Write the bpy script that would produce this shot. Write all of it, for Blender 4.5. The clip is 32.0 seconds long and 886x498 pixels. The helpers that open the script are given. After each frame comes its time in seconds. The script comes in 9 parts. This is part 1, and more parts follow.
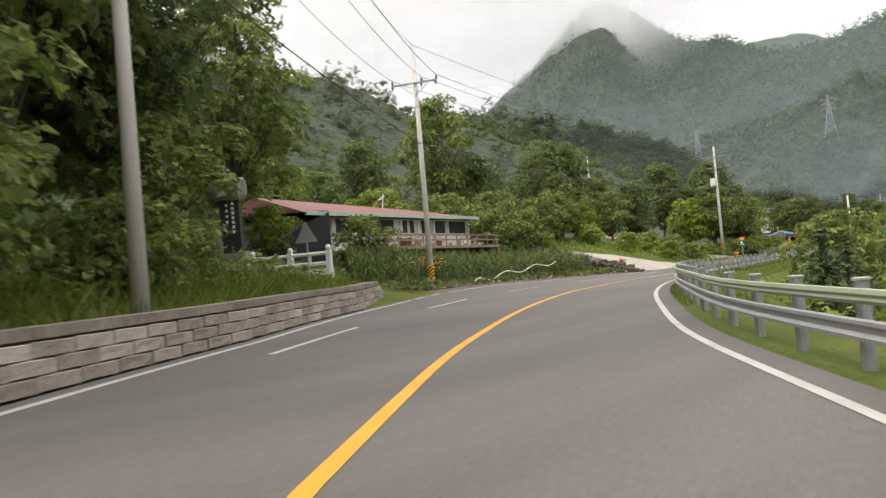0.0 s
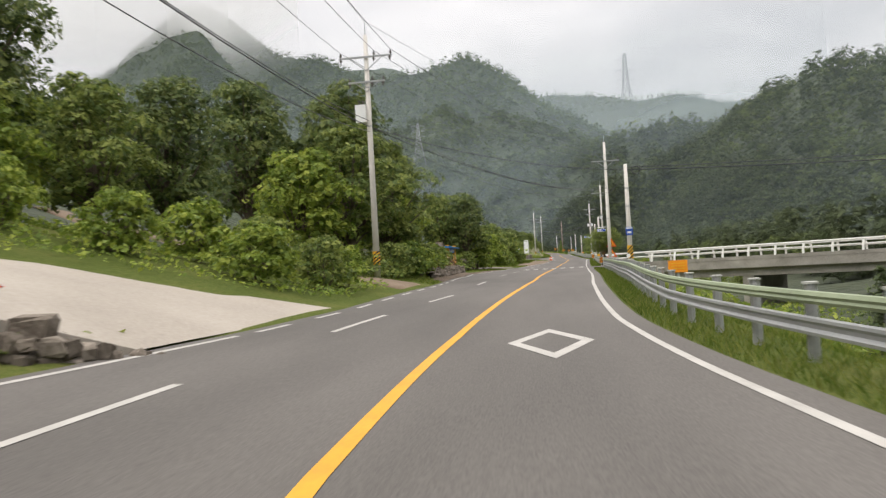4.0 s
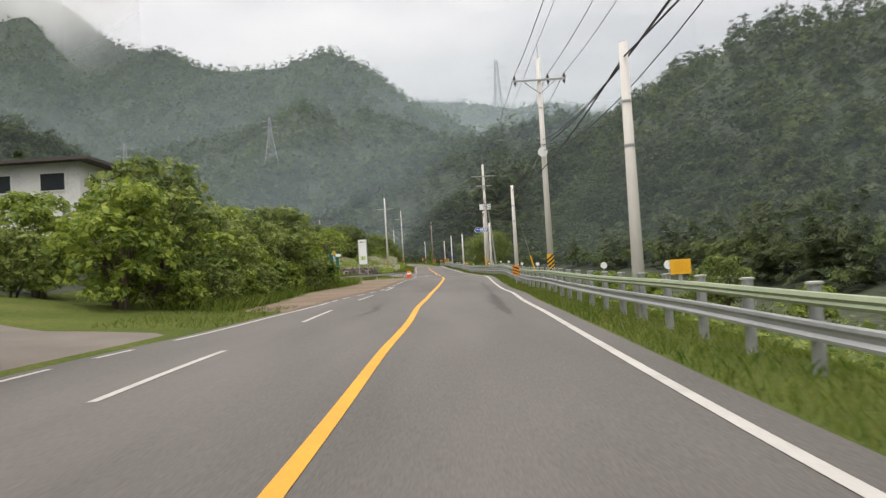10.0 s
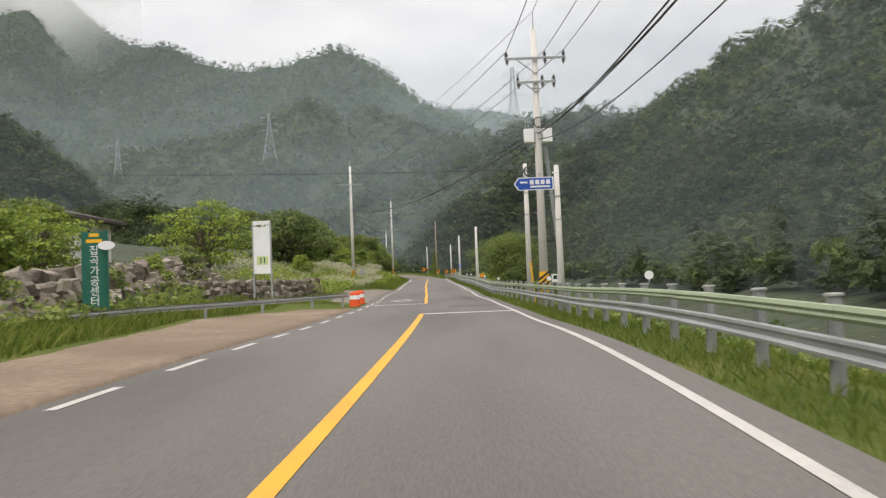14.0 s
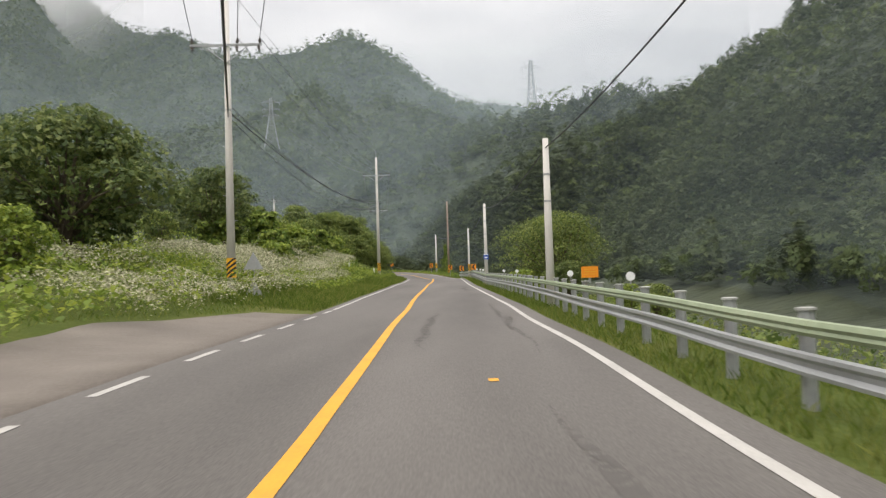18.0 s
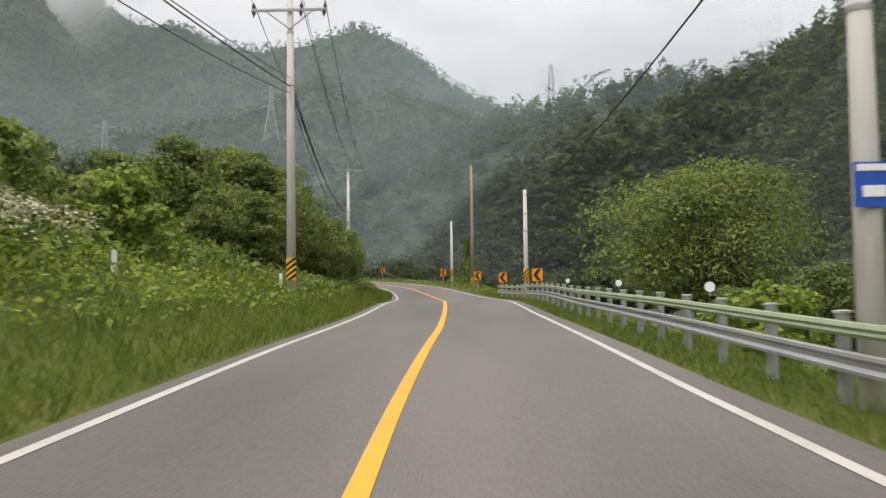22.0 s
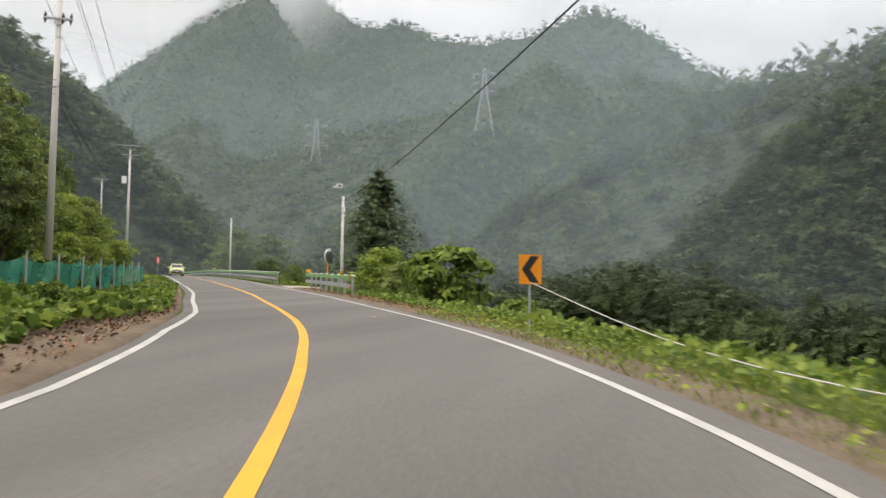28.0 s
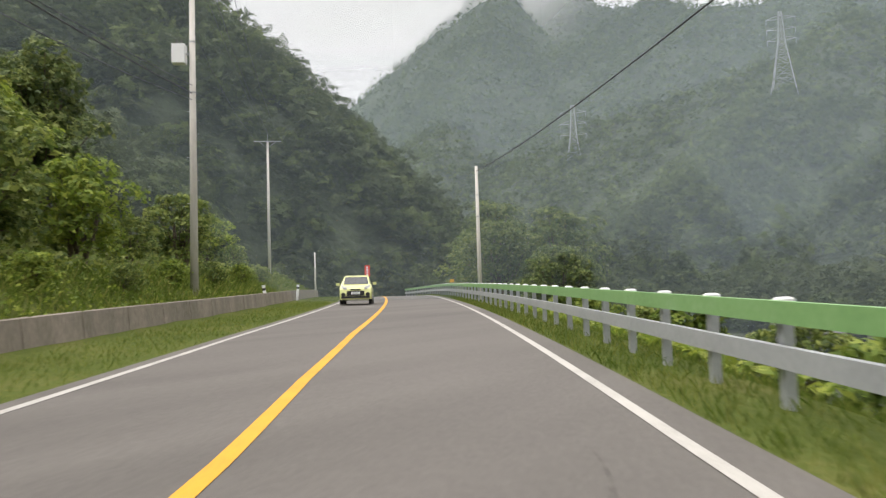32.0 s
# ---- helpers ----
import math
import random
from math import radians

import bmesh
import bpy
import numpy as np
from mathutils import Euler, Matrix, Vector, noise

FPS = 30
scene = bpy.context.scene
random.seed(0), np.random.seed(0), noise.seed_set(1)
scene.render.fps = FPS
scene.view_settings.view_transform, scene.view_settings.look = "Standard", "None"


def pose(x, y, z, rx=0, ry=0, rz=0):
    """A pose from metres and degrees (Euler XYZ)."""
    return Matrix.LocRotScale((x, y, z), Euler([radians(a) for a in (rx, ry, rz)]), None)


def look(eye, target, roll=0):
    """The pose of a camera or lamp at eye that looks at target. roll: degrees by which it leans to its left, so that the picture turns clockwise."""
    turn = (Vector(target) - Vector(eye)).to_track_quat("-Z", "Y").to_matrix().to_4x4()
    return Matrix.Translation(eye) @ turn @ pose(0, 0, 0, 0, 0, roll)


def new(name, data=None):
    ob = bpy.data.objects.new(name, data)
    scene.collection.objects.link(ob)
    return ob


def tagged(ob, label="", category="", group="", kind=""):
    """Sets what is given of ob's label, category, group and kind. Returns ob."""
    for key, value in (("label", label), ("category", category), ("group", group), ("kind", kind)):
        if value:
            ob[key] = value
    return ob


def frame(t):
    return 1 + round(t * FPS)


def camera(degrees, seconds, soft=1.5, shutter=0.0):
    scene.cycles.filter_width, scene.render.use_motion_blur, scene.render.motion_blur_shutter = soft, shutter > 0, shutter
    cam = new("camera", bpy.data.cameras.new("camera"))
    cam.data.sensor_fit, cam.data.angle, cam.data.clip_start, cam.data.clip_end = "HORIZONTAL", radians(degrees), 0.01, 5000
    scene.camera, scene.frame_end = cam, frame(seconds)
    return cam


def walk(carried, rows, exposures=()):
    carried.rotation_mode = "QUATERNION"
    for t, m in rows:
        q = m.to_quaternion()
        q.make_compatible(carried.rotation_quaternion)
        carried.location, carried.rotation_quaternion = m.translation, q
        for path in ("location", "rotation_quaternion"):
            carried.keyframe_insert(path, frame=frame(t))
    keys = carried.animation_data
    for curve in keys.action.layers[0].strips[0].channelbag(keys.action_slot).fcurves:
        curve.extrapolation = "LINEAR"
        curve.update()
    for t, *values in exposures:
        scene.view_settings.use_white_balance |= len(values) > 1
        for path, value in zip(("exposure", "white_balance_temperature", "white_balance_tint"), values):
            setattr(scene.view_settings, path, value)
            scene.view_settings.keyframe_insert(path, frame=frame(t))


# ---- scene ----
cam = camera(52.5, 32.0, soft=1.3, shutter=0.2)
METRES, EYE, TILT, LEAN, TURN = 450.0, 1.18, 0.0, 0.0, 33.5
ROWS = [
    (0.0, 0.0, 0.0, 0.0, 0.2, 2.32, 4.87),
    (0.5, 0.0011, 0.0154, 0.0002, -3.05, 2.22, 4.53),
    (1.0, 0.0026, 0.0312, 0.0004, -6.26, 2.34, 4.25),
    (1.5, 0.0053, 0.0468, 0.0007, -9.07, 2.61, 3.82),
    (2.0, 0.0087, 0.0628, 0.0009, -12.53, 2.73, 3.88),
    (2.5, 0.0128, 0.0781, 0.0011, -15.6, 2.27, 3.69),
    (3.0, 0.0179, 0.0934, 0.0012, -18.78, 1.65, 3.93),
    (3.5, 0.0238, 0.1087, 0.0013, -22.37, 1.62, 2.77),
    (4.0, 0.031, 0.1239, 0.0014, -25.74, 1.67, 3.12),
    (4.5, 0.0389, 0.1386, 0.0015, -28.96, 1.6, 3.2),
    (6.5, 0.0734, 0.1916, 0.0027, -33.66, 2.21, 3.73),
    (7.0, 0.0829, 0.2053, 0.0029, -33.89, 2.47, 3.1),
    (7.5, 0.0923, 0.219, 0.0032, -34.08, 2.22, 2.78),
    (8.0, 0.1017, 0.2326, 0.0034, -34.05, 2.46, 2.53),
    (8.5, 0.1109, 0.2458, 0.0036, -33.99, 2.36, 2.72),
    (9.0, 0.1198, 0.2587, 0.0038, -33.9, 1.89, 2.7),
    (9.5, 0.1285, 0.2712, 0.004, -34.01, 1.85, 3.05),
    (10.0, 0.1371, 0.2837, 0.0042, -33.9, 2.0, 3.5),
    (10.5, 0.1457, 0.2961, 0.0044, -33.72, 2.12, 3.29),
    (11.0, 0.1542, 0.3084, 0.0047, -33.54, 2.29, 2.82),
    (11.5, 0.1625, 0.3201, 0.0049, -33.5, 2.36, 2.36),
    (12.0, 0.1707, 0.3319, 0.0052, -33.52, 2.5, 2.46),
    (12.5, 0.1787, 0.343, 0.0055, -33.42, 2.5, 2.41),
    (13.0, 0.1867, 0.3546, 0.0057, -33.3, 2.51, 2.24),
    (13.5, 0.1949, 0.3663, 0.006, -33.27, 2.63, 2.23),
    (15.5, 0.2233, 0.4073, 0.0072, -32.94, 2.84, 2.18),
    (16.0, 0.231, 0.4191, 0.0073, -32.87, 2.78, 1.88),
    (16.5, 0.2386, 0.4307, 0.0075, -32.73, 2.76, 1.93),
    (17.0, 0.2462, 0.4424, 0.0077, -32.66, 2.74, 2.16),
    (17.5, 0.2539, 0.4545, 0.008, -32.51, 2.77, 2.01),
    (18.0, 0.2615, 0.4665, 0.0082, -32.29, 2.69, 1.83),
    (18.5, 0.2693, 0.4785, 0.0084, -31.99, 2.74, 1.83),
    (19.0, 0.2772, 0.4911, 0.0089, -31.74, 2.89, 2.02),
    (19.5, 0.2853, 0.5044, 0.0093, -31.66, 3.0, 2.11),
    (20.0, 0.2936, 0.5177, 0.0097, -31.53, 3.11, 1.76),
    (20.5, 0.3019, 0.5315, 0.0101, -31.47, 3.2, 1.05),
    (21.0, 0.3098, 0.5445, 0.0105, -31.4, 3.25, 0.64),
    (21.5, 0.3185, 0.5586, 0.0109, -31.48, 3.28, 0.62),
    (22.0, 0.327, 0.5724, 0.0113, -31.46, 3.3, 0.79),
    (22.5, 0.3356, 0.5863, 0.0117, -31.54, 3.28, 1.04),
    (23.0, 0.3445, 0.6, 0.0122, -31.5, 3.35, 1.33),
    (23.5, 0.3533, 0.6133, 0.0126, -31.64, 3.32, 1.42),
    (24.0, 0.3618, 0.6263, 0.013, -31.67, 3.32, 1.41),
    (24.5, 0.3699, 0.6389, 0.0135, -31.65, 3.5, 1.32),
    (26.5, 0.3975, 0.6866, 0.0146, -27.69, 3.88, -0.05),
    (27.0, 0.4048, 0.7024, 0.0154, -25.1, 4.03, -0.44),
    (27.5, 0.4111, 0.718, 0.0163, -22.76, 4.11, -0.71),
    (28.0, 0.4163, 0.7342, 0.0171, -16.69, 4.09, -0.77),
    (28.5, 0.4202, 0.7509, 0.018, -10.77, 4.04, -0.58),
    (29.0, 0.4229, 0.7684, 0.0188, -6.24, 4.13, -0.22),
    (29.5, 0.4242, 0.7866, 0.0196, -2.88, 4.15, -1.05),
    (30.0, 0.4247, 0.805, 0.0205, -0.85, 4.23, -1.65),
    (30.5, 0.4251, 0.8237, 0.0214, -0.47, 4.32, -0.99),
    (31.0, 0.4254, 0.8428, 0.0223, -0.46, 4.32, -0.1),
    (31.5, 0.4258, 0.862, 0.0231, -0.3, 4.36, 1.15),
    (32.0, 0.426, 0.8813, 0.024, -0.24, 4.47, 1.78),
]
EXPOSURES = [(0.0, 0.22), (2.0, 0.14), (4.0, 0.0), (8.5, -0.04), (13.5, 0.0), (22.0, 0.0), (25.0, 0.06), (28.0, 0.14), (30.0, 0.12), (32.0, 0.22)]
walk(cam, [(t, pose(0, 0, EYE, TILT, LEAN, TURN) @ pose(METRES * x, METRES * y, METRES * z, 90 + pitch, roll, yaw)) for t, x, y, z, yaw, pitch, roll in ROWS], EXPOSURES)

# ---- light: a bright overcast sky with low cloud ----
world = bpy.data.worlds.new("overcast")
scene.world = world
world.use_nodes = True
wt = world.node_tree
wt.nodes.clear()


def wnode(kind):
    return wt.nodes.new(kind)


w_out = wnode("ShaderNodeOutputWorld")
w_bg = wnode("ShaderNodeBackground")
w_sky = wnode("ShaderNodeTexSky")
w_sky.sky_type, w_sky.sun_disc, w_sky.sun_elevation, w_sky.sun_rotation = "NISHITA", False, radians(58), radians(215)
w_co = wnode("ShaderNodeTexCoord")
w_sep = wnode("ShaderNodeSeparateXYZ")
w_ramp = wnode("ShaderNodeValToRGB")
w_noise = wnode("ShaderNodeTexNoise")
w_map = wnode("ShaderNodeMapping")
w_nramp = wnode("ShaderNodeValToRGB")
w_mul = wnode("ShaderNodeMix")
w_mul.data_type, w_mul.blend_type = "RGBA", "MULTIPLY"
w_mix = wnode("ShaderNodeMix")
w_mix.data_type = "RGBA"
w_scale = wnode("ShaderNodeVectorMath")
w_scale.operation = "SCALE"
w_map.inputs["Scale"].default_value = (1.6, 1.6, 5.0)
w_noise.inputs["Scale"].default_value = 2.2
w_noise.inputs["Detail"].default_value = 5
w_noise.inputs["Roughness"].default_value = 0.5
e = w_ramp.color_ramp.elements
e[0].position, e[0].color = 0.0, (0.43, 0.418, 0.413, 1)
e[1].position, e[1].color = 1.0, (1.42, 1.33, 1.25, 1)
for pos, v in ((0.22, 0.46), (0.38, 0.54), (0.62, 0.90)):
    x = e.new(pos)
    x.color = (v * 1.045, v, v * 0.985, 1)
e = w_nramp.color_ramp.elements
e[0].position, e[0].color = 0.36, (0.80, 0.81, 0.83, 1)
e[1].position, e[1].color = 0.66, (1.12, 1.12, 1.12, 1)
w_scale.inputs["Scale"].default_value = 1.9
w_mul.inputs[0].default_value = 1.0
w_mix.inputs[0].default_value = 0.012
L = wt.links.new
L(w_co.outputs["Generated"], w_sep.inputs[0])
L(w_sep.outputs["Z"], w_ramp.inputs[0])
L(w_co.outputs["Generated"], w_map.inputs[0])
L(w_map.outputs[0], w_noise.inputs["Vector"])
L(w_noise.outputs[0], w_nramp.inputs[0])
L(w_ramp.outputs[0], w_mul.inputs[6])
L(w_nramp.outputs[0], w_mul.inputs[7])
L(w_mul.outputs[2], w_scale.inputs[0])
L(w_scale.outputs[0], w_mix.inputs[6])
L(w_sky.outputs[0], w_mix.inputs[7])
L(w_mix.outputs[2], w_bg.inputs["Color"])
L(w_bg.outputs[0], w_out.inputs[0])
sun = new("sun", bpy.data.lights.new("sun", "SUN"))
sun.data.energy, sun.data.angle, sun.data.color = 1.5, radians(40), (1.0, 0.94, 0.86)
sun.matrix_world = look((0, 0, 0), (0.35, 0.5, -1.0))


# ---- materials ----
def mat(name, base, rough=0.8, dark=None, light=None, scale=1.0, fine=None, bump=0.0, bump_scale=None, metal=0.0, island=0.0, obj_rand=0.0, mid=0.5, spread=0.25, translucent=0.0, coat=0.0, streak=None, spec=None, gaps=None):
    """A surface with colour that varies at two scales, and fine relief."""
    m = bpy.data.materials.new(name)
    m.use_nodes = True
    nt = m.node_tree
    n = nt.nodes
    link = nt.links.new
    b = n["Principled BSDF"]
    b.inputs["Roughness"].default_value = rough
    b.inputs["Metallic"].default_value = metal
    if spec is not None:
        b.inputs["Specular IOR Level"].default_value = spec
    if coat:
        b.inputs["Coat Weight"].default_value = coat
    dark = dark or tuple(c * 0.72 for c in base)
    light = light or tuple(min(1, c * 1.2) for c in base)
    co = n.new("ShaderNodeTexCoord")
    geo = n.new("ShaderNodeNewGeometry")
    mp = n.new("ShaderNodeMapping")
    link(geo.outputs["Position"] if streak != "object" else co.outputs["Object"], mp.inputs[0])
    if isinstance(streak, tuple):
        mp.inputs["Scale"].default_value = streak
    a = n.new("ShaderNodeTexNoise")
    a.inputs["Scale"].default_value = scale
    a.inputs["Detail"].default_value = 4
    link(mp.outputs[0], a.inputs["Vector"])
    f = n.new("ShaderNodeTexNoise")
    f.inputs["Scale"].default_value = fine or scale * 14
    f.inputs["Detail"].default_value = 3
    link(mp.outputs[0], f.inputs["Vector"])
    add = n.new("ShaderNodeMath")
    add.operation = "MULTIPLY_ADD"
    link(f.outputs[0], add.inputs[0])
    add.inputs[1].default_value = 0.45
    half = n.new("ShaderNodeMath")
    half.operation = "MULTIPLY"
    link(a.outputs[0], half.inputs[0])
    half.inputs[1].default_value = 0.55
    link(half.outputs[0], add.inputs[2])
    fac = add.outputs[0]
    if island or obj_rand:
        src = geo.outputs["Random Per Island"]
        amount = island
        if obj_rand:
            oi = n.new("ShaderNodeObjectInfo")
            src, amount = oi.outputs["Random"], obj_rand
        r = n.new("ShaderNodeMath")
        r.operation = "MULTIPLY_ADD"
        link(src, r.inputs[0])
        r.inputs[1].default_value = amount
        r.inputs[2].default_value = -amount / 2
        s2 = n.new("ShaderNodeMath")
        s2.operation = "ADD"
        link(fac, s2.inputs[0])
        link(r.outputs[0], s2.inputs[1])
        fac = s2.outputs[0]
    ramp = n.new("ShaderNodeValToRGB")
    el = ramp.color_ramp.elements
    el[0].position, el[0].color = max(0, mid - spread), (*dark, 1)
    el[1].position, el[1].color = min(1, mid + spread), (*light, 1)
    m_ = el.new(mid)
    m_.color = (*base, 1)
    link(fac, ramp.inputs[0])
    link(ramp.outputs[0], b.inputs["Base Color"])
    if bump:
        bp = n.new("ShaderNodeBump")
        bp.inputs["Strength"].default_value = bump
        bp.inputs["Distance"].default_value = 0.02 if not bump_scale else bump_scale
        link(f.outputs[0], bp.inputs["Height"])
        link(bp.outputs[0], b.inputs["Normal"])
    if translucent:
        tr = n.new("ShaderNodeBsdfTranslucent")
        link(ramp.outputs[0], tr.inputs[0])
        mx = n.new("ShaderNodeMixShader")
        mx.inputs[0].default_value = translucent
        link(b.outputs[0], mx.inputs[1])
        link(tr.outputs[0], mx.inputs[2])
        link(mx.outputs[0], n["Material Output"].inputs[0])
    if gaps:
        # each sprig is pierced, so that it reads as several leaves
        hole = n.new("ShaderNodeTexNoise")
        hole.inputs["Scale"].default_value = gaps[0]
        hole.inputs["Detail"].default_value = 1
        link(geo.outputs["Position"], hole.inputs["Vector"])
        cut = n.new("ShaderNodeMath")
        cut.operation = "GREATER_THAN"
        cut.inputs[1].default_value = gaps[1]
        link(hole.outputs[0], cut.inputs[0])
        clear, my = n.new("ShaderNodeBsdfTransparent"), n.new("ShaderNodeMixShader")
        last = n["Material Output"].inputs[0].links[0].from_socket
        link(cut.outputs[0], my.inputs[0])
        link(clear.outputs[0], my.inputs[1])
        link(last, my.inputs[2])
        link(my.outputs[0], n["Material Output"].inputs[0])
    return m


M = {}
M["asphalt"] = mat("asphalt", (0.094, 0.086, 0.0775), 0.82, (0.062, 0.0565, 0.051), (0.126, 0.1165, 0.106), 0.5, 60, bump=0.4, bump_scale=0.006, streak=(1, 0.14, 1), spread=0.16)
M["patch"] = mat("asphalt_patch", (0.078, 0.072, 0.066), 0.85, scale=0.6, fine=50, bump=0.3, bump_scale=0.006)
M["crack"] = mat("tar_crack", (0.045, 0.043, 0.042), 0.7, scale=2)
M["white_paint"] = mat("white_road_paint", (0.385, 0.372, 0.345), 0.7, (0.22, 0.21, 0.195), (0.47, 0.455, 0.425), 1.3, 30, mid=0.47)
M["yellow_paint"] = mat("yellow_road_paint", (0.58, 0.285, 0.010), 0.7, (0.42, 0.21, 0.018), (0.66, 0.33, 0.012), 1.2, 26)
M["soil"] = mat("verge_soil", (0.14, 0.108, 0.077), 0.95, (0.09, 0.07, 0.048), (0.215, 0.17, 0.12), 0.8, 12, bump=0.6, bump_scale=0.04, spec=0.1)
M["turf"] = mat("turf", (0.078, 0.10, 0.024), 0.95, (0.045, 0.062, 0.016), (0.15, 0.14, 0.05), 0.35, 9, bump=0.8, bump_scale=0.08, spec=0.05)
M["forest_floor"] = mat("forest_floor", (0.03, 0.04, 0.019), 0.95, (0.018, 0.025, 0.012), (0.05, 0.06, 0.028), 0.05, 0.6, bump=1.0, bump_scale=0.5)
M["mountain"] = mat("wooded_slope", (0.040, 0.054, 0.030), 0.95, (0.028, 0.039, 0.022), (0.056, 0.072, 0.037), 0.02, 0.3, bump=0.8, bump_scale=4.0)
M["concrete"] = mat("concrete", (0.33, 0.295, 0.25), 0.85, (0.24, 0.21, 0.18), (0.41, 0.37, 0.325), 0.35, 12, bump=0.25, bump_scale=0.01)
M["old_concrete"] = mat("weathered_concrete", (0.27, 0.255, 0.225), 0.9, (0.15, 0.14, 0.12), (0.38, 0.36, 0.32), 0.9, 14, bump=0.4, bump_scale=0.015)
M["pole_concrete"] = mat("pole_concrete", (0.60, 0.575, 0.535), 0.85, (0.49, 0.465, 0.425), (0.67, 0.645, 0.605), 0.8, 20, streak=(1, 1, 0.15), obj_rand=0.15)
M["wood_pole"] = mat("tarred_wood", (0.27, 0.20, 0.155), 0.9, (0.17, 0.125, 0.095), (0.38, 0.30, 0.24), 1.2, 18, streak=(1, 1, 0.12))
M["steel"] = mat("galvanised_steel", (0.36, 0.37, 0.37), 0.5, (0.28, 0.29, 0.29), (0.44, 0.45, 0.45), 0.8, 15, metal=0.4)
M["rail_green"] = mat("pale_green_rail_paint", (0.26, 0.31, 0.19), 0.5, (0.19, 0.23, 0.14), (0.33, 0.375, 0.25), 0.8, 15, metal=0.15)
M["bright_green"] = mat("green_rail_paint", (0.19, 0.36, 0.13), 0.5, (0.14, 0.28, 0.10), (0.26, 0.42, 0.20), 0.9, 15)
M["rail_grey"] = mat("grey_rail_paint", (0.36, 0.38, 0.39), 0.5, (0.27, 0.28, 0.29), (0.45, 0.46, 0.47), 0.9, 15, metal=0.2)
M["black"] = mat("black_rubber", (0.018, 0.018, 0.018), 0.6, scale=3)
M["cable"] = mat("black_cable", (0.02, 0.02, 0.022), 0.55, scale=3)
M["insulator"] = mat("glazed_porcelain", (0.10, 0.085, 0.075), 0.25, scale=3)
M["sign_yellow"] = mat("yellow_reflective_sheet", (0.78, 0.42, 0.02), 0.45, (0.68, 0.34, 0.02), (0.85, 0.48, 0.03), 2)
M["sign_orange"] = mat("orange_reflective_sheet", (0.80, 0.28, 0.012), 0.4, (0.70, 0.22, 0.01), (0.86, 0.34, 0.02), 2)
M["sign_black"] = mat("black_sheet", (0.015, 0.015, 0.016), 0.5, scale=3)
M["sign_blue"] = mat("blue_reflective_sheet", (0.015, 0.075, 0.40), 0.4, scale=3)
M["sign_white"] = mat("white_sheet", (0.78, 0.79, 0.79), 0.45, (0.68, 0.69, 0.69), (0.83, 0.83, 0.83), 2)
M["sign_red"] = mat("red_reflective_sheet", (0.70, 0.045, 0.02), 0.4, scale=3)
M["sign_green"] = mat("dark_green_sheet", (0.012, 0.11, 0.075), 0.45, scale=3)
M["cap"] = mat("dull_white_plastic", (0.36, 0.365, 0.34), 0.6, (0.26, 0.265, 0.245), (0.44, 0.445, 0.42), 2)
M["tower"] = mat("tower_steel", (0.36, 0.37, 0.38), 0.6, scale=0.5, metal=0.3)
M["bark"] = mat("bark", (0.11, 0.085, 0.062), 0.95, (0.055, 0.042, 0.03), (0.19, 0.15, 0.12), 3, 30, bump=0.8, bump_scale=0.03, streak=(1, 1, 0.25))
M["leaf"] = mat("leaves", (0.157, 0.208, 0.05), 0.6, (0.08, 0.12, 0.032), (0.262, 0.30, 0.074), 0.5, 3, island=0.6, translucent=0.42, spec=0.25, gaps=(9, 0.46))
M["leaf_dark"] = mat("dark_leaves", (0.11, 0.152, 0.044), 0.6, (0.058, 0.089, 0.029), (0.19, 0.223, 0.064), 0.5, 3, island=0.6, translucent=0.4, spec=0.25, gaps=(9, 0.46))
M["leaf_light"] = mat("yellow_green_leaves", (0.19, 0.26, 0.04), 0.6, (0.11, 0.165, 0.028), (0.32, 0.37, 0.06), 0.5, 3, island=0.55, translucent=0.42, spec=0.25, gaps=(9, 0.44))
M["leaf_vine"] = mat("broad_vine_leaves", (0.14, 0.205, 0.036), 0.6, (0.07, 0.115, 0.022), (0.26, 0.315, 0.06), 0.5, 3, island=0.6, translucent=0.4, spec=0.2)
M["needle"] = mat("needles", (0.095, 0.13, 0.055), 0.7, (0.052, 0.078, 0.034), (0.15, 0.19, 0.075), 0.4, 3, island=0.5, translucent=0.35, gaps=(11, 0.48))
M["woods"] = mat("woods_foliage", (0.118, 0.15, 0.058), 0.8, (0.072, 0.096, 0.038), (0.165, 0.196, 0.072), 0.06, 1.1, island=0.3, translucent=0.38, spec=0.1, gaps=(5.5, 0.48))
M["woods_dark"] = mat("dark_woods_foliage", (0.09, 0.118, 0.052), 0.8, (0.055, 0.076, 0.035), (0.128, 0.156, 0.063), 0.06, 1.1, island=0.3, translucent=0.38, spec=0.1, gaps=(5.5, 0.48))
M["woods_pine"] = mat("pine_woods_foliage", (0.08, 0.1, 0.053), 0.8, (0.05, 0.066, 0.036), (0.113, 0.135, 0.066), 0.06, 1.1, island=0.3, translucent=0.34, spec=0.1, gaps=(6.5, 0.48))
M["grass"] = mat("grass_blades", (0.137, 0.188, 0.032), 0.75, (0.078, 0.125, 0.019), (0.235, 0.252, 0.066), 0.3, 2, island=0.6, translucent=0.5, spec=0.1)
M["flower"] = mat("white_flower_heads", (0.384, 0.376, 0.245), 0.8, (0.264, 0.272, 0.156), (0.496, 0.480, 0.340), 0.5, 4, island=0.5, translucent=0.2)
M["stone"] = mat("field_stone", (0.155, 0.132, 0.108), 0.9, (0.068, 0.058, 0.047), (0.285, 0.25, 0.21), 1.6, 14, bump=0.7, bump_scale=0.04, obj_rand=0.4, spec=0.15)
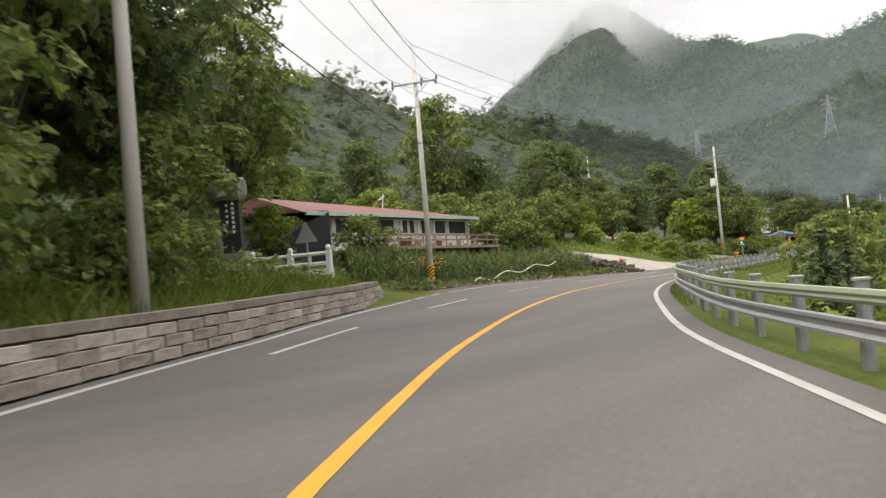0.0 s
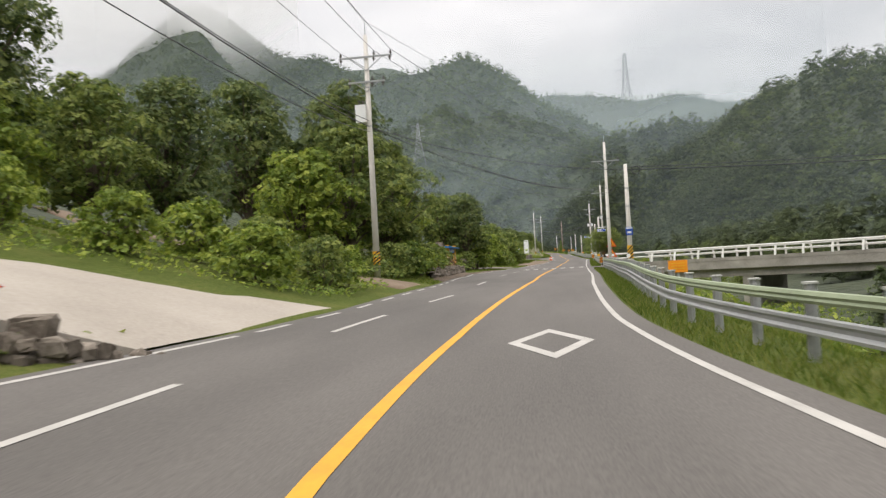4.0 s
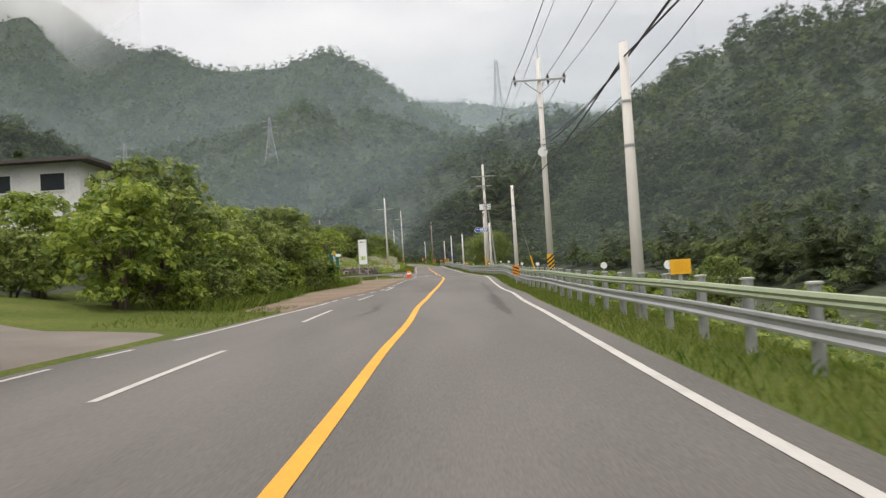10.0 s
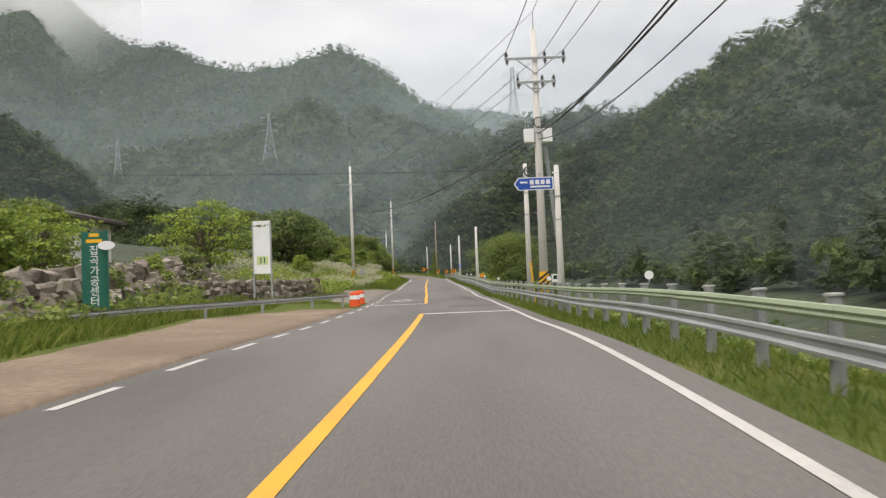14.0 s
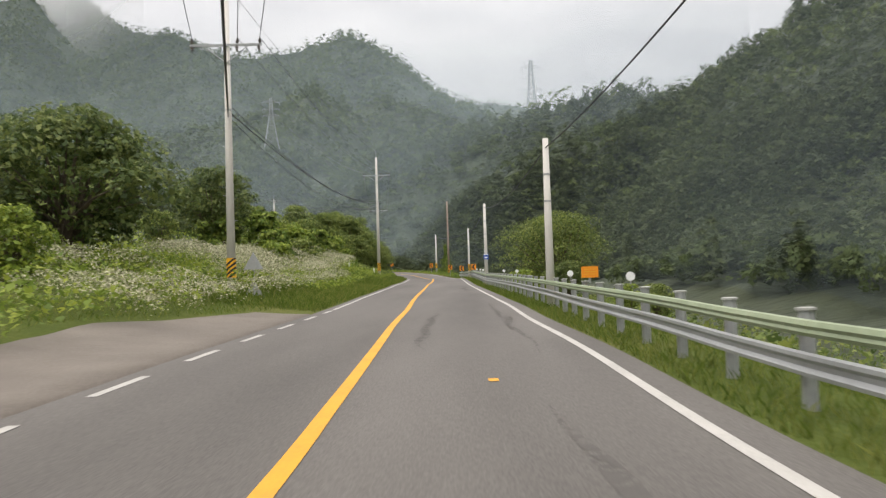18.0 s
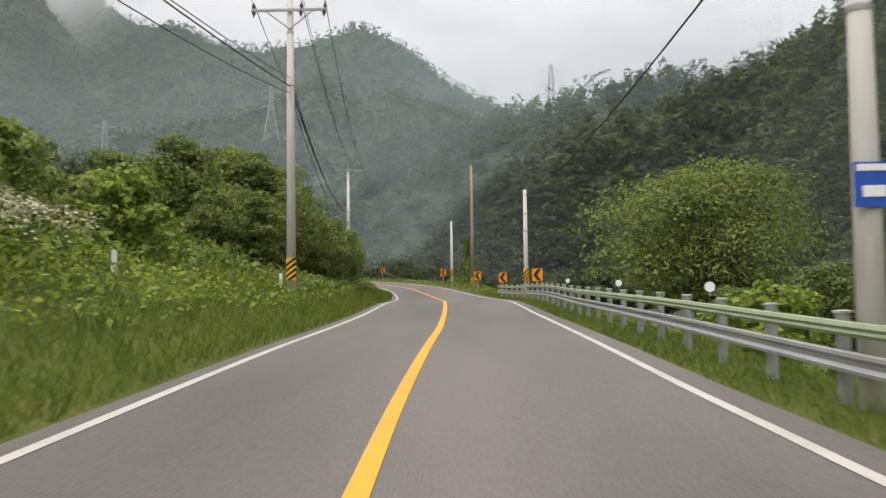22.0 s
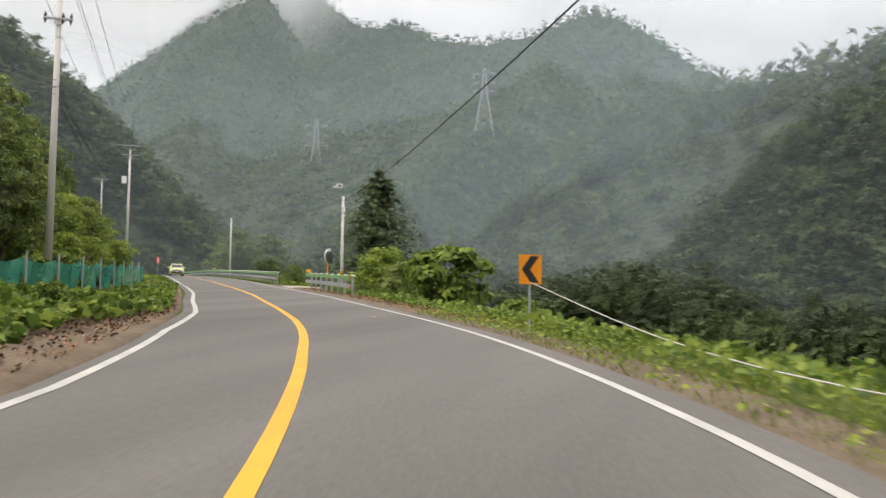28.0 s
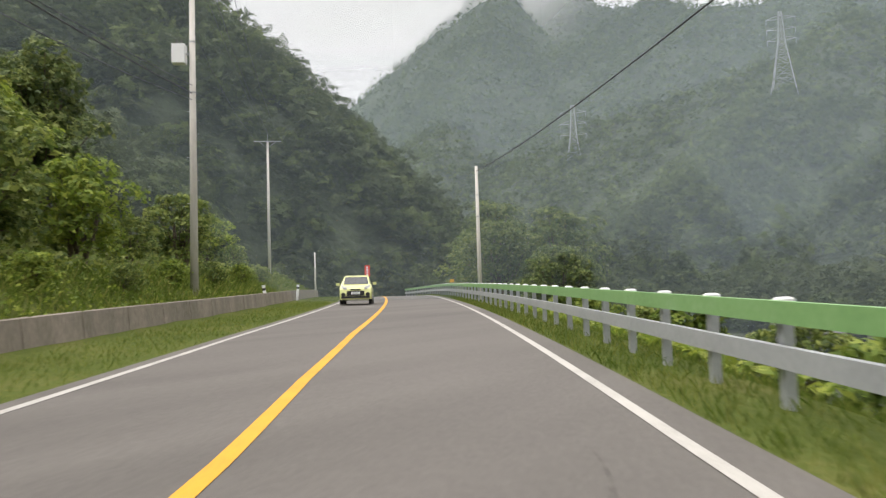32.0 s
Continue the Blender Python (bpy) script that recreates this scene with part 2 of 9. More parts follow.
M["glass"] = mat("dark_window_glass", (0.03, 0.035, 0.04), 0.08, scale=2)
M["white_wall"] = mat("white_render", (0.66, 0.66, 0.63), 0.8, (0.50, 0.50, 0.47), (0.74, 0.74, 0.72), 0.7, 9)
M["red_roof"] = mat("red_roof_sheet", (0.17, 0.056, 0.044), 0.6, (0.115, 0.04, 0.032), (0.24, 0.085, 0.064), 0.8, 10)
M["dark_net"] = mat("black_shade_net", (0.022, 0.022, 0.024), 0.9, scale=3)
M["white_plaster"] = mat("white_painted_concrete", (0.70, 0.70, 0.67), 0.75, (0.5, 0.5, 0.47), (0.78, 0.78, 0.76), 1.2, 14)
M["mud"] = mat("dark_soil", (0.105, 0.075, 0.052), 0.95, (0.06, 0.043, 0.03), (0.175, 0.13, 0.09), 0.9, 10, bump=0.9, bump_scale=0.06)
M["dirt"] = mat("packed_dirt", (0.172, 0.132, 0.096), 0.95, (0.125, 0.088, 0.064), (0.285, 0.222, 0.168), 0.35, 8, bump=0.7, bump_scale=0.04, spec=0.15)
M["gravel"] = mat("worn_gravel_paving", (0.141, 0.122, 0.103), 0.95, (0.095, 0.082, 0.070), (0.198, 0.175, 0.148), 0.6, 22, bump=0.6, bump_scale=0.02)
M["brown_leaf"] = mat("dead_leaves", (0.20, 0.11, 0.06), 0.9, (0.10, 0.06, 0.035), (0.32, 0.19, 0.11), 1, 6, island=0.5)


# ---- mesh helpers ----
class Geo:
    """Collects faces of one mesh."""

    def __init__(self):
        self.v, self.f = [], []

    def add(self, v, f):
        k = len(self.v)
        self.v += [tuple(p) for p in v]
        self.f += [tuple(i + k for i in q) for q in f]
        return self

    def box(self, c, size, rz=0.0, m=None):
        x, y, z = (a / 2 for a in size)
        v = [Vector((i * x, j * y, k * z)) for k in (-1, 1) for i, j in ((-1, -1), (1, -1), (1, 1), (-1, 1))]
        r = m if m is not None else Matrix.Rotation(rz, 3, "Z")
        v = [r @ p + Vector(c) for p in v]
        return self.add(v, [(3, 2, 1, 0), (4, 5, 6, 7), (0, 1, 5, 4), (1, 2, 6, 5), (2, 3, 7, 6), (3, 0, 4, 7)])

    def tube(self, pts, radii, n=8, caps=True):
        pts = [Vector(p) for p in pts]
        if not hasattr(radii, "__len__"):
            radii = [radii] * len(pts)
        v, f = [], []
        for i, p in enumerate(pts):
            t = (pts[min(i + 1, len(pts) - 1)] - pts[max(i - 1, 0)]).normalized()
            u = t.cross(Vector((0, 0, 1)) if abs(t.z) < 0.95 else Vector((1, 0, 0))).normalized()
            w = t.cross(u)
            for k in range(n):
                a = 2 * math.pi * k / n
                v.append(p + (u * math.cos(a) + w * math.sin(a)) * radii[i])
            if i:
                for k in range(n):
                    a, b = (i - 1) * n + k, (i - 1) * n + (k + 1) % n
                    f.append((a, a + n, b + n, b))
        if caps:
            f += [tuple(range(n)), tuple(reversed(range(len(v) - n, len(v))))]
        return self.add(v, f)

    def plate(self, poly, y0, y1):
        """A prism from a polygon in x, z, between y0 and y1."""
        n = len(poly)
        v = [(x, y0, z) for x, z in poly] + [(x, y1, z) for x, z in poly]
        f = [tuple(range(n)), tuple(reversed(range(n, 2 * n)))] + [(i, i + n, (i + 1) % n + n, (i + 1) % n) for i in range(n)]
        return self.add(v, f)

    def slab(self, poly, z0, z1):
        """A prism from a polygon in x, y, between z0 and z1."""
        n = len(poly)
        v = [(x, y, z0) for x, y in poly] + [(x, y, z1) for x, y in poly]
        f = [tuple(reversed(range(n))), tuple(range(n, 2 * n))] + [(i, (i + 1) % n, (i + 1) % n + n, i + n) for i in range(n)]
        return self.add(v, f)

    def make(self, name, material, parent=None, label="", smooth=False):
        me = bpy.data.meshes.new(name)
        me.from_pydata(self.v, [], self.f)
        if smooth:
            me.polygons.foreach_set("use_smooth", [True] * len(me.polygons))
        me.materials.append(material)
        ob = new(name, me)
        if parent:
            ob.parent = parent
        if label:
            ob["label"] = label
        return ob


def fast_mesh(name, v, f, material, parent=None, smooth=False):
    """A mesh from numpy arrays: v (n, 3), f (m, 3 or 4)."""
    me = bpy.data.meshes.new(name)
    k = f.shape[1]
    me.vertices.add(len(v))
    me.vertices.foreach_set("co", np.asarray(v, "f").ravel())
    me.loops.add(f.size)
    me.loops.foreach_set("vertex_index", np.asarray(f, "i").ravel())
    me.polygons.add(len(f))
    me.polygons.foreach_set("loop_start", np.arange(0, f.size, k, dtype="i"))
    if smooth:
        me.polygons.foreach_set("use_smooth", np.ones(len(f), bool))
    me.update(calc_edges=True)
    me.materials.append(material)
    ob = new(name, me)
    if parent:
        ob.parent = parent
    return ob


def thing(name, m, label, category, group=""):
    ob = new(name)
    ob.empty_display_size = 0.2
    ob.matrix_basis = m
    return tagged(ob, label, category, group)


# ---- the road's reference line: s metres along it, d metres to the right of it ----
_T = np.array([r[0] for r in ROWS])
_W = [pose(0, 0, EYE, TILT, LEAN, TURN) @ Vector((METRES * r[1], METRES * r[2], METRES * r[3])) for r in ROWS]
_W = np.array([tuple(p) for p in _W])
_tt = np.arange(0, 32.01, 0.1)


def _hermite(t):
    out = []
    i = np.clip(np.searchsorted(_T, t) - 1, 0, len(_T) - 2)
    h = _T[i + 1] - _T[i]
    u = (t - _T[i]) / h
    for k in range(3):
        m = np.gradient(_W[:, k], _T)
        a, b = _W[i, k], _W[i + 1, k]
        out.append((2 * u**3 - 3 * u**2 + 1) * a + (u**3 - 2 * u**2 + u) * h * m[i] + (-2 * u**3 + 3 * u**2) * b + (u**3 - u**2) * h * m[i + 1])
    return np.array(out).T


LINE = _hermite(_tt)
_d0 = LINE[3] - LINE[0]
_d0 = _d0 / np.hypot(_d0[0], _d0[1])
_d1 = LINE[-1] - LINE[-6]
_d1 = _d1 / np.hypot(_d1[0], _d1[1])
_ext, _p, _a, _z, _run = [], LINE[-1].copy(), math.atan2(_d1[1], _d1[0]), LINE[-1][2], 0.0
while _run < 120:
    _run += 2
    _a += 2 * (0.0012 if _run < 75 else 0.004 if _run < 110 else 0.0)
    _z += 2 * float(np.interp(_run, [0, 60, 95, 140], [_d1[2], 0.042, 0.02, 0.0]))
    _p = np.array([_p[0] + 2 * math.cos(_a), _p[1] + 2 * math.sin(_a), _z])
    _ext.append(_p.copy())
_back = [LINE[0] - _d0 * k for k in range(90, 0, -2)]
LINE = np.vstack([_back, LINE, _ext])
LINE[:, 2] -= EYE
ALONG = np.concatenate([[0], np.cumsum(np.hypot(*np.diff(LINE[:, :2], axis=0).T))])
ALONG -= ALONG[len(_back)]
S_END = float(ALONG[-1])


def tab(s, *pairs):
    """Straight lines between pairs of s and value."""
    xs = pairs[0::2]
    i = 0
    while i < len(xs) and xs[i] <= s:
        i += 1
    if i <= 0:
        return pairs[1]
    if i >= len(xs):
        return pairs[-1]
    a, b = xs[i - 1], xs[i]
    return pairs[2 * i - 1] + (pairs[2 * i + 1] - pairs[2 * i - 1]) * (s - a) / (b - a)


def centre(s):
    return [float(np.interp(s, ALONG, LINE[:, k])) for k in range(3)]


def heading(s):
    """Angle of the road's direction from +x."""
    a, b = centre(s - 1.5), centre(s + 1.5)
    return math.atan2(b[1] - a[1], b[0] - a[0])


def yellow(s):
    return tab(s, -90, -1.3, 5, -1.25, 17, -1.0, 48, -0.92, 56, -0.98, 63, -1.02, 67, -0.92, 73, -0.76, 80, -0.7, 92, -0.68, 106, -0.81, 121, -0.96, 135, -1.0, 150, -1.08, 160, -1.1, 170, -1.22, 180, -1.26, 190, -1.2, 224, -1.06, 240, -1.05, 252, -1.15, 262, -1.07, 276, -0.93, 290, -0.7, 305, -0.5, 320, -0.53, 334, -0.74, 341, -0.85, 351, -1.01, 365, -1.03, 373, -0.97, 380, -0.95, 388, -0.79, 396, -0.86, 404, -0.75, 415, -0.78, 421, -0.75, 426, -0.84, 431, -0.94, 438, -1.07, 443, -1.22, 450, -1.43, 456, -1.5, 461, -1.68, 470, -1.86, 700, -1.95)


def right_line(s):
    return tab(s, -90, 2.2, 6, 2.32, 20, 2.5, 36, 2.62, 45, 2.53, 54, 2.53, 65, 2.34, 70, 2.2, 75, 2.05, 92, 1.95, 108, 2.08, 122, 1.96, 150, 1.88, 165, 1.92, 180, 1.8, 224, 1.9, 250, 1.87, 265, 2.0, 280, 2.27, 292, 2.37, 307, 2.48, 322, 2.28, 336, 2.1, 342, 2.14, 350, 2.16, 366, 1.88, 374, 1.9, 382, 2.16, 389, 2.38, 398, 2.4, 406, 2.42, 412, 2.34, 423, 2.26, 431, 2.0, 438, 1.84, 446, 1.73, 456, 1.62, 470, 1.6, 700, 1.55)


def left_line(s):
    return tab(s, -90, -4.8, 8, -4.9, 16, -5.0, 26, -5.7, 31, -6.1, 41, -7.3, 50, -7.8, 55, -7.0, 67, -5.25, 74, -4.5, 80, -4.2, 95, -4.6, 113, -5.9, 118, -6.1, 130, -7.2, 145, -7.2, 154, -6.2, 160, -5.98, 168, -5.5, 176, -5.0, 182, -5.0, 191, -4.2, 194, -4.05, 226, -3.7, 241, -3.5, 252, -3.85, 265, -3.45, 278, -3.22, 292, -3.08, 306, -3.0, 322, -3.15, 336, -3.36, 343, -3.52, 350, -3.6, 360, -3.35, 368, -3.15, 376, -3.12, 382, -3.3, 387, -3.2, 392, -3.0, 400, -3.2, 407, -3.0, 414, -3.15, 422, -3.14, 426, -3.22, 431, -3.38, 437, -3.6, 447, -3.97, 458, -4.3, 470, -4.5, 700, -4.7)


def lane_line(s):
    return tab(s, 0, -3.9, 26, -4.0, 38, -4.1, 52, -3.75, 66, -3.35, 76, -3.05, 87, -2.55, 100, -3.1, 115, -3.6, 135, -3.7, 155, -3.85, 180, -3.97, 195, -3.8, 205, -3.6)


def bank(s, d):
    return tab(s, -90, 0.055, 60, 0.055, 110, 0.02, 140, 0.0) * max(0.0, -d - 1)


LEFT_E = (0, 0.5, 2, 2.7, 5, 10, 20, 40, 80)
LEFT_H = [
    (-90, 0, 0.03, 0.78, 1.3, 2.6, 7, 16, 38), (29, 0, 0.03, 0.78, 1.3, 2.6, 7, 15, 36), (34, 0, 0.05, 0.25, 0.5, 1.5, 3.6, 8, 26),
    (42, 0, 0.08, 0.3, 1.1, 2.5, 4, 9, 26), (64, 0, 0.08, 0.3, 1.1, 2.4, 4, 9, 26), (71, 0, 0.05, 0.35, 1.4, 2.8, 4.4, 8, 26), (82, 0, 0.05, 0.45, 1.5, 2.9, 4.6, 9, 26), (90, 0, 0.05, 0.3, 0.9, 2.0, 4.2, 9, 26),
    (98, 0, 0.08, 0.35, 0.8, 1.8, 4.5, 12, 30), (132, 0, 0.1, 0.4, 0.8, 1.6, 5, 12, 30), (140, 0, 0.02, 0.08, 0.2, 0.7, 3, 9, 24),
    (152, 0, 0.02, 0.1, 0.2, 0.6, 2.5, 6, 18), (172, 0, 0.02, 0.1, 0.4, 1.2, 3, 6, 16), (180, 0, 0.0, 0.0, 0.05, 0.5, 2.6, 5, 14),
    (232, 0, 0.0, 0.0, 0.1, 1.0, 2.4, 5, 14), (242, 0, 0.0, 0.05, 0.2, 1.6, 3.0, 5, 14), (256, 0, 0.0, 0.05, 0.55, 1.9, 3.4, 6, 14), (265, 0, 0.0, 0.15, 0.65, 1.9, 3.6, 7, 14),
    (274, 0, 0.06, 0.25, 0.75, 2.0, 4.2, 8, 16), (302, 0, 0.06, 0.3, 1.0, 2.3, 4.4, 8, 16), (314, 0, 0.1, 0.6, 1.8, 3.3, 5, 8, 16), (340, 0, 0.1, 0.55, 1.6, 3.1, 4.8, 8, 16), (352, 0, 0.08, 0.45, 1.4, 2.6, 4.5, 8, 18),
    (378, 0, 0.1, 0.5, 1.0, 1.6, 3.5, 8, 22), (398, 0, 0.1, 0.4, 0.7, 1.3, 3, 9, 28), (408, 0, 0.02, 0.05, 0.15, 0.5, 2.5, 10, 32),
    (436, 0, 0.02, 0.05, 0.15, 0.6, 4, 14, 40), (446, 0, 0.04, 0.15, 1.0, 2.0, 6, 15, 32), (456, 0, 0.02, 0.04, 1.4, 3.0, 9, 22, 46), (700, 0, 0.02, 0.04, 1.4, 3.0, 9, 22, 46)]
# a break in the slope where the low wall stands
LEFT_H = [(*r[:4], 0.06 if r[0] > 450 else r[3] + 0.23 * (r[4] - r[3]), *r[4:]) for r in LEFT_H]
RIGHT_E = (0, 0.5, 1.5, 3, 6, 10, 18, 30, 50, 80)
RIGHT_H = [
    (-90, 0, -0.03, -0.08, -0.6, -1.8, -2.6, -3, -2.6, -1.5, 4), (90, 0, -0.03, -0.1, -0.7, -2.0, -2.8, -3, -2.4, -0.5, 10),
    (126, 0, -0.03, -0.12, -0.9, -2.6, -3.4, -3.4, -2.0, 0, 14), (132, 0, 0, -0.02, -0.2, -2.4, -3.4, -3.4, -1.8, 1, 16), (140, 0, 0, -0.02, -0.2, -2.4, -3.4, -3.4, -1.8, 2, 18),
    (150, 0, -0.03, -0.1, -0.6, -1.8, -2.6, -3, -1, 8, 30), (355, 0, -0.03, -0.12, -0.6, -1.6, -2.4, -3, 0, 14, 40), (368, 0, 0, -0.1, -0.35, -0.7, -1.5, -3, -3, -1, 5),
    (415, 0, 0, -0.06, -0.3, -0.9, -2.0, -4, -5, -5, -2), (432, 0, 0, -0.06, -0.6, -2.4, -4, -6, -6.5, -6, -3), (438, 0, 0, 0, -0.05, -1.0, -3.2, -6, -7, -6.5, -3), (446, 0, 0, 0, -0.4, -2.4, -4.5, -7, -8, -7, -3),
    (456, 0, -0.03, -0.1, -0.7, -2.6, -4.4, -5.6, -5.6, -5.4, -4), (480, 0, -0.03, -0.1, -0.7, -2.6, -4.4, -5.4, -5.4, -5, -4), (700, 0, -0.03, -0.1, -0.7, -2.6, -4.4, -5.4, -5.4, -5, -4)]
_QS = np.arange(-95, S_END + 6, 0.5)
_LQ = np.stack([np.interp(_QS, [r[0] for r in LEFT_H], [r[1 + k] for r in LEFT_H]) for k in range(len(LEFT_E))], 1).tolist()
_RQ = np.stack([np.interp(_QS, [r[0] for r in RIGHT_H], [r[1 + k] for r in RIGHT_H]) for k in range(len(RIGHT_E))], 1).tolist()


def _profile(e, edges, heights):
    for k in range(1, len(edges)):
        if e <= edges[k]:
            return heights[k - 1] + (heights[k] - heights[k - 1]) * (e - edges[k - 1]) / (edges[k] - edges[k - 1])
    return heights[-1]


def rel(s, d):
    """Height of the ground over the road's reference line."""
    l, r = left_line(s) - 0.35, right_line(s) + 0.45
    if d < l:
        return bank(s, l) + _profile(l - d, LEFT_E, _LQ[min(max(int((s + 95) * 2 + 0.5), 0), len(_LQ) - 1)])
    if d > r:
        return _profile(d - r, RIGHT_E, _RQ[min(max(int((s + 95) * 2 + 0.5), 0), len(_RQ) - 1)])
    return bank(s, d)


_FINE = [(*centre(q), math.sin(heading(q)), math.cos(heading(q))) for q in np.arange(-95, S_END + 5, 0.25)]


def P(s, d, up=0.0):
    """Place at s, d, up metres over the road's level there."""
    k = (min(max(s, -94.5), S_END + 4) + 95) * 4
    i = int(k)
    u = k - i
    a, b = _FINE[i], _FINE[i + 1]
    x, y, z, sn, cs = (p + (q - p) * u for p, q in zip(a, b))
    return Vector((x + sn * d, y - cs * d, z + up))


def G(s, d, up=0.0):
    """Place at s, d, up metres over the ground there."""
    return P(s, d, rel(s, d) + up)


def at(s, d, up=0.0, turn=0.0):
    """Pose on the ground: x to the road's right, y along it."""
    p = G(s, d, up)
    return Matrix.Translation(p) @ Matrix.Rotation(heading(s) - math.pi / 2 + radians(turn), 4, "Z")


# ---- mountains: one surface from ridge lines ----
RIDGES = [
    (0.95, [(240, -300, 55), (200, 0, 62), (145, 200, 66), (84, 420, 70), (82, 536, 80), (95, 650, 88), (130, 850, 110)]),
    (0.95, [(82, 520, 76), (4, 506, 43), (-18, 500, 24)]),
    (0.8, [(90, 620, 86), (-45, 690, 76), (-85, 720, 42)]),
    (1.0, [(-1000, 1500, 220), (-790, 1480, 255), (-690, 1450, 335), (-600, 1430, 445)]),
    (0.95, [(-600, 1430, 450), (-520, 1400, 420)]),
    (0.75, [(-520, 1400, 420), (-400, 1300, 330), (-256, 1150, 262), (-180, 1140, 256), (-129, 1127, 266), (-65, 1026, 198), (4, 927, 122), (40, 860, 62)]),
    (0.8, [(-129, 1110, 248), (-138, 817, 96), (-142, 700, 45)]),
    (0.75, [(-570, 1400, 440), (-420, 1000, 150), (-330, 800, 60)]),
    (0.5, [(-520, 60, 185), (-380, 260, 138), (-270, 400, 94), (-200, 500, 55)]),
    (0.95, [(-437, 481, 132), (-293, 494, 106), (-189, 531, 73), (-211, 624, 51), (-227, 694, 34), (-268, 819, 17)]),
    (0.6, [(-500, 2300, 560), (-100, 2000, 365), (60, 1900, 345), (220, 1850, 320), (500, 1800, 290)]),
    (0.45, [(-700, -500, 160), (0, -650, 150), (600, -400, 180), (700, 300, 200), (600, 1200, 220)]),
]


def mountain(x, y):
    """Height of the mountains at arrays x, y."""
    h = np.full(x.shape, -12.0)
    for k, pts in RIDGES:
        for (ax, ay, az), (bx, by, bz) in zip(pts, pts[1:]):
            dx, dy = bx - ax, by - ay
            u = np.clip(((x - ax) * dx + (y - ay) * dy) / (dx * dx + dy * dy), 0, 1)
            dist = np.hypot(x - ax - u * dx, y - ay - u * dy)
            h = np.maximum(h, az + u * (bz - az) + 5 * k - k * np.sqrt(dist * dist + 25))
    return h


def rough_noise(x, y, scale, seed):
    return np.array([noise.fractal(Vector((a / scale, b / scale, seed)), 1.0, 2.0, 4) for a, b in zip(x.ravel(), y.ravel())]).reshape(x.shape)


_gx, _gy = np.meshgrid(np.arange(-1300, 900, 11.0), np.arange(-760, 2260, 11.0))
_gh = mountain(_gx, _gy)
_gn = rough_noise(_gx, _gy, 95.0, 3.0)
_near = np.full(_gx.shape, 1e9)
for _q in LINE[:-25:12]:
    _near = np.minimum(_near, np.hypot(_gx - _q[0], _gy - _q[1]))
_fade = np.clip((_near - 64) / 60, 0, 1)
_gh = _gh + _fade * (_gn * np.clip((_gh + 5) / 30, 0, 1) * 11 + rough_noise(_gx, _gy, 420.0, 8.0) * np.clip(_gh / 120, 0, 1) * 14)
_low = np.clip((66 - _near) / 18, 0, 1)
_gh = _gh * (1 - _low) + np.minimum(_gh - 16, -14) * _low


def mountain_at(x, y):
    """Height of the mountain sheet as built, at one place."""
    i, j = (y + 760) / 11.0, (x + 1300) / 11.0
    i0, j0 = min(max(int(i), 0), _gh.shape[0] - 2), min(max(int(j), 0), _gh.shape[1] - 2)
    u, w = i - i0, j - j0
    return float((_gh[i0, j0] * (1 - u) + _gh[i0 + 1, j0] * u) * (1 - w) + (_gh[i0, j0 + 1] * (1 - u) + _gh[i0 + 1, j0 + 1] * u) * w)


_nr, _nc = _gx.shape
_idx = np.arange(_nr * _nc).reshape(_nr, _nc)
_f = np.stack([_idx[:-1, :-1], _idx[:-1, 1:], _idx[1:, 1:], _idx[1:, :-1]], -1).reshape(-1, 4)
mountains = fast_mesh("mountains", np.stack([_gx, _gy, _gh], -1).reshape(-1, 3), _f, M["mountain"], smooth=True)
tagged(mountains, "steep wooded mountains round a narrow valley", "mountain", kind="structure")


def side_height(s, d):
    """Ground height over the road line, joined to the mountains further out."""
    h = rel(s, d)
    e = max(left_line(s) - d, d - right_line(s))
    e0 = tab(s, 352, 10, 372, 30, 455, 32, 475, 44, 540, 44, 560, 20) if d > 0 else 10
    if e > 10:
        q = P(s, d, 0)
        w = min(1, max(0, e - e0) / 18)
        m = float(mountain(np.array([q.x]), np.array([q.y]))[0]) - q.z
        h = h + (max(h, m) - h) * w if e < e0 + 20 else h + (max(m, h - (e - e0 - 20) * 0.9) - h)
        h += noise.fractal(Vector((q.x / 14, q.y / 14, 5)), 1.0, 2.0, 3) * min(1, (e - 10) / 20) * max(0, min(1, (66 - e) / 20)) * 1.6
    elif e > 1.2:
        q = P(s, d, 0)
        h += noise.noise(Vector((q.x / 2.3, q.y / 2.3, 2))) * 0.07 * min(1, e - 1.2)
    return h


# ---- ground: one sheet along the road ----
_cols_l = [0.0, 0.25, 0.6, 1.0, 1.5, 2.1, 3, 4, 5.2, 6.6, 8.2, 10, 12, 15, 19, 24, 30, 38, 48, 60, 74]
_cols_r = [0.0, 0.25, 0.6, 1.0, 1.5, 2.1, 3, 4, 5.2, 6.6, 8.2, 10, 12, 15, 19, 24, 30, 38, 48, 60, 74]
_rows = list(np.arange(-80, S_END - 4, 2.0))
_gv = []
for _s in _rows:
    _l, _r = left_line(_s) - 0.3, right_line(_s) + 0.4
    for _e in reversed(_cols_l):
        _gv.append(P(_s, _l - _e, side_height(_s, _l - _e) - (0.05 if _e == 0 else 0)))
    _gv.append(P(_s, _l + 0.6, bank(_s, _l) - 0.25))
    _gv.append(P(_s, _r - 0.6, -0.25))
    for _e in _cols_r:
        _gv.append(P(_s, _r + _e, side_height(_s, _r + _e) - (0.05 if _e == 0 else 0)))
_w = len(_cols_l) + len(_cols_r) + 2
_idx = np.arange(len(_gv)).reshape(-1, _w)
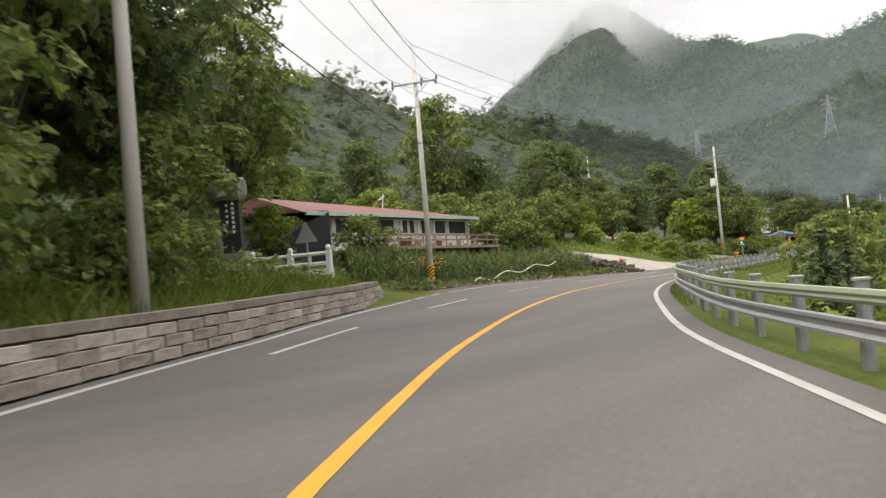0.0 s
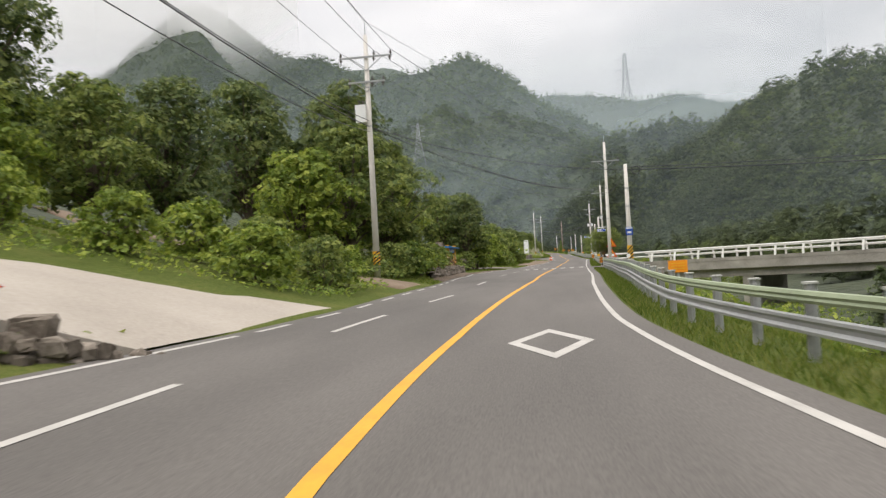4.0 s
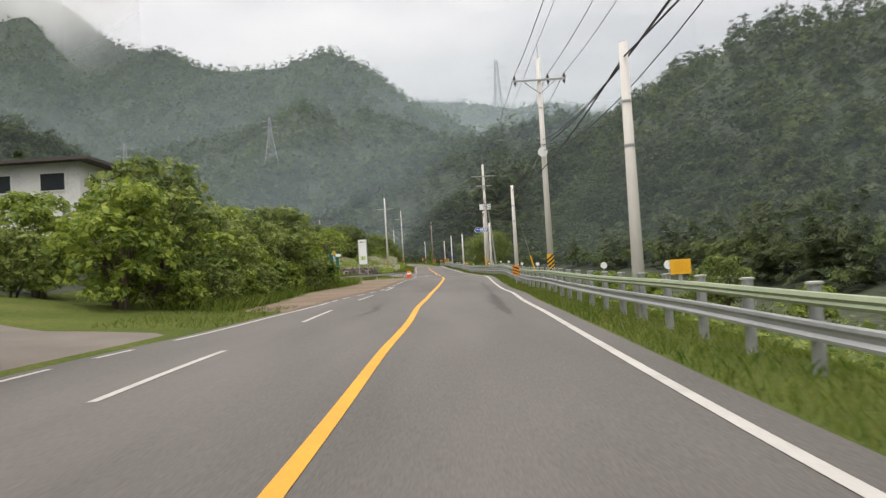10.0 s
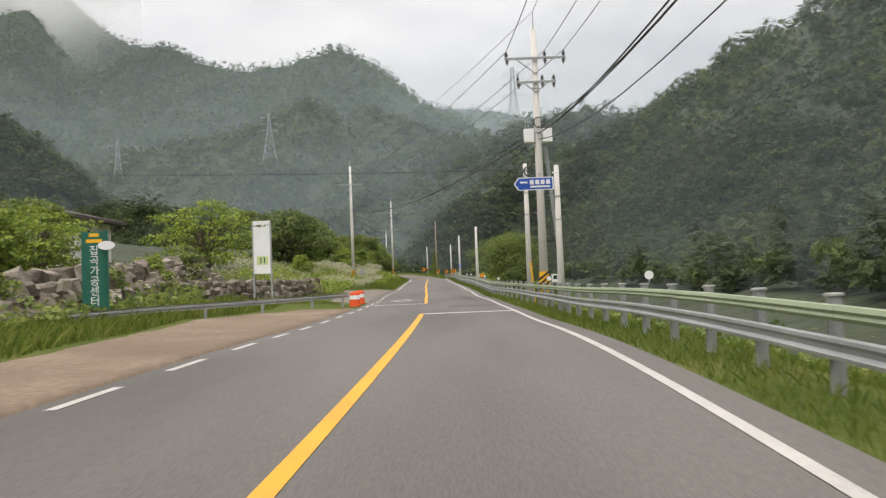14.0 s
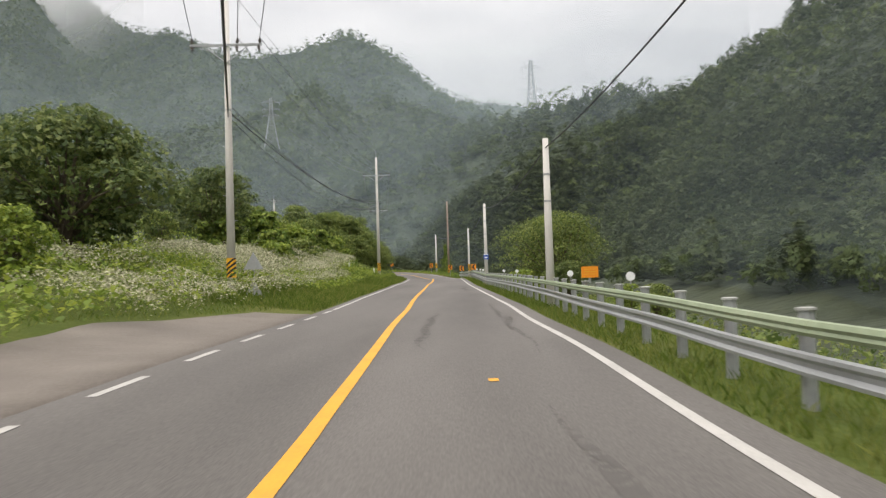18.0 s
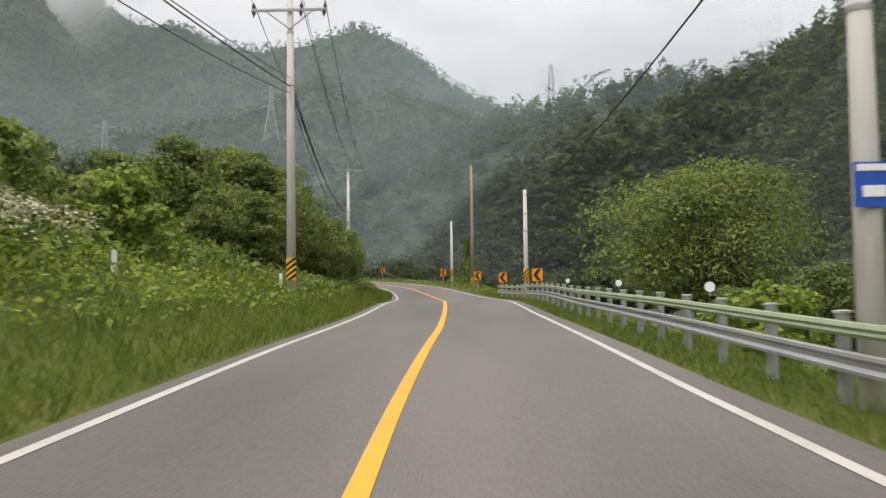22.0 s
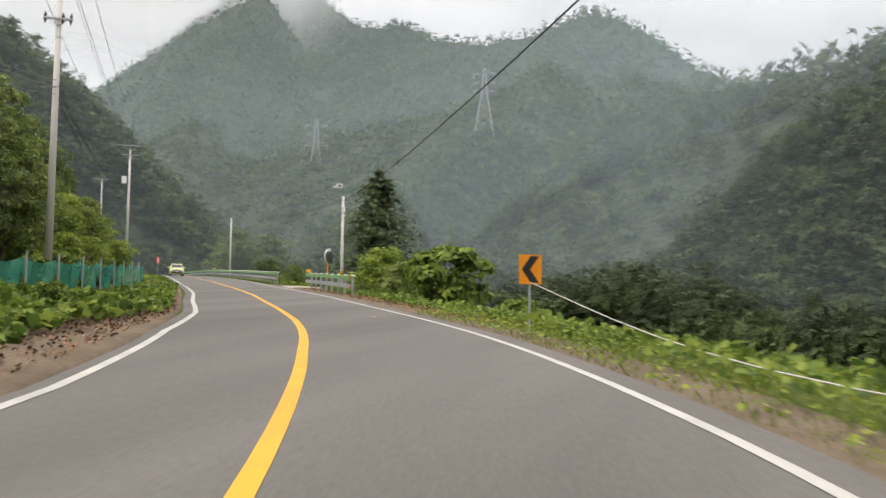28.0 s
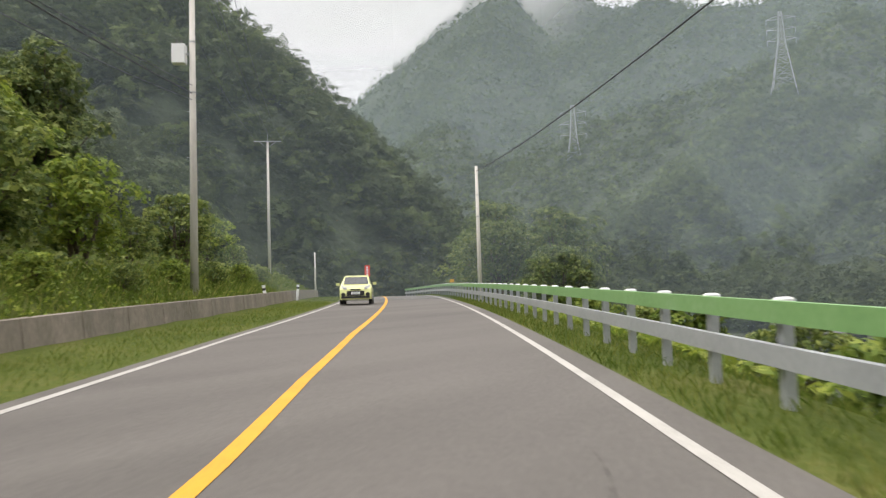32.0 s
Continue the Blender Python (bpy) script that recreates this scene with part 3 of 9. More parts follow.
_f = np.stack([_idx[:-1, :-1], _idx[:-1, 1:], _idx[1:, 1:], _idx[1:, :-1]], -1).reshape(-1, 4)
ground = fast_mesh("ground", np.array([tuple(p) for p in _gv]), _f, M["turf"], smooth=True)
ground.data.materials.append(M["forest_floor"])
ground.data.materials.append(M["soil"])
_slot = np.zeros((len(_rows) - 1, _w - 1), "i")
_nl = len(_cols_l)
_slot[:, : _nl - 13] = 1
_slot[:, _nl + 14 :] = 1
for _i, _s in enumerate(_rows[:-1]):
    if 372 < _s < 406:
        _slot[_i, _nl - 5 : _nl - 1] = 2
    if 364 < _s < 452:
        _slot[_i, _nl + 1 : _nl + 5] = 2
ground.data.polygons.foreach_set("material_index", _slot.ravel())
tagged(ground, "grassy verges and banks beside a country road", "ground", kind="structure")


def ribbon(g, s0, s1, dl, dr, up, step=1.0):
    """A strip between the offsets dl and dr (numbers or functions of s)."""
    n = max(1, int(round((s1 - s0) / step)))
    v = []
    for i in range(n + 1):
        s = s0 + (s1 - s0) * i / n
        a = dl(s) if callable(dl) else dl
        b = dr(s) if callable(dr) else dr
        v += [P(s, a, bank(s, a) + up), P(s, b, bank(s, b) + up)]
    return g.add(v, [(2 * i, 2 * i + 1, 2 * i + 3, 2 * i + 2) for i in range(n)])


# ---- road ----
_g = Geo()
_rv, _rf = [], []
_rs = list(np.arange(-80, S_END - 6, 1.5))
for _s in _rs:
    _l, _r, _m = left_line(_s) - 0.32, right_line(_s) + 0.42, -1.0
    for _k in (_l, (_l * 2 + _m) / 3, (_l + 2 * _m) / 3, _m, 0, 1.0, _r):
        _rv.append(P(_s, _k, bank(_s, _k)))
_idx = np.arange(len(_rv)).reshape(-1, 7)
_f = np.stack([_idx[:-1, :-1], _idx[:-1, 1:], _idx[1:, 1:], _idx[1:, :-1]], -1).reshape(-1, 4)
road = fast_mesh("road", np.array([tuple(p) for p in _rv]), _f, M["asphalt"], smooth=True)
tagged(road, "grey worn asphalt two-lane country road", "road", kind="structure")

MARK = 0.006


def mark(name, s0, s1, dl, dr, m="white_paint", step=1.0, label=""):
    return ribbon(Geo(), s0, s1, dl, dr, MARK, step).make(name, M[m], road, label)


for a, b in ((-80, 138.3), (144.8, 201.5), (201.5, 224.4), (235.8, S_END - 8)):
    mark("centre_line", a, b, lambda s: yellow(s) - 0.075, lambda s: yellow(s) + 0.075, "yellow_paint", label="solid yellow centre line")
for a, b in ((-80, 132.2), (142.9, 438.5), (438.5, S_END - 8)):
    mark("edge_line", a, b, lambda s: right_line(s) - 0.06, lambda s: right_line(s) + 0.06)
for a, b in ((-80, 31.5), (40.0, 73.0), (105.0, 155.0), (162.5, 178.0), (272.0, 436.0), (446.5, S_END - 8)):
    mark("edge_line", a, b, lambda s: left_line(s) - 0.065, lambda s: left_line(s) + 0.065)
for a, b, gap in ((32.5, 40, 1.6), (73.8, 104, 1.7), (156, 162, 1.5), (179, 200, 1.55), (200.5, 271.5, 1.65), (437, 446.3, 1.0)):
    s = a
    while s < b:
        mark("edge_dash", s, min(s + gap, b), lambda q: left_line(q) - 0.06, lambda q: left_line(q) + 0.06)
        s += gap * 2.0
for a, b in ((1.0, 6.2), (13.6, 18.8), (26, 31.5), (38.2, 43.7), (51.2, 56.4), (62.6, 67.2), (73.8, 78.0), (83, 86.6), (97, 102), (114.4, 119.6), (127, 132.6), (153.6, 159), (166.5, 171.6), (178.7, 184.3), (190.6, 195)):
    mark("lane_dash", a, b, lambda s: lane_line(s) - 0.06, lambda s: lane_line(s) + 0.06)
mark("stop_line", 138.0, 138.5, lambda s: yellow(s) - 0.05, 1.97)
mark("stop_line", 146.9, 147.2, -3.9, -1.1)
for k in range(7):
    a = -3.85 + 0.835 * k + 0.02
    mark("crosswalk_bar", 140.35, 144.5, a, a + 0.4)
for a, b in ((135.8, 136.7), (138.2, 140.1)):
    mark("edge_dash", a, b, 1.84, 1.98)
mark("edge_dash", 144.6, 146.5, -4.0, -3.88)
mark("stop_line", 223.9, 224.5, -1.0, 1.87)
mark("stop_line", 235.1, 235.5, -3.66, -1.05)


def diamond(s0, s1, d0, d1, band):
    g = Geo()
    c, e = (s0 + s1) / 2, (d0 + d1) / 2
    outer = [(s0, e), (c, d1), (s1, e), (c, d0)]
    k = 1 - band
    inner = [(c + (a - c) * k, e + (b - e) * k) for a, b in outer]
    v = [P(a, b, bank(a, b) + MARK) for a, b in outer + inner]
    g.add(v, [(i, (i + 1) % 4, (i + 1) % 4 + 4, i + 4) for i in range(4)])
    return g.make("diamond_mark", M["white_paint"], road, "white painted diamond ahead of the crossing")


diamond(69.0, 73.4, 0.1, 1.38, 0.3)
diamond(240.0, 245.5, -2.95, -1.75, 0.3)
mark("asphalt_patch", 229.2, 232.1, -0.18, 1.66, "patch", label="darker square asphalt repair")


def tar_crack(pts, w=0.03):
    g = Geo()
    v = []
    for i, (s, d) in enumerate(pts):
        k = w * (0.6 + 0.6 * random.random())
        v += [P(s, d - k, bank(s, d) + 0.004), P(s, d + k, bank(s, d) + 0.004)]
    g.add(v, [(2 * i, 2 * i + 1, 2 * i + 3, 2 * i + 2) for i in range(len(pts) - 1)])
    return g.make("tar_crack", M["crack"], road, "dark sealed crack in the asphalt")


random.seed(21)
tar_crack([(33.6 + 0.4 * k, 1.16 + 0.012 * math.sin(k * 1.9) + 0.008 * k) for k in range(10)], 0.008)
tar_crack([(20.5 + 0.4 * k, -2.9 + 0.04 * math.sin(k * 2.1) + 0.09 * k) for k in range(9)], 0.008)
tar_crack([(374.5, 2.6), (374.9, 1.9), (375.4, 1.5)], 0.03)
M["stain"] = mat("worn_dark_asphalt", (0.076, 0.0695, 0.0625), 0.85, (0.06, 0.055, 0.05), (0.092, 0.084, 0.076), 1.4, 40, bump=0.3, bump_scale=0.01, gaps=(7, 0.47))


def stain(s0, s1, d0, d1, w, seed, label="darker worn streak in the asphalt"):
    """An uneven dark streak that runs along the lane."""
    n = int((s1 - s0) / 0.5) + 1
    v = []
    for i in range(n + 1):
        u = i / n
        s = s0 + (s1 - s0) * u
        q = noise.noise(Vector((s * 0.35, seed, 0)))
        d = d0 + (d1 - d0) * u + 0.35 * q
        k = 1.7 * w * (0.3 + 1.0 * abs(noise.noise(Vector((s * 0.5, seed + 7, 3))))) * math.sin(math.pi * min(1, max(0.02, u)))
        v += [P(s, d - k, bank(s, d) + 0.003), P(s, d + k * 0.7, bank(s, d) + 0.003)]
    return Geo().add(v, [(2 * i, 2 * i + 1, 2 * i + 3, 2 * i + 2) for i in range(n)]).make("asphalt_stain", M["stain"], road, label)


stain(163.5, 178.5, 1.15, 1.05, 0.3, 1)
stain(181, 200, 1.2, 1.3, 0.16, 2)
stain(113, 119, -0.2, 0.1, 0.25, 3)
stain(229.6, 231.9, 0.6, 0.8, 0.5, 4, "oily dark stain on an asphalt repair")
stain(236.5, 252, 1.4, 0.8, 0.3, 12)
stain(240.5, 246, 0.8, 0.9, 0.3, 14)
stain(291, 300, 1.6, 1.9, 0.25, 13)
stain(257, 268, -0.35, -0.2, 0.14, 5)
stain(256, 274, 1.3, 1.6, 0.12, 6)
stain(440, 456, 0.9, 0.8, 0.2, 7)
stain(443, 449, -0.2, -0.3, 0.3, 8)
stain(446, 451, -3.2, -3.1, 0.3, 9)
stain(167, 174, -2.6, -2.5, 0.2, 10)
mark("paint_dot", 253.5, 253.72, 0.38, 0.49, "yellow_paint", 0.2, "small yellow survey mark")
mark("paint_dot", 405.8, 406.0, 1.28, 1.42, "yellow_paint", 0.2, "small yellow survey mark")


# ---- paved and dirt areas beside the road ----
# the cafe's driveway: near edge (s, d, up), far edge (s, d, up)
DRIVE = [(70.4, -5.15, 0.2, 80.5, -4.75, 0.19), (69.0, -6.2, 0.75, 79.2, -7.2, 0.8), (66.8, -7.9, 1.6, 75.8, -10, 1.75), (65.2, -9.4, 2.25, 73, -13.4, 2.5), (64.6, -13, 2.9, 70.5, -17.5, 3.3), (63, -18, 3.5, 67.5, -22, 3.9)]


def drape(name, path, material, label, category, up=0.05, across=5, step=0.8):
    """A strip laid on the ground along path rows (s, d, s, d): its two edges."""
    g = Geo()
    rows = []
    for (a0, b0, c0, d0), (a1, b1, c1, d1) in zip(path, path[1:]):
        n = max(2, int(max(math.hypot(a1 - a0, b1 - b0), math.hypot(c1 - c0, d1 - d0)) / step))
        for i in range(n):
            u = i / n
            rows.append((a0 + (a1 - a0) * u, b0 + (b1 - b0) * u, c0 + (c1 - c0) * u, d0 + (d1 - d0) * u))
    rows.append(path[-1])
    v = []
    for k, (a, b, c, d) in enumerate(rows):
        wide = max(0.5, math.hypot(c - a, d - b))
        cols = [0, 0.07 / wide, *[j / (across - 2) for j in range(1, across - 2)], 1 - 0.3 / wide, 1]
        for j, u in enumerate(cols):
            wob = 0.12 * math.sin(k * 0.9 + j) if j in (0, across) else 0
            s, o = a + (c - a) * u + wob, b + (d - b) * u
            skirt = 0.14 if j in (0, across) or k in (0, len(rows) - 1) else 0.0
            v.append(P(s, o, side_height(s, o) + up - skirt))
    w = across + 1
    g.add(v, [(r * w + j, r * w + j + 1, r * w + w + j + 1, r * w + w + j) for r in range(len(rows) - 1) for j in range(across)])
    ob = g.make(name, material, smooth=True)
    return tagged(ob, label, category, kind="structure")


_v = []
for _a, _b in zip(DRIVE, DRIVE[1:]):
    for _k in range(4):
        _q = [p + (r - p) * _k / 4 for p, r in zip(_a, _b)]
        for _u in (0, 0, 0.2, 0.4, 0.6, 0.8, 1, 1):
            _z = _q[2] + (_q[5] - _q[2]) * _u + 0.05 * math.sin(_u * 3.1 + _q[0] * 0.3)
            _v.append(P(_q[0] + (_q[3] - _q[0]) * _u, _q[1] + (_q[4] - _q[1]) * _u, _z))
for _i in range(0, len(_v), 8):
    _v[_i] = _v[_i + 1] - Vector((0, 0, 0.9))
    _v[_i + 7] = _v[_i + 6] - Vector((0, 0, 0.9))
_g = Geo().add(_v, [(r * 8 + j, r * 8 + j + 1, r * 8 + 9 + j, r * 8 + 8 + j) for r in range(len(_v) // 8 - 1) for j in range(7)])
tagged(_g.make("driveway", M["concrete"]), "pale concrete driveway sloping up from the road", "driveway", kind="structure")
drape("dirt_track", [(91, -4.9, 97.5, -5.2), (94.2, -8, 98, -8.2), (97, -13, 100, -13), (100, -19, 103, -19), (103, -28, 106, -28)], M["dirt"], "rutted dirt track climbing between trees", "track")
drape("side_drive", [(155.8, -6.4, 164.5, -6.2), (158.5, -10, 165, -9.5), (163, -15, 168, -13.5), (168, -21, 172, -19), (173, -28, 177, -27)], M["gravel"], "grey driveway leading to a house", "driveway")
drape("dirt_lot", [(172, -5.28, 172.5, -7.2), (182, -5.22, 184, -7.9), (192, -4.4, 194, -8.4), (200, -4.2, 200.5, -7.5), (205, -4.15, 206, -6.9), (216, -4.05, 216.5, -7.9), (224, -3.98, 225, -8.5), (233, -3.9, 233.5, -6.2)], M["dirt"], "bare trampled dirt lay-by beside the road", "lay-by", up=0.035, across=9)
drape("paved_lot", [(239.5, -3.8, 240.5, -4.8), (244, -3.85, 244.5, -6.6), (252, -4.1, 252.5, -7.0), (260, -3.85, 262, -7.2), (270, -3.62, 269, -5.2)], M["gravel"], "worn grey paved lay-by", "lay-by", up=0.035, across=6)
drape("farm_drive", [(420, -3.55, 421.5, -4.6), (425, -3.62, 426, -5.6), (431, -3.75, 432, -6.6), (438, -3.9, 439, -8.2), (442, -4.05, 444, -8.0), (446.5, -4.4, 448, -5.4)], M["dirt"], "sandy farm entrance along the road's edge", "driveway", across=6)
drape("soil_heap", [(419, -3.95, 419.6, -8), (424, -4.05, 425, -8.4), (429, -4.2, 430, -8.8), (433, -5.0, 434, -8.8), (435.6, -5.8, 436, -7.4)], M["mud"], "dark trampled soil beside a farm entrance", "soil", across=7, up=0.09)
drape("concrete_ramp", [(438.2, 2.45, 438.6, 4.6), (440, 2.4, 440.2, 4.9), (442.8, 2.35, 442.4, 4.7)], M["concrete"], "pale concrete ramp leaving the road", "ramp", across=5, up=0.08)
drape("bare_verge", [(376, -3.5, 377, -6), (384, -3.4, 385, -5.6), (392, -3.2, 392, -4.6), (400, -3.4, 400, -4.6), (408, -3.4, 409, -4.7), (419.5, -3.5, 420, -4.6)], M["soil"], "bare brown soil at the road's edge", "verge", up=0.03)
drape("bare_verge", [(_q, left_line(_q) - 0.3, _q, left_line(_q) - 1.35 - 0.12 * math.sin(_q)) for _q in range(104, 153, 2)], M["mud"], "bare dark soil at the foot of a stone wall", "verge", up=0.03)
drape("bare_verge", [(_q, left_line(_q) - 0.3, _q, left_line(_q) - 1.2 - 0.12 * math.sin(_q)) for _q in range(38, 69, 2)], M["mud"], "bare dark soil along a vegetable field", "verge", up=0.03)
_g = Geo()
_g.add([P(130.5, 3.5, 0.03), P(132.5, 6.0, 0.04), P(139.5, 8.8, 0.04), P(142.6, 4.1, 0.03), P(141.6, 3.1, 0.02), P(138.1, 3.5, 0.02), P(134, 3.75, 0.02)], [(0, 1, 2, 3, 4, 5, 6)])
_v = []
for _s in np.arange(128.6, 142.7, 1.0):
    _d, _e = right_line(_s) + 0.3, tab(_s, 128.6, 2.5, 129.8, 3.1, 130.6, 3.75, 134, 4.0, 138.1, 3.8, 141.8, 3.3, 142.6, 2.5)
    _v += [P(_s, _d, bank(_s, _d) + 0.004), P(_s, _d + 0.12, bank(_s, _d + 0.12) + 0.006), P(_s, max(_e, _d + 0.2), 0.014)]
tagged(Geo().add(_v, [(3 * r + j, 3 * r + j + 1, 3 * r + j + 4, 3 * r + j + 3) for r in range(len(_v) // 3 - 1) for j in range(2)]).make("pavement", M["asphalt"]), "grey asphalt widening before a bridge", "pavement", kind="structure")
tagged(_g.make("apron", M["concrete"]), "concrete apron between the road and a bridge", "pavement", kind="structure")

# ---- guard rails ----
RAIL = (-40, 3.0, 6, 3.05, 22, 3.2, 37, 3.35, 53, 3.75, 68, 3.4, 75, 3.1, 90, 3.25, 112, 3.3, 126, 3.15, 131, 3.25, 142, 3.35, 156, 3.4, 168, 3.25, 178, 3.1, 193, 3.05, 230, 3.22, 252, 2.9, 258, 2.95, 282, 3.6, 310, 3.64, 341, 3.5, 356, 3.05, 424, 3.7, 440, 3.65, 451, 2.98, 459, 2.9, 480, 2.85, 700, 2.75)
W_BEAM = [(0.0, -0.1), (-0.035, -0.088), (-0.04, -0.055), (-0.005, -0.02), (-0.005, 0.02), (-0.04, 0.055), (-0.035, 0.088), (0.0, 0.1)]
BULB = [(0.0, -0.07), (-0.03, -0.064), (-0.052, -0.03), (-0.035, -0.004), (-0.052, 0.026), (-0.03, 0.064), (0.0, 0.07)]
BOX = [(0.03, -0.095), (-0.05, -0.095), (-0.05, 0.095), (0.03, 0.095)]


def rail_d(s):
    return tab(s, *RAIL)


def beam(s0, s1, zc, profile, material, parent, name, off=0.0, dfun=None, closed=False, step=2.0, lap=0.0):
    n = max(1, int(math.ceil((s1 - s0) / step)))
    back = [(x + 0.012, z) for x, z in reversed(profile)] if not closed else []
    ring = profile + back
    m = len(ring)
    v, f = [], []
    for i in range(n + 1):
        s = s0 + (s1 - s0) * i / n
        d = (dfun or rail_d)(s) + off
        for x, z in ring:
            v.append(P(s, d + x + lap, zc + z))
    for i in range(n):
        for k in range(m):
            a, b = i * m + k, i * m + (k + 1) % m
            f.append((a, b, b + m, a + m))
    f += [tuple(reversed(range(m))), tuple(range(len(v) - m, len(v)))]
    return Geo().add(v, f).make(name, material, parent)


_pg = Geo()
_pg.tube([(0, 0, -0.9), (0, 0, 0.80)], 0.068, 10)
_POST = _pg
_cg = Geo()
_cg.tube([(0, 0, 0.80), (0, 0, 0.822), (0, 0, 0.829)], [0.086, 0.086, 0.055], 10)


def shared(parent, name, source, m, label=""):
    """Another object on an earlier part's mesh."""
    ob = new(name, source.data)
    ob.parent = parent
    ob.matrix_basis = m
    if label:
        ob["label"] = label
    return ob


def guard_rail(s0, s1, label, group="guard rails along the road"):
    t = tagged(new("guard_rail"), label, "guard rail", group)
    t.empty_display_size = 0.2
    piece = 8.0
    s = s0
    k = 0
    while s < s1 - 0.5:
        e = min(s + piece, s1)
        beam(s, e, 0.675, BULB, M["rail_green"], t, "upper_beam", -0.07, lap=0.004 * (k % 2))
        beam(s, e, 0.375, W_BEAM, M["steel"], t, "lower_beam", -0.07, lap=0.004 * (k % 2))
        s, k = e, k + 1
    first = firstcap = None
    s = s0 + 0.4
    while s < s1:
        p = P(s, rail_d(s) + 0.06, 0)
        if first is None:
            first = _POST.make("post", M["steel"], t)
            firstcap = _cg.make("post_cap", M["cap"], t, "pale plastic post cap")
            first.location = firstcap.location = p
        else:
            shared(t, "post", first, Matrix.Translation(p))
            shared(t, "post_cap", firstcap, Matrix.Translation(p), "pale plastic post cap")
        s += 2.0
    return t


guard_rail(-40, 60.5, "double guard rail, pale green beam over galvanised beam, round posts")
guard_rail(61.5, 129.4, "double guard rail on a grassy verge, pale green upper beam")
guard_rail(142.6, 203, "double guard rail on a grassy verge, pale green upper beam")
guard_rail(203, 278, "double guard rail on a grassy verge, pale green upper beam")
guard_rail(278, 357, "double guard rail on a grassy verge, pale green upper beam")


def green_rail(s0, s1, label, first_end=True):
    t = tagged(new("guard_rail"), label, "guard rail", "green guard rails")
    s, k = s0, 0
    while s < s1 - 0.3:
        e = min(s + 6, s1)
        beam(s, e, 0.80, BOX, M["bright_green"], t, "upper_beam", -0.05, closed=True, lap=0.003 * (k % 2))
        beam(s, e, 0.42, BOX, M["rail_grey"], t, "lower_beam", -0.05, closed=True, lap=0.003 * (k % 2))
        s, k = e, k + 1
    s = s0 + 0.5
    while s < s1:
        a = heading(s) - math.pi / 2
        g = Geo()
        g.box((0, 0, 0.0), (0.10, 0.14, 1.72))
        post = g.make("post", M["rail_grey"], t)
        post.matrix_basis = Matrix.Translation(P(s, rail_d(s) + 0.06, 0)) @ Matrix.Rotation(a, 4, "Z")
        cap = Geo().tube([(0, 0, 0.861), (0, 0, 0.90), (0, 0, 0.92)], [0.095, 0.095, 0.06], 10).make("post_cap", M["sign_white"], t)
        cap.matrix_basis = post.matrix_basis
        s += 2.0
    if first_end:
        for z in (0.80, 0.42):
            for i in range(4):
                q = s0 + 0.02 + i * 0.14
                beam(q, q + 0.13, z, [(-0.053, -0.1), (-0.06, -0.1), (-0.06, 0.1), (-0.053, 0.1)], M["sign_orange"] if i % 2 else M["sign_black"], t, "hazard_band", -0.05, closed=True, step=0.2)
    return t


green_rail(423.2, 439.4, "guard rail with green upper beam and striped end")
green_rail(451.2, 552, "guard rail with green upper and grey lower beam")


def reflector(s, d=None, z=0.86):
    t = thing("delineator", at(s, 0) if d is None else at(s, 0), "small round white reflector on a guard rail post", "reflector", "rail reflectors")
    t.matrix_basis = Matrix.Translation(P(s, rail_d(s) + 0.06 if d is None else d, z)) @ Matrix.Rotation(heading(s) - math.pi / 2, 4, "Z")
    Geo().tube([(0, -0.012, 0.11), (0, 0.012, 0.11)], 0.075, 14).make("disc", M["sign_white"], t)
    Geo().tube([(0, 0, -0.02), (0, 0, 0.05)], 0.012, 6).make("stem", M["steel"], t)
    return t


for _s in (92.5, 111, 121, 143.2, 158.8, 165, 180.6, 189, 201.6, 211, 226, 246.6, 258.4, 266, 283.6, 291, 313, 321, 331.4, 346):
    reflector(_s)


def yellow_box(s, d, z, w=0.42, h=0.3):
    t = thing("marker_board", Matrix.Translation(P(s, d, z)) @ Matrix.Rotation(heading(s) - math.pi / 2, 4, "Z"), "yellow rectangular marker board fixed to a guard rail", "marker", "yellow rail markers")
    g = Geo().plate([(-w / 2, -h / 2), (w / 2, -h / 2), (w / 2, h / 2), (-w / 2, h / 2)], -0.015, 0.015)
    g.make("board", M["sign_orange"] if w > 0.3 else M["sign_yellow"], t)
    g = Geo()
    for k in range(3):
        g.box((0, -0.018, h * 0.25 - k * h * 0.22), (w * 0.7, 0.004, h * 0.06))
    g.make("lettering_bar", M["sign_yellow"], t)
    Geo().box((0, 0.03, -h * 0.7), (0.05, 0.03, h * 0.5)).make("bracket", M["steel"], t)
    return t


yellow_box(77.5, 3.5, 0.85, 0.4, 0.26)
yellow_box(157.5, 3.3, 0.95, 0.3, 0.22)
yellow_box(263.0, 3.2, 1.02, 0.36, 0.24)
yellow_box(438.8, 3.65, 1.06, 0.26, 0.2)
yellow_box(513, 2.8, 1.08, 0.3, 0.22)


# ---- utility poles ----
TOPS = {}


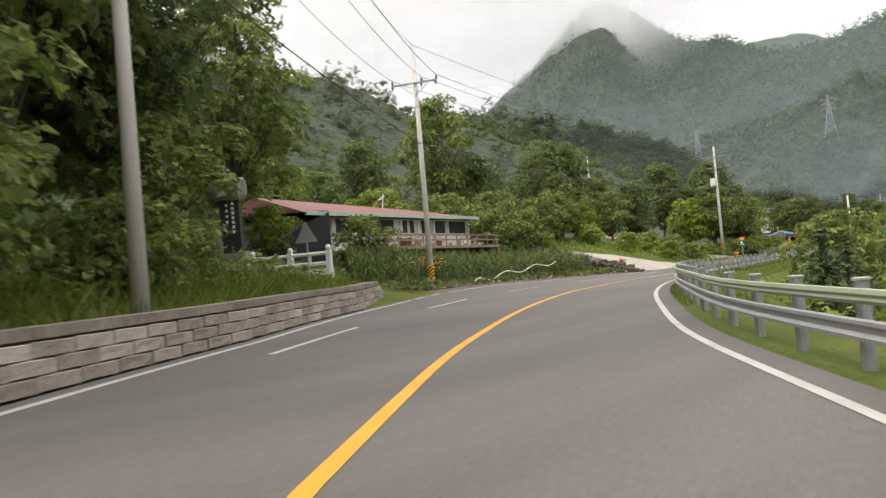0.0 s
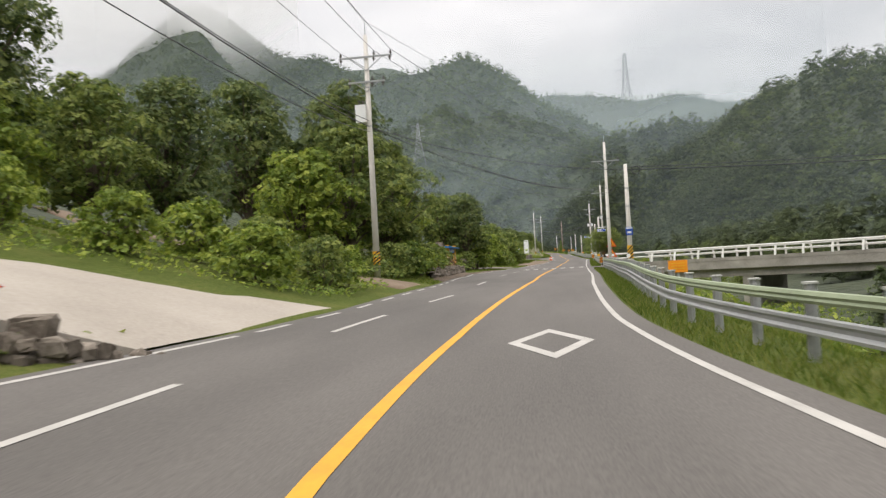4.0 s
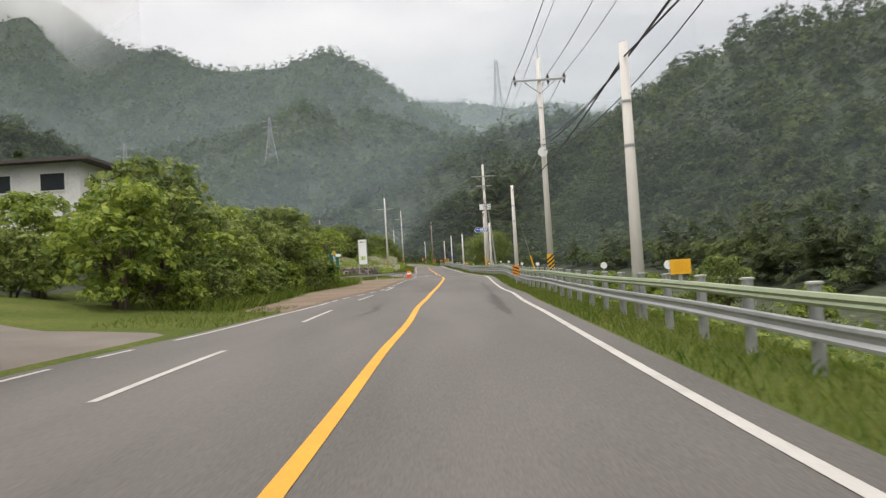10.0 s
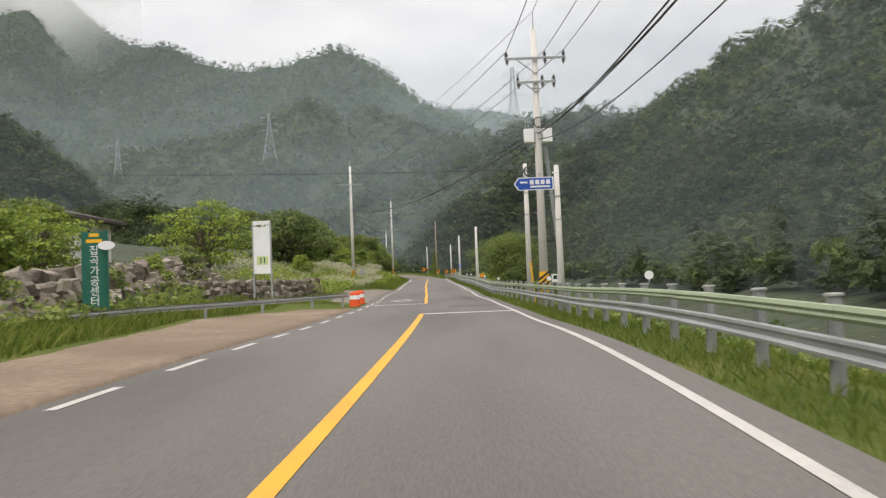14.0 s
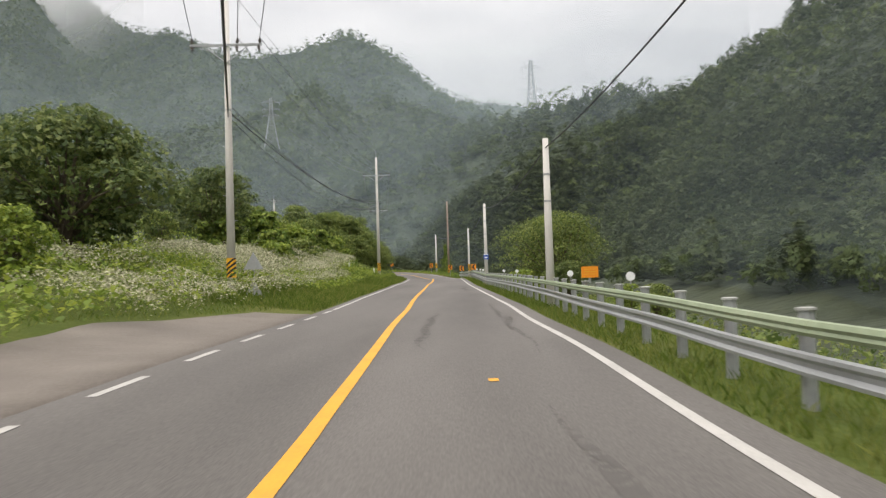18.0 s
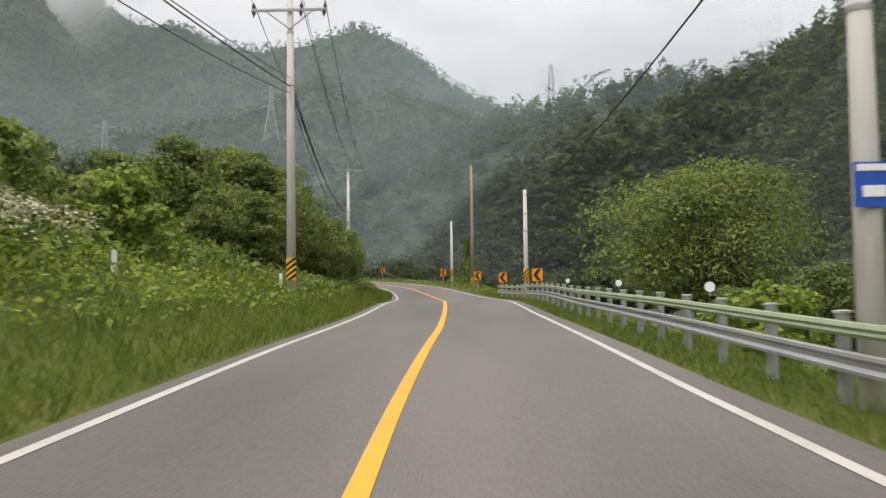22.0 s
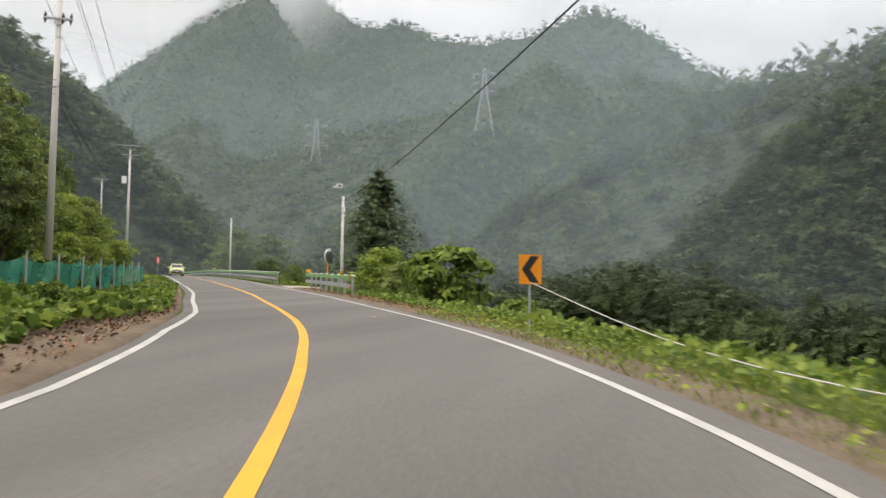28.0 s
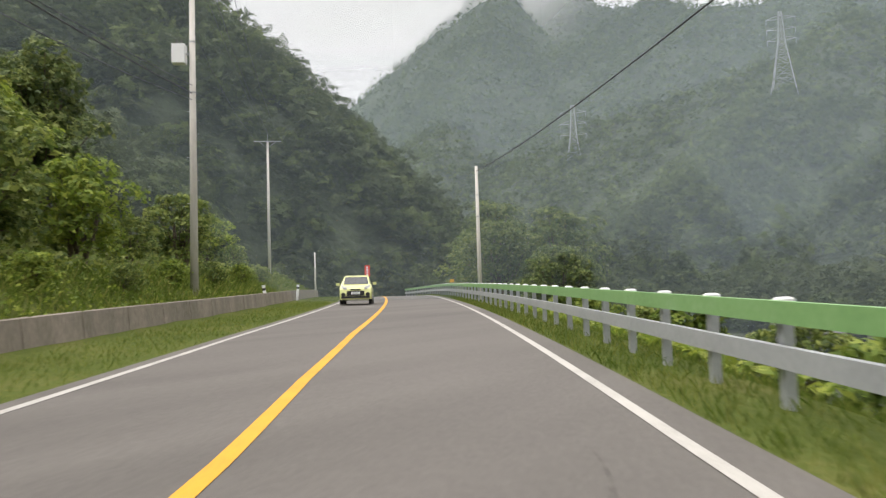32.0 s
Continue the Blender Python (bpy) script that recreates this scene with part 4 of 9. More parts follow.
def stripes(t, r, z0, z1):
    """A yellow sleeve with slanting black bands."""
    g = Geo().tube([(0, 0, z0), (0, 0, z1)], r + 0.006, 14, caps=False)
    sleeve = g.make("warning_sleeve", M["sign_yellow"], t, "yellow and black striped sleeve")
    n, hgt = 4, (z1 - z0)
    for k in range(n):
        v, f = [], []
        m = 14
        for i in range(m + 1):
            a = -math.pi + 2 * math.pi * i / m
            zc = z0 + hgt * (k + 0.25) / n + (abs(i - m / 2) / (m / 2) - 0.5) * -0.0 + math.sin(a) * 0.14
            lo, hi = max(z0, zc - hgt / n * 0.26), min(z1, zc + hgt / n * 0.26)
            if hi < lo:
                hi = lo = min(max(zc, z0), z1)
            x, y = (r + 0.010) * math.cos(a - math.pi / 2), (r + 0.010) * math.sin(a - math.pi / 2)
            v += [(x, y, lo), (x, y, hi)]
        f = [(2 * i, 2 * i + 2, 2 * i + 3, 2 * i + 1) for i in range(m)]
        Geo().add(v, f).make("black_band", M["sign_black"], sleeve)


def insulator(t, x, y, z, hang=False):
    g = Geo()
    d = -1 if hang else 1
    g.tube([(x, y, z), (x, y, z + d * 0.05), (x, y, z + d * 0.055), (x, y, z + d * 0.09), (x, y, z + d * 0.095), (x, y, z + d * 0.14), (x, y, z + d * 0.15), (x, y, z + d * 0.22)], [0.03, 0.03, 0.07, 0.07, 0.035, 0.06, 0.03, 0.025], 8)
    g.make("insulator", M["insulator"], t)


def utility_pole(key, s, d, h, label, arms=(), stripe=None, r=0.16, boxes=(), turn=0.0, wood=False, plate=None, steps=True, lean=0.0):
    t = thing("utility_pole", at(s, d, 0, turn) @ Matrix.Rotation(radians(lean), 4, "Y"), label, "utility pole", "poles along the road")
    up0 = rel(s, d)
    r1 = r * 0.62
    body = Geo().tube([(0, 0, -0.6), (0, 0, h * 0.5), (0, 0, h)], [r, (r + r1) / 2, r1], 14)
    body.make("shaft", M["wood_pole" if wood else "pole_concrete"], t, smooth=True)

    def rad(z):
        return r + (r1 - r) * z / h

    if stripe:
        stripes(t, rad(stripe[1]) + 0.012, stripe[0], stripe[1])
    for z in (h * 0.78, h * 0.62):
        Geo().tube([(0, 0, z), (0, 0, z + 0.05)], rad(z) + 0.012, 12).make("steel_band", M["steel"], t)
    for i, (z, half, names) in enumerate(arms):
        z = z - up0
        Geo().box((0, -rad(z) - 0.04, z), (half * 2, 0.08, 0.08)).make("crossarm", M["steel"], t, "galvanised crossarm")
        for q in (-1, 1):
            Geo().tube([(q * half * 0.62, -rad(z) - 0.05, z - 0.03), (0, -rad(z) - 0.02, z - half * 0.5)], 0.022, 5).make("brace", M["steel"], t)
        for x in (-half + 0.08, half * 0.32, half - 0.08):
            insulator(t, x, -rad(z) - 0.04, z + 0.04)
            insulator(t, x * 0.98, -rad(z) - 0.12, z - 0.04, True)
            if names:
                TOPS.setdefault(key + names, []).append(t.matrix_basis @ Vector((x, -rad(z) - 0.04, z + 0.27)))
    TOPS[key + "_low"] = [t.matrix_basis @ Vector((0, 0, z)) for z in ((h * 0.62, h * 0.645, h * 0.60) if arms else (h - 0.28,))]
    TOPS[key + "_top"] = [t.matrix_basis @ Vector((0, 0, h + 0.02))]
    if arms:
        Geo().tube([(0, 0, h - 0.1), (0, 0, h + 0.7)], 0.02, 6).make("ground_wire_spike", M["steel"], t)
        TOPS[key + "_top"] = [t.matrix_basis @ Vector((0, 0, h + 0.68))]
    for x, z, w, hh in boxes:
        z = z - up0
        b = Geo().box((x, -0.02, z), (w, w * 0.9, hh)).make("transformer", M["sign_white"], t, "white painted transformer can")
        g = Geo()
        for q in (-0.12, 0.12):
            g.tube([(x + q * w * 1.5, -0.02, z + hh / 2), (x + q * w * 1.5, -0.02, z + hh / 2 + 0.22)], [0.05, 0.02], 6)
        g.make("bushing", M["insulator"], b)
        Geo().box((x / 2, -0.02, z), (abs(x), 0.06, 0.06)).make("bracket", M["steel"], t)
    if steps and h > 7:
        for k in range(6):
            z = 2.6 + k * 0.9
            Geo().tube([(-rad(z) - 0.10 if k % 2 else rad(z) + 0.10, 0, z), (0, 0, z)], 0.012, 5).make("step_bolt", M["steel"], t)
    if plate:
        z = plate - up0
        Geo().box((0, -rad(z) - 0.02, z), (0.34, 0.02, 0.4)).make("number_plate", M["sign_blue"], t, "blue location plate")
        Geo().box((0, -rad(z) - 0.033, z + 0.15), (0.30, 0.006, 0.06)).make("plate_band", M["sign_white"], t)
        Geo().box((0, -rad(z) - 0.033, z - 0.06), (0.2, 0.006, 0.1)).make("plate_bar", M["sign_white"], t)
    return t


HV = "grey concrete utility pole with crossarm, striped sleeve"
PL = "slim plain grey concrete cable pole"
utility_pole("p0", 15.2, -6.9, 12.5, "grey concrete utility pole overgrown at its foot on a retaining wall", [(12.6, 1.3, "_hv")], r=0.17)
utility_pole("pA", 44.0, -9.7, 11.9, HV, [(11.2, 1.3, "_hv")], (0.35, 1.05))
utility_pole("p1", 99.6, -8.05, 11.6, HV + " and transformer", [(11.1, 1.3, "_hv"), (9.9, 0.9, "")], (0.6, 1.25), boxes=[(-0.36, 8.4, 0.5, 0.85)])
utility_pole("pB", 103.4, 3.95, 5.6, "short concrete pole with blue plate and striped sleeve", (), (0.9, 1.55), plate=2.15, r=0.14)
utility_pole("p2b", 130.9, 3.75, 6.3, PL, r=0.15)
utility_pole("p2", 141.6, 4.1, 11.4, HV + " at a bridge", [(9.6, 1.25, "_hv")], (0.75, 1.55), r=0.18)
utility_pole("p3b", 161.8, 3.5, 5.4, PL, r=0.13)
utility_pole("p3", 186.4, 4.3, 10.9, HV, [(9.55, 1.25, "_hv")], (0.9, 1.65))
utility_pole("p3c", 196.0, 3.3, 5.5, PL, r=0.13)
utility_pole("p4b", 223.6, 3.35, 4.6, PL, r=0.12)
utility_pole("p4", 228.8, 3.42, 10.4, HV + " and two transformers", [(9.2, 1.15, "_hv"), (8.3, 0.75, "")], (0.55, 1.3), boxes=[(-0.34, 6.3, 0.36, 0.5), (0.34, 6.3, 0.36, 0.5)], r=0.17)
utility_pole("p6", 238.5, 3.95, 6.6, PL + " with a cable loop", r=0.15)
utility_pole("p6b", 270.9, 3.35, 5.1, PL, r=0.14)
utility_pole("p5", 276.2, -7.35, 10.6, HV, [(9.5, 1.3, "_hv")], (0.55, 1.25))
utility_pole("p8", 307.9, 3.75, 5.8, "slim grey concrete pole with a blue location plate", plate=1.95, r=0.14)
utility_pole("p7", 329.8, -5.8, 11.4, HV, [(10.3, 1.3, "_hv")], (0.5, 1.25))
utility_pole("p9", 345.8, 3.3, 5.7, PL + " with striped sleeve", (), (0.9, 1.65), r=0.14)
utility_pole("p7b", 368.7, -6.4, 8.7, HV + " behind a thicket", [(9.3, 1.2, "_hv")], r=0.15)
utility_pole("p11", 380.8, 6.0, 11.5, "tall brown tarred wooden pole with striped sleeve", (), (0.5, 1.15), r=0.17, wood=True)
utility_pole("p10", 382.9, 4.65, 6.2, PL + " with yellow sleeve", (), (0.95, 1.75), r=0.15)
utility_pole("p13", 424.6, -9.1, 13.6, HV, [(13.5, 1.2, "_hv"), (11.6, 0.6, "")], r=0.17)
utility_pole("p12", 444.0, 6.55, 7.3, "slim concrete pole with cameras and a striped sleeve", (), (1.7, 2.2), r=0.13)
utility_pole("p14", 484.5, -8.9, 12.6, HV + " and transformer", [(13.9, 1.3, "_hv"), (12.9, 1.0, "")], boxes=[(-0.5, 10.2, 0.5, 0.75)])
utility_pole("p15", 500.0, 3.4, 7.6, PL, r=0.13)
utility_pole("p16", 536.0, -12.0, 13.0, "far grey utility pole with crossarm on a wooded slope", [(15.0, 1.3, "_hv")])
utility_pole("p17", 549.0, -7.5, 5.0, PL, r=0.11)
utility_pole("q1", 128.0, -36.0, 9.0, "distant grey pole among trees", r=0.13)

brace_pole = thing("brace_pole", at(229.2, 4.28), "grey steel stay pole leaning beside a utility pole", "pole")
Geo().tube([(0, 0, -0.3), (-0.55, 0, 6.2)], 0.075, 12).make("tube", M["steel"], brace_pole)
Geo().box((-0.5, -0.05, 5.6), (0.22, 0.14, 0.06)).make("clamp", M["steel"], brace_pole)
meter = thing("meter_box", at(228.8, 3.55, 1.0), "small white meter box on a pole", "box")
Geo().box((0.26, -0.14, 0.05), (0.24, 0.14, 0.3)).make("case", M["sign_white"], meter)
Geo().box((0.26, -0.215, 0.08), (0.14, 0.01, 0.14)).make("window", M["glass"], meter)
Geo().tube([(0.2, -0.16, -0.12), (0.2, -0.16, -0.3)], 0.05, 8).make("cable_gland", M["black"], meter)
for _s, _d, _tl in ((232.8, 3.5, -4), (196.4, 4.55, -14)):
    _m = thing("guy_marker", at(_s, _d) @ Matrix.Rotation(radians(_tl), 4, "Y"), "slim yellow guy wire cover", "guy marker", "yellow guy wire covers")
    Geo().tube([(0, 0, -0.2), (0, 0, 1.75)], 0.04, 8).make("sleeve", M["sign_yellow"], _m)
    Geo().tube([(0, 0, 1.75), (0, 0, 3.6)], 0.008, 5).make("wire", M["steel"], _m)

horn = thing("loudspeaker", Matrix.Translation(P(186.4, 4.3, 6.1)) @ Matrix.Rotation(heading(186.4) - math.pi / 2, 4, "Z"), "grey horn loudspeaker on a utility pole", "loudspeaker")
Geo().tube([(-0.1, -0.15, 0), (-0.1, -0.3, 0), (-0.1, -0.45, 0), (-0.1, -0.55, 0)], [0.05, 0.08, 0.16, 0.23], 14).make("horn", M["sign_white"], horn)
Geo().box((-0.05, -0.06, 0), (0.08, 0.2, 0.08)).make("bracket", M["steel"], horn)
cctv = thing("camera_box", Matrix.Translation(P(444.0, 6.55, 6.9)) @ Matrix.Rotation(heading(444) - math.pi / 2, 4, "Z"), "white camera housing on a pole", "camera")
Geo().box((-0.3, -0.1, 0), (0.38, 0.3, 0.26)).make("housing", M["sign_white"], cctv)
Geo().box((-0.3, -0.26, 0), (0.2, 0.02, 0.12)).make("window", M["glass"], cctv)
Geo().box((-0.62, -0.1, -0.08), (0.14, 0.12, 0.1)).make("lamp_head", M["sign_white"], cctv)
Geo().box((-0.3, -0.05, -0.02), (0.62, 0.06, 0.05)).make("bracket", M["steel"], cctv)
Geo().box((0.0, -0.14, -1.6), (0.24, 0.16, 0.36)).make("control_box", M["sign_white"], cctv)


# ---- cables ----
def cable(a, b, sag, r, label, group, n=14):
    a, b = Vector(a), Vector(b)
    pts = [a.lerp(b, i / n) - Vector((0, 0, sag * 4 * (i / n) * (1 - i / n))) for i in range(n + 1)]
    ob = Geo().tube(pts, r, 4).make("cable", M["cable"])
    return tagged(ob, label, "cable", group)


_hv = ["p0", "pA", "p1", "p2", "p3", "p4", "p5", "p7", "p7b", "p13", "p14", "p16"]
_off = [Vector((-8, -60, 2)) + q for q in TOPS["p0_hv"]]
for q, w in zip(TOPS["p0_hv"], _off):
    cable(w, q, 0.8, 0.014, "thin power line between poles", "power lines")
for a, b in zip(_hv, _hv[1:]):
    for q, w in zip(TOPS[a + "_hv"], TOPS[b + "_hv"]):
        cable(q, w, 0.9, 0.014, "thin power line between poles", "power lines")
    cable(TOPS[a + "_top"][0], TOPS[b + "_top"][0], 0.7, 0.011, "thin ground wire between pole tops", "power lines")
for a, b in (("pA", "p1"), ("p1", "p2"), ("p2", "p3"), ("p3", "p4"), ("p4", "p5"), ("p5", "p7"), ("p7", "p7b"), ("p7b", "p13"), ("p13", "p14")):
    for k, (q, w) in enumerate(zip(TOPS[a + "_low"], TOPS[b + "_low"])):
        cable(q, w, 1.0 + 0.25 * k, 0.024 if k == 0 else 0.016, "black telephone cable sagging between poles", "telephone cables")
cable(TOPS["pA_low"][0] + Vector((0, 0, 0)), P(-30, -9, 9), 0.8, 0.024, "black telephone cable sagging between poles", "telephone cables")
_lo = ["p2b", "p3b", "p3c", "p4", "p6", "p6b", "p8", "p9", "p10", "p12", "p15"]
for a, b in zip(_lo, _lo[1:]):
    cable(TOPS[a + "_low"][0], TOPS[b + "_low"][0], 0.55, 0.022, "black communication cable sagging between short poles", "telephone cables")
cable(TOPS["pB_low"][0], P(109, 42, 5.6), 0.4, 0.026, "black cable bundle crossing a river", "telephone cables")
cable(TOPS["pB_low"][0] + Vector((0, 0, 0.12)), P(109, 42, 5.9), 0.3, 0.018, "black cable bundle crossing a river", "telephone cables")
cable(TOPS["pB_low"][0], TOPS["p2b_low"][0], 0.3, 0.022, "black communication cable sagging between short poles", "telephone cables")
cable(TOPS["p1_low"][0], TOPS["pB_low"][0], 0.5, 0.018, "black cable crossing over the road", "telephone cables")
cable(TOPS["p6_low"][0], P(243, -70, 12), 1.2, 0.02, "black cable crossing over the road", "telephone cables")
cable(TOPS["p14_hv"][0] - Vector((0, 0, 0.9)), TOPS["p12_low"][0], 0.8, 0.018, "black cable crossing over the road", "telephone cables")
cable(TOPS["p14_hv"][1] - Vector((0, 0, 0.9)), TOPS["p12_low"][0], 0.6, 0.014, "black cable crossing over the road", "telephone cables")


def cable_loop(place, r, turns, label):
    v = []
    for i in range(turns * 16 + 1):
        a = 2 * math.pi * i / 16
        v.append(Vector(place) + Vector((math.cos(a) * r * (1 + 0.1 * math.sin(i)), 0.03 * math.sin(i * 0.7), math.sin(a) * r)))
    return tagged(Geo().tube(v, 0.02, 4).make("cable_coil", M["cable"]), label, "cable coil")


cable_loop(TOPS["p6_low"][0] + Vector((0.15, -0.1, -0.1)), 0.22, 3, "coil of black cable hung on a pole")
cable_loop(TOPS["p6_low"][0] + Vector((-0.5, -0.1, -0.05)), 0.14, 2, "coil of black cable hung on a pole")
cable_loop(TOPS["pB_low"][0] + Vector((0.5, 0, -0.05)), 0.2, 3, "coil of black cable hung beside a pole")
cable_loop(TOPS["p4_low"][0] + Vector((0.05, -0.2, 0.4)), 0.2, 2, "coil of black cable hung on a pole")


# ---- lattice towers on the mountains ----
def tower(x, y, top, h, base, label, turn=0.0, thick=1.0):
    t = thing("pylon", Matrix.Translation((x, y, top - h)) @ Matrix.Rotation(radians(turn), 4, "Z"), label, "pylon", "pylons on the mountains")
    w0, w1, w2 = base / 2, base * 0.16, base * 0.07
    waist = h * 0.6

    def wid(z):
        return w0 + (w1 - w0) * z / waist if z < waist else w1 + (w2 - w1) * (z - waist) / (h - waist)

    r = 0.16 * thick
    for q, w in ((1, 1), (1, -1), (-1, 1), (-1, -1)):
        Geo().tube([(q * wid(z), w * wid(z), z) for z in (-h * 0.15, 0, waist, h)], r, 4).make("leg", M["tower"], t)
    g = Geo()
    levels = [h * k for k in (0, 0.16, 0.3, 0.42, 0.52, 0.6, 0.68, 0.76, 0.84, 0.92, 1.0)]
    for a, b in zip(levels, levels[1:]):
        for q in range(4):
            c0 = [(1, 1), (1, -1), (-1, -1), (-1, 1)][q]
            c1 = [(1, 1), (1, -1), (-1, -1), (-1, 1)][(q + 1) % 4]
            g.tube([(c0[0] * wid(a), c0[1] * wid(a), a), (c1[0] * wid(b), c1[1] * wid(b), b)], r * 0.55, 3)
            g.tube([(c1[0] * wid(a), c1[1] * wid(a), a), (c0[0] * wid(b), c0[1] * wid(b), b)], r * 0.55, 3)
            g.tube([(c0[0] * wid(b), c0[1] * wid(b), b), (c1[0] * wid(b), c1[1] * wid(b), b)], r * 0.55, 3)
    g.make("lattice", M["tower"], t)
    for z in (h * 0.62, h * 0.76, h * 0.9):
        L_ = base * 0.62
        g = Geo()
        for q in (-1, 1):
            g.tube([(q * wid(z), 0, z), (q * L_, 0, z + h * 0.012)], r * 0.7, 4)
            g.tube([(q * wid(z), 0, z + h * 0.05), (q * L_, 0, z + h * 0.012)], r * 0.5, 4)
            g.tube([(q * L_, 0, z + h * 0.01), (q * L_, 0, z - h * 0.06)], r * 0.5, 4)
        g.make("arm", M["tower"], t)
    return t


tower(-138, 817, 134, 32, 9, "grey lattice power pylon on a wooded slope", 10, 1.1)
tower(-292, 947, 143, 50, 13, "grey lattice power pylon on a wooded slope", 20, 1.3)
tower(128, 1952, 442, 150, 32, "pale lattice power pylon on a distant ridge", 10, 4.0)


# ---- signs ----
def text_part(words, size, place, parent, material, name="lettering", thick=0.002, turn=None, align="CENTER"):
    cu = bpy.data.curves.new(name, "FONT")
    cu.body, cu.size, cu.align_x, cu.align_y, cu.extrude = words, size, align, "CENTER", thick
    tmp = bpy.data.objects.new(name, cu)
    me = bpy.data.meshes.new_from_object(tmp)
    bpy.data.objects.remove(tmp)
    me.materials.append(material)
    ob = new(name, me)
    ob.parent = parent
    ob.matrix_basis = Matrix.Translation(place) @ (turn or Matrix.Rotation(math.pi / 2, 4, "X"))
    return ob


def chevron(s, d, turn=0.0, size=0.52, z=1.25):
    t = thing("chevron_sign", at(s, d, 0, turn), "orange sign with a black chevron on a grey post", "road sign", "chevron signs in the bend")
    z = z - rel(s, d)
    w = size / 2
    h = size * 0.6
    Geo().tube([(0, 0.03, -0.4), (0, 0.03, z + h)], 0.03, 8).make("post", M["steel"], t)
    board = Geo().plate([(-w, z - h), (w, z - h), (w, z + h), (-w, z + h)], -0.012, 0.0).make("board", M["sign_orange"], t, "orange rectangular board")
    k = w * 0.80
    pts = [(k * 0.0, z + h * 0.9), (k * 0.95, z + h * 0.9), (-k * 0.05, z), (k * 0.95, z - h * 0.9), (k * 0.0, z - h * 0.9), (-k * 1.0, z)]
    g = Geo()
    g.add([(x, -0.016, q) for x, q in pts], [(0, 5, 2, 1), (5, 4, 3, 2)])
    g.make("chevron", M["sign_black"], board)
    return t


chevron(344.7, 3.75, 0)
chevron(356.2, 3.2, 4)
chevron(366.6, 3.1, 8)
chevron(382.0, 3.55, 12, 0.55)
chevron(401.6, 4.0, 8)


def hazard_board(s, d, z, label, size=1.0):
    t = thing("hazard_marker", Matrix.Translation(P(s, d, z)) @ Matrix.Rotation(heading(s) - math.pi / 2, 4, "Z"), label, "marker", "striped rail end markers")
    w, h = 0.2 * size, 0.3 * size
    board = Geo().plate([(-w, -h), (w, -h), (w, h), (-w, h)], -0.01, 0.01).make("board", M["sign_orange"], t)
    for k in range(4):
        g = Geo()
        z0 = h - (0.03 + k * 0.19) * size
        pts = [(-w, z0), (-w, z0 - 0.09 * size), (w, z0 - 0.26 * size), (w, z0 - 0.17 * size)]
        pts = [(x, max(-h, min(h, q))) for x, q in pts]
        g.add([(x, -0.013, q) for x, q in pts], [(0, 1, 2, 3)])
        g.make("black_band", M["sign_black"], board)
    Geo().tube([(0, 0.03, -0.9), (0, 0.03, h)], 0.035, 8).make("post", M["steel"], t)
    return t


hazard_board(61.3, 3.45, 0.85, "orange and black striped board on a guard rail end", 0.7)
hazard_board(142.5, 3.25, 0.55, "orange and black striped board on a guard rail end", 0.8)
hazard_board(188.8, 2.8, 0.68, "orange and black striped board on a guard rail", 0.8)


def triangle_sign(s, d, tops, label, front=True, size=0.8, turn=0.0):
    t = thing("warning_sign", at(s, d, 0, turn), label, "road sign", "triangular warning signs")
    up0 = rel(s, d)
    Geo().tube([(0, 0.04, -0.3), (0, 0.04, tops[0] - up0)], 0.03, 8).make("post", M["steel"], t)
    for n, z in enumerate(tops):
        z = z - up0
        w, h = size / 2, size * 0.87
        tri = [(-w, z - h), (w, z - h), (0, z)]
        b = Geo().plate(tri, -0.012, 0.012).make("panel", M["sign_red"] if front else M["steel"], t)
        if front:
            k = 0.78
            cz = z - h * 0.667
            inner = [(x * k, cz + (q - cz) * k) for x, q in tri]
            Geo().plate(inner, -0.018, -0.013).make("field", M["sign_orange"], b)
            g = Geo()
            if n == 0:
                g.plate([(-0.06, cz - 0.13), (-0.02, cz - 0.13), (0.04, cz + 0.06), (0.0, cz + 0.1), (-0.04, cz + 0.06)], -0.024, -0.019)
                g.plate([(0.05, cz - 0.13), (0.2, cz - 0.13), (0.12, cz - 0.07)], -0.024, -0.019)
            else:
                g.plate([(-0.03, cz - 0.13), (0.03, cz - 0.13), (0.03, cz + 0.14), (-0.03, cz + 0.14)], -0.024, -0.019)
                g.plate([(0.035, cz), (0.16, cz), (0.16, cz + 0.05), (0.035, cz + 0.05)], -0.024, -0.019)
            g.make("symbol", M["sign_black"], b)
    return t


triangle_sign(131.6, 3.93, (2.34, 1.5), "two red-edged orange triangular warning signs on one post")
triangle_sign(276.4, -6.6, (2.0, 1.0), "grey backs of two triangular signs on one post", False, 0.72)
triangle_sign(28.5, -8.7, (3.3,), "grey back of a triangular sign among grass", False, 0.8)


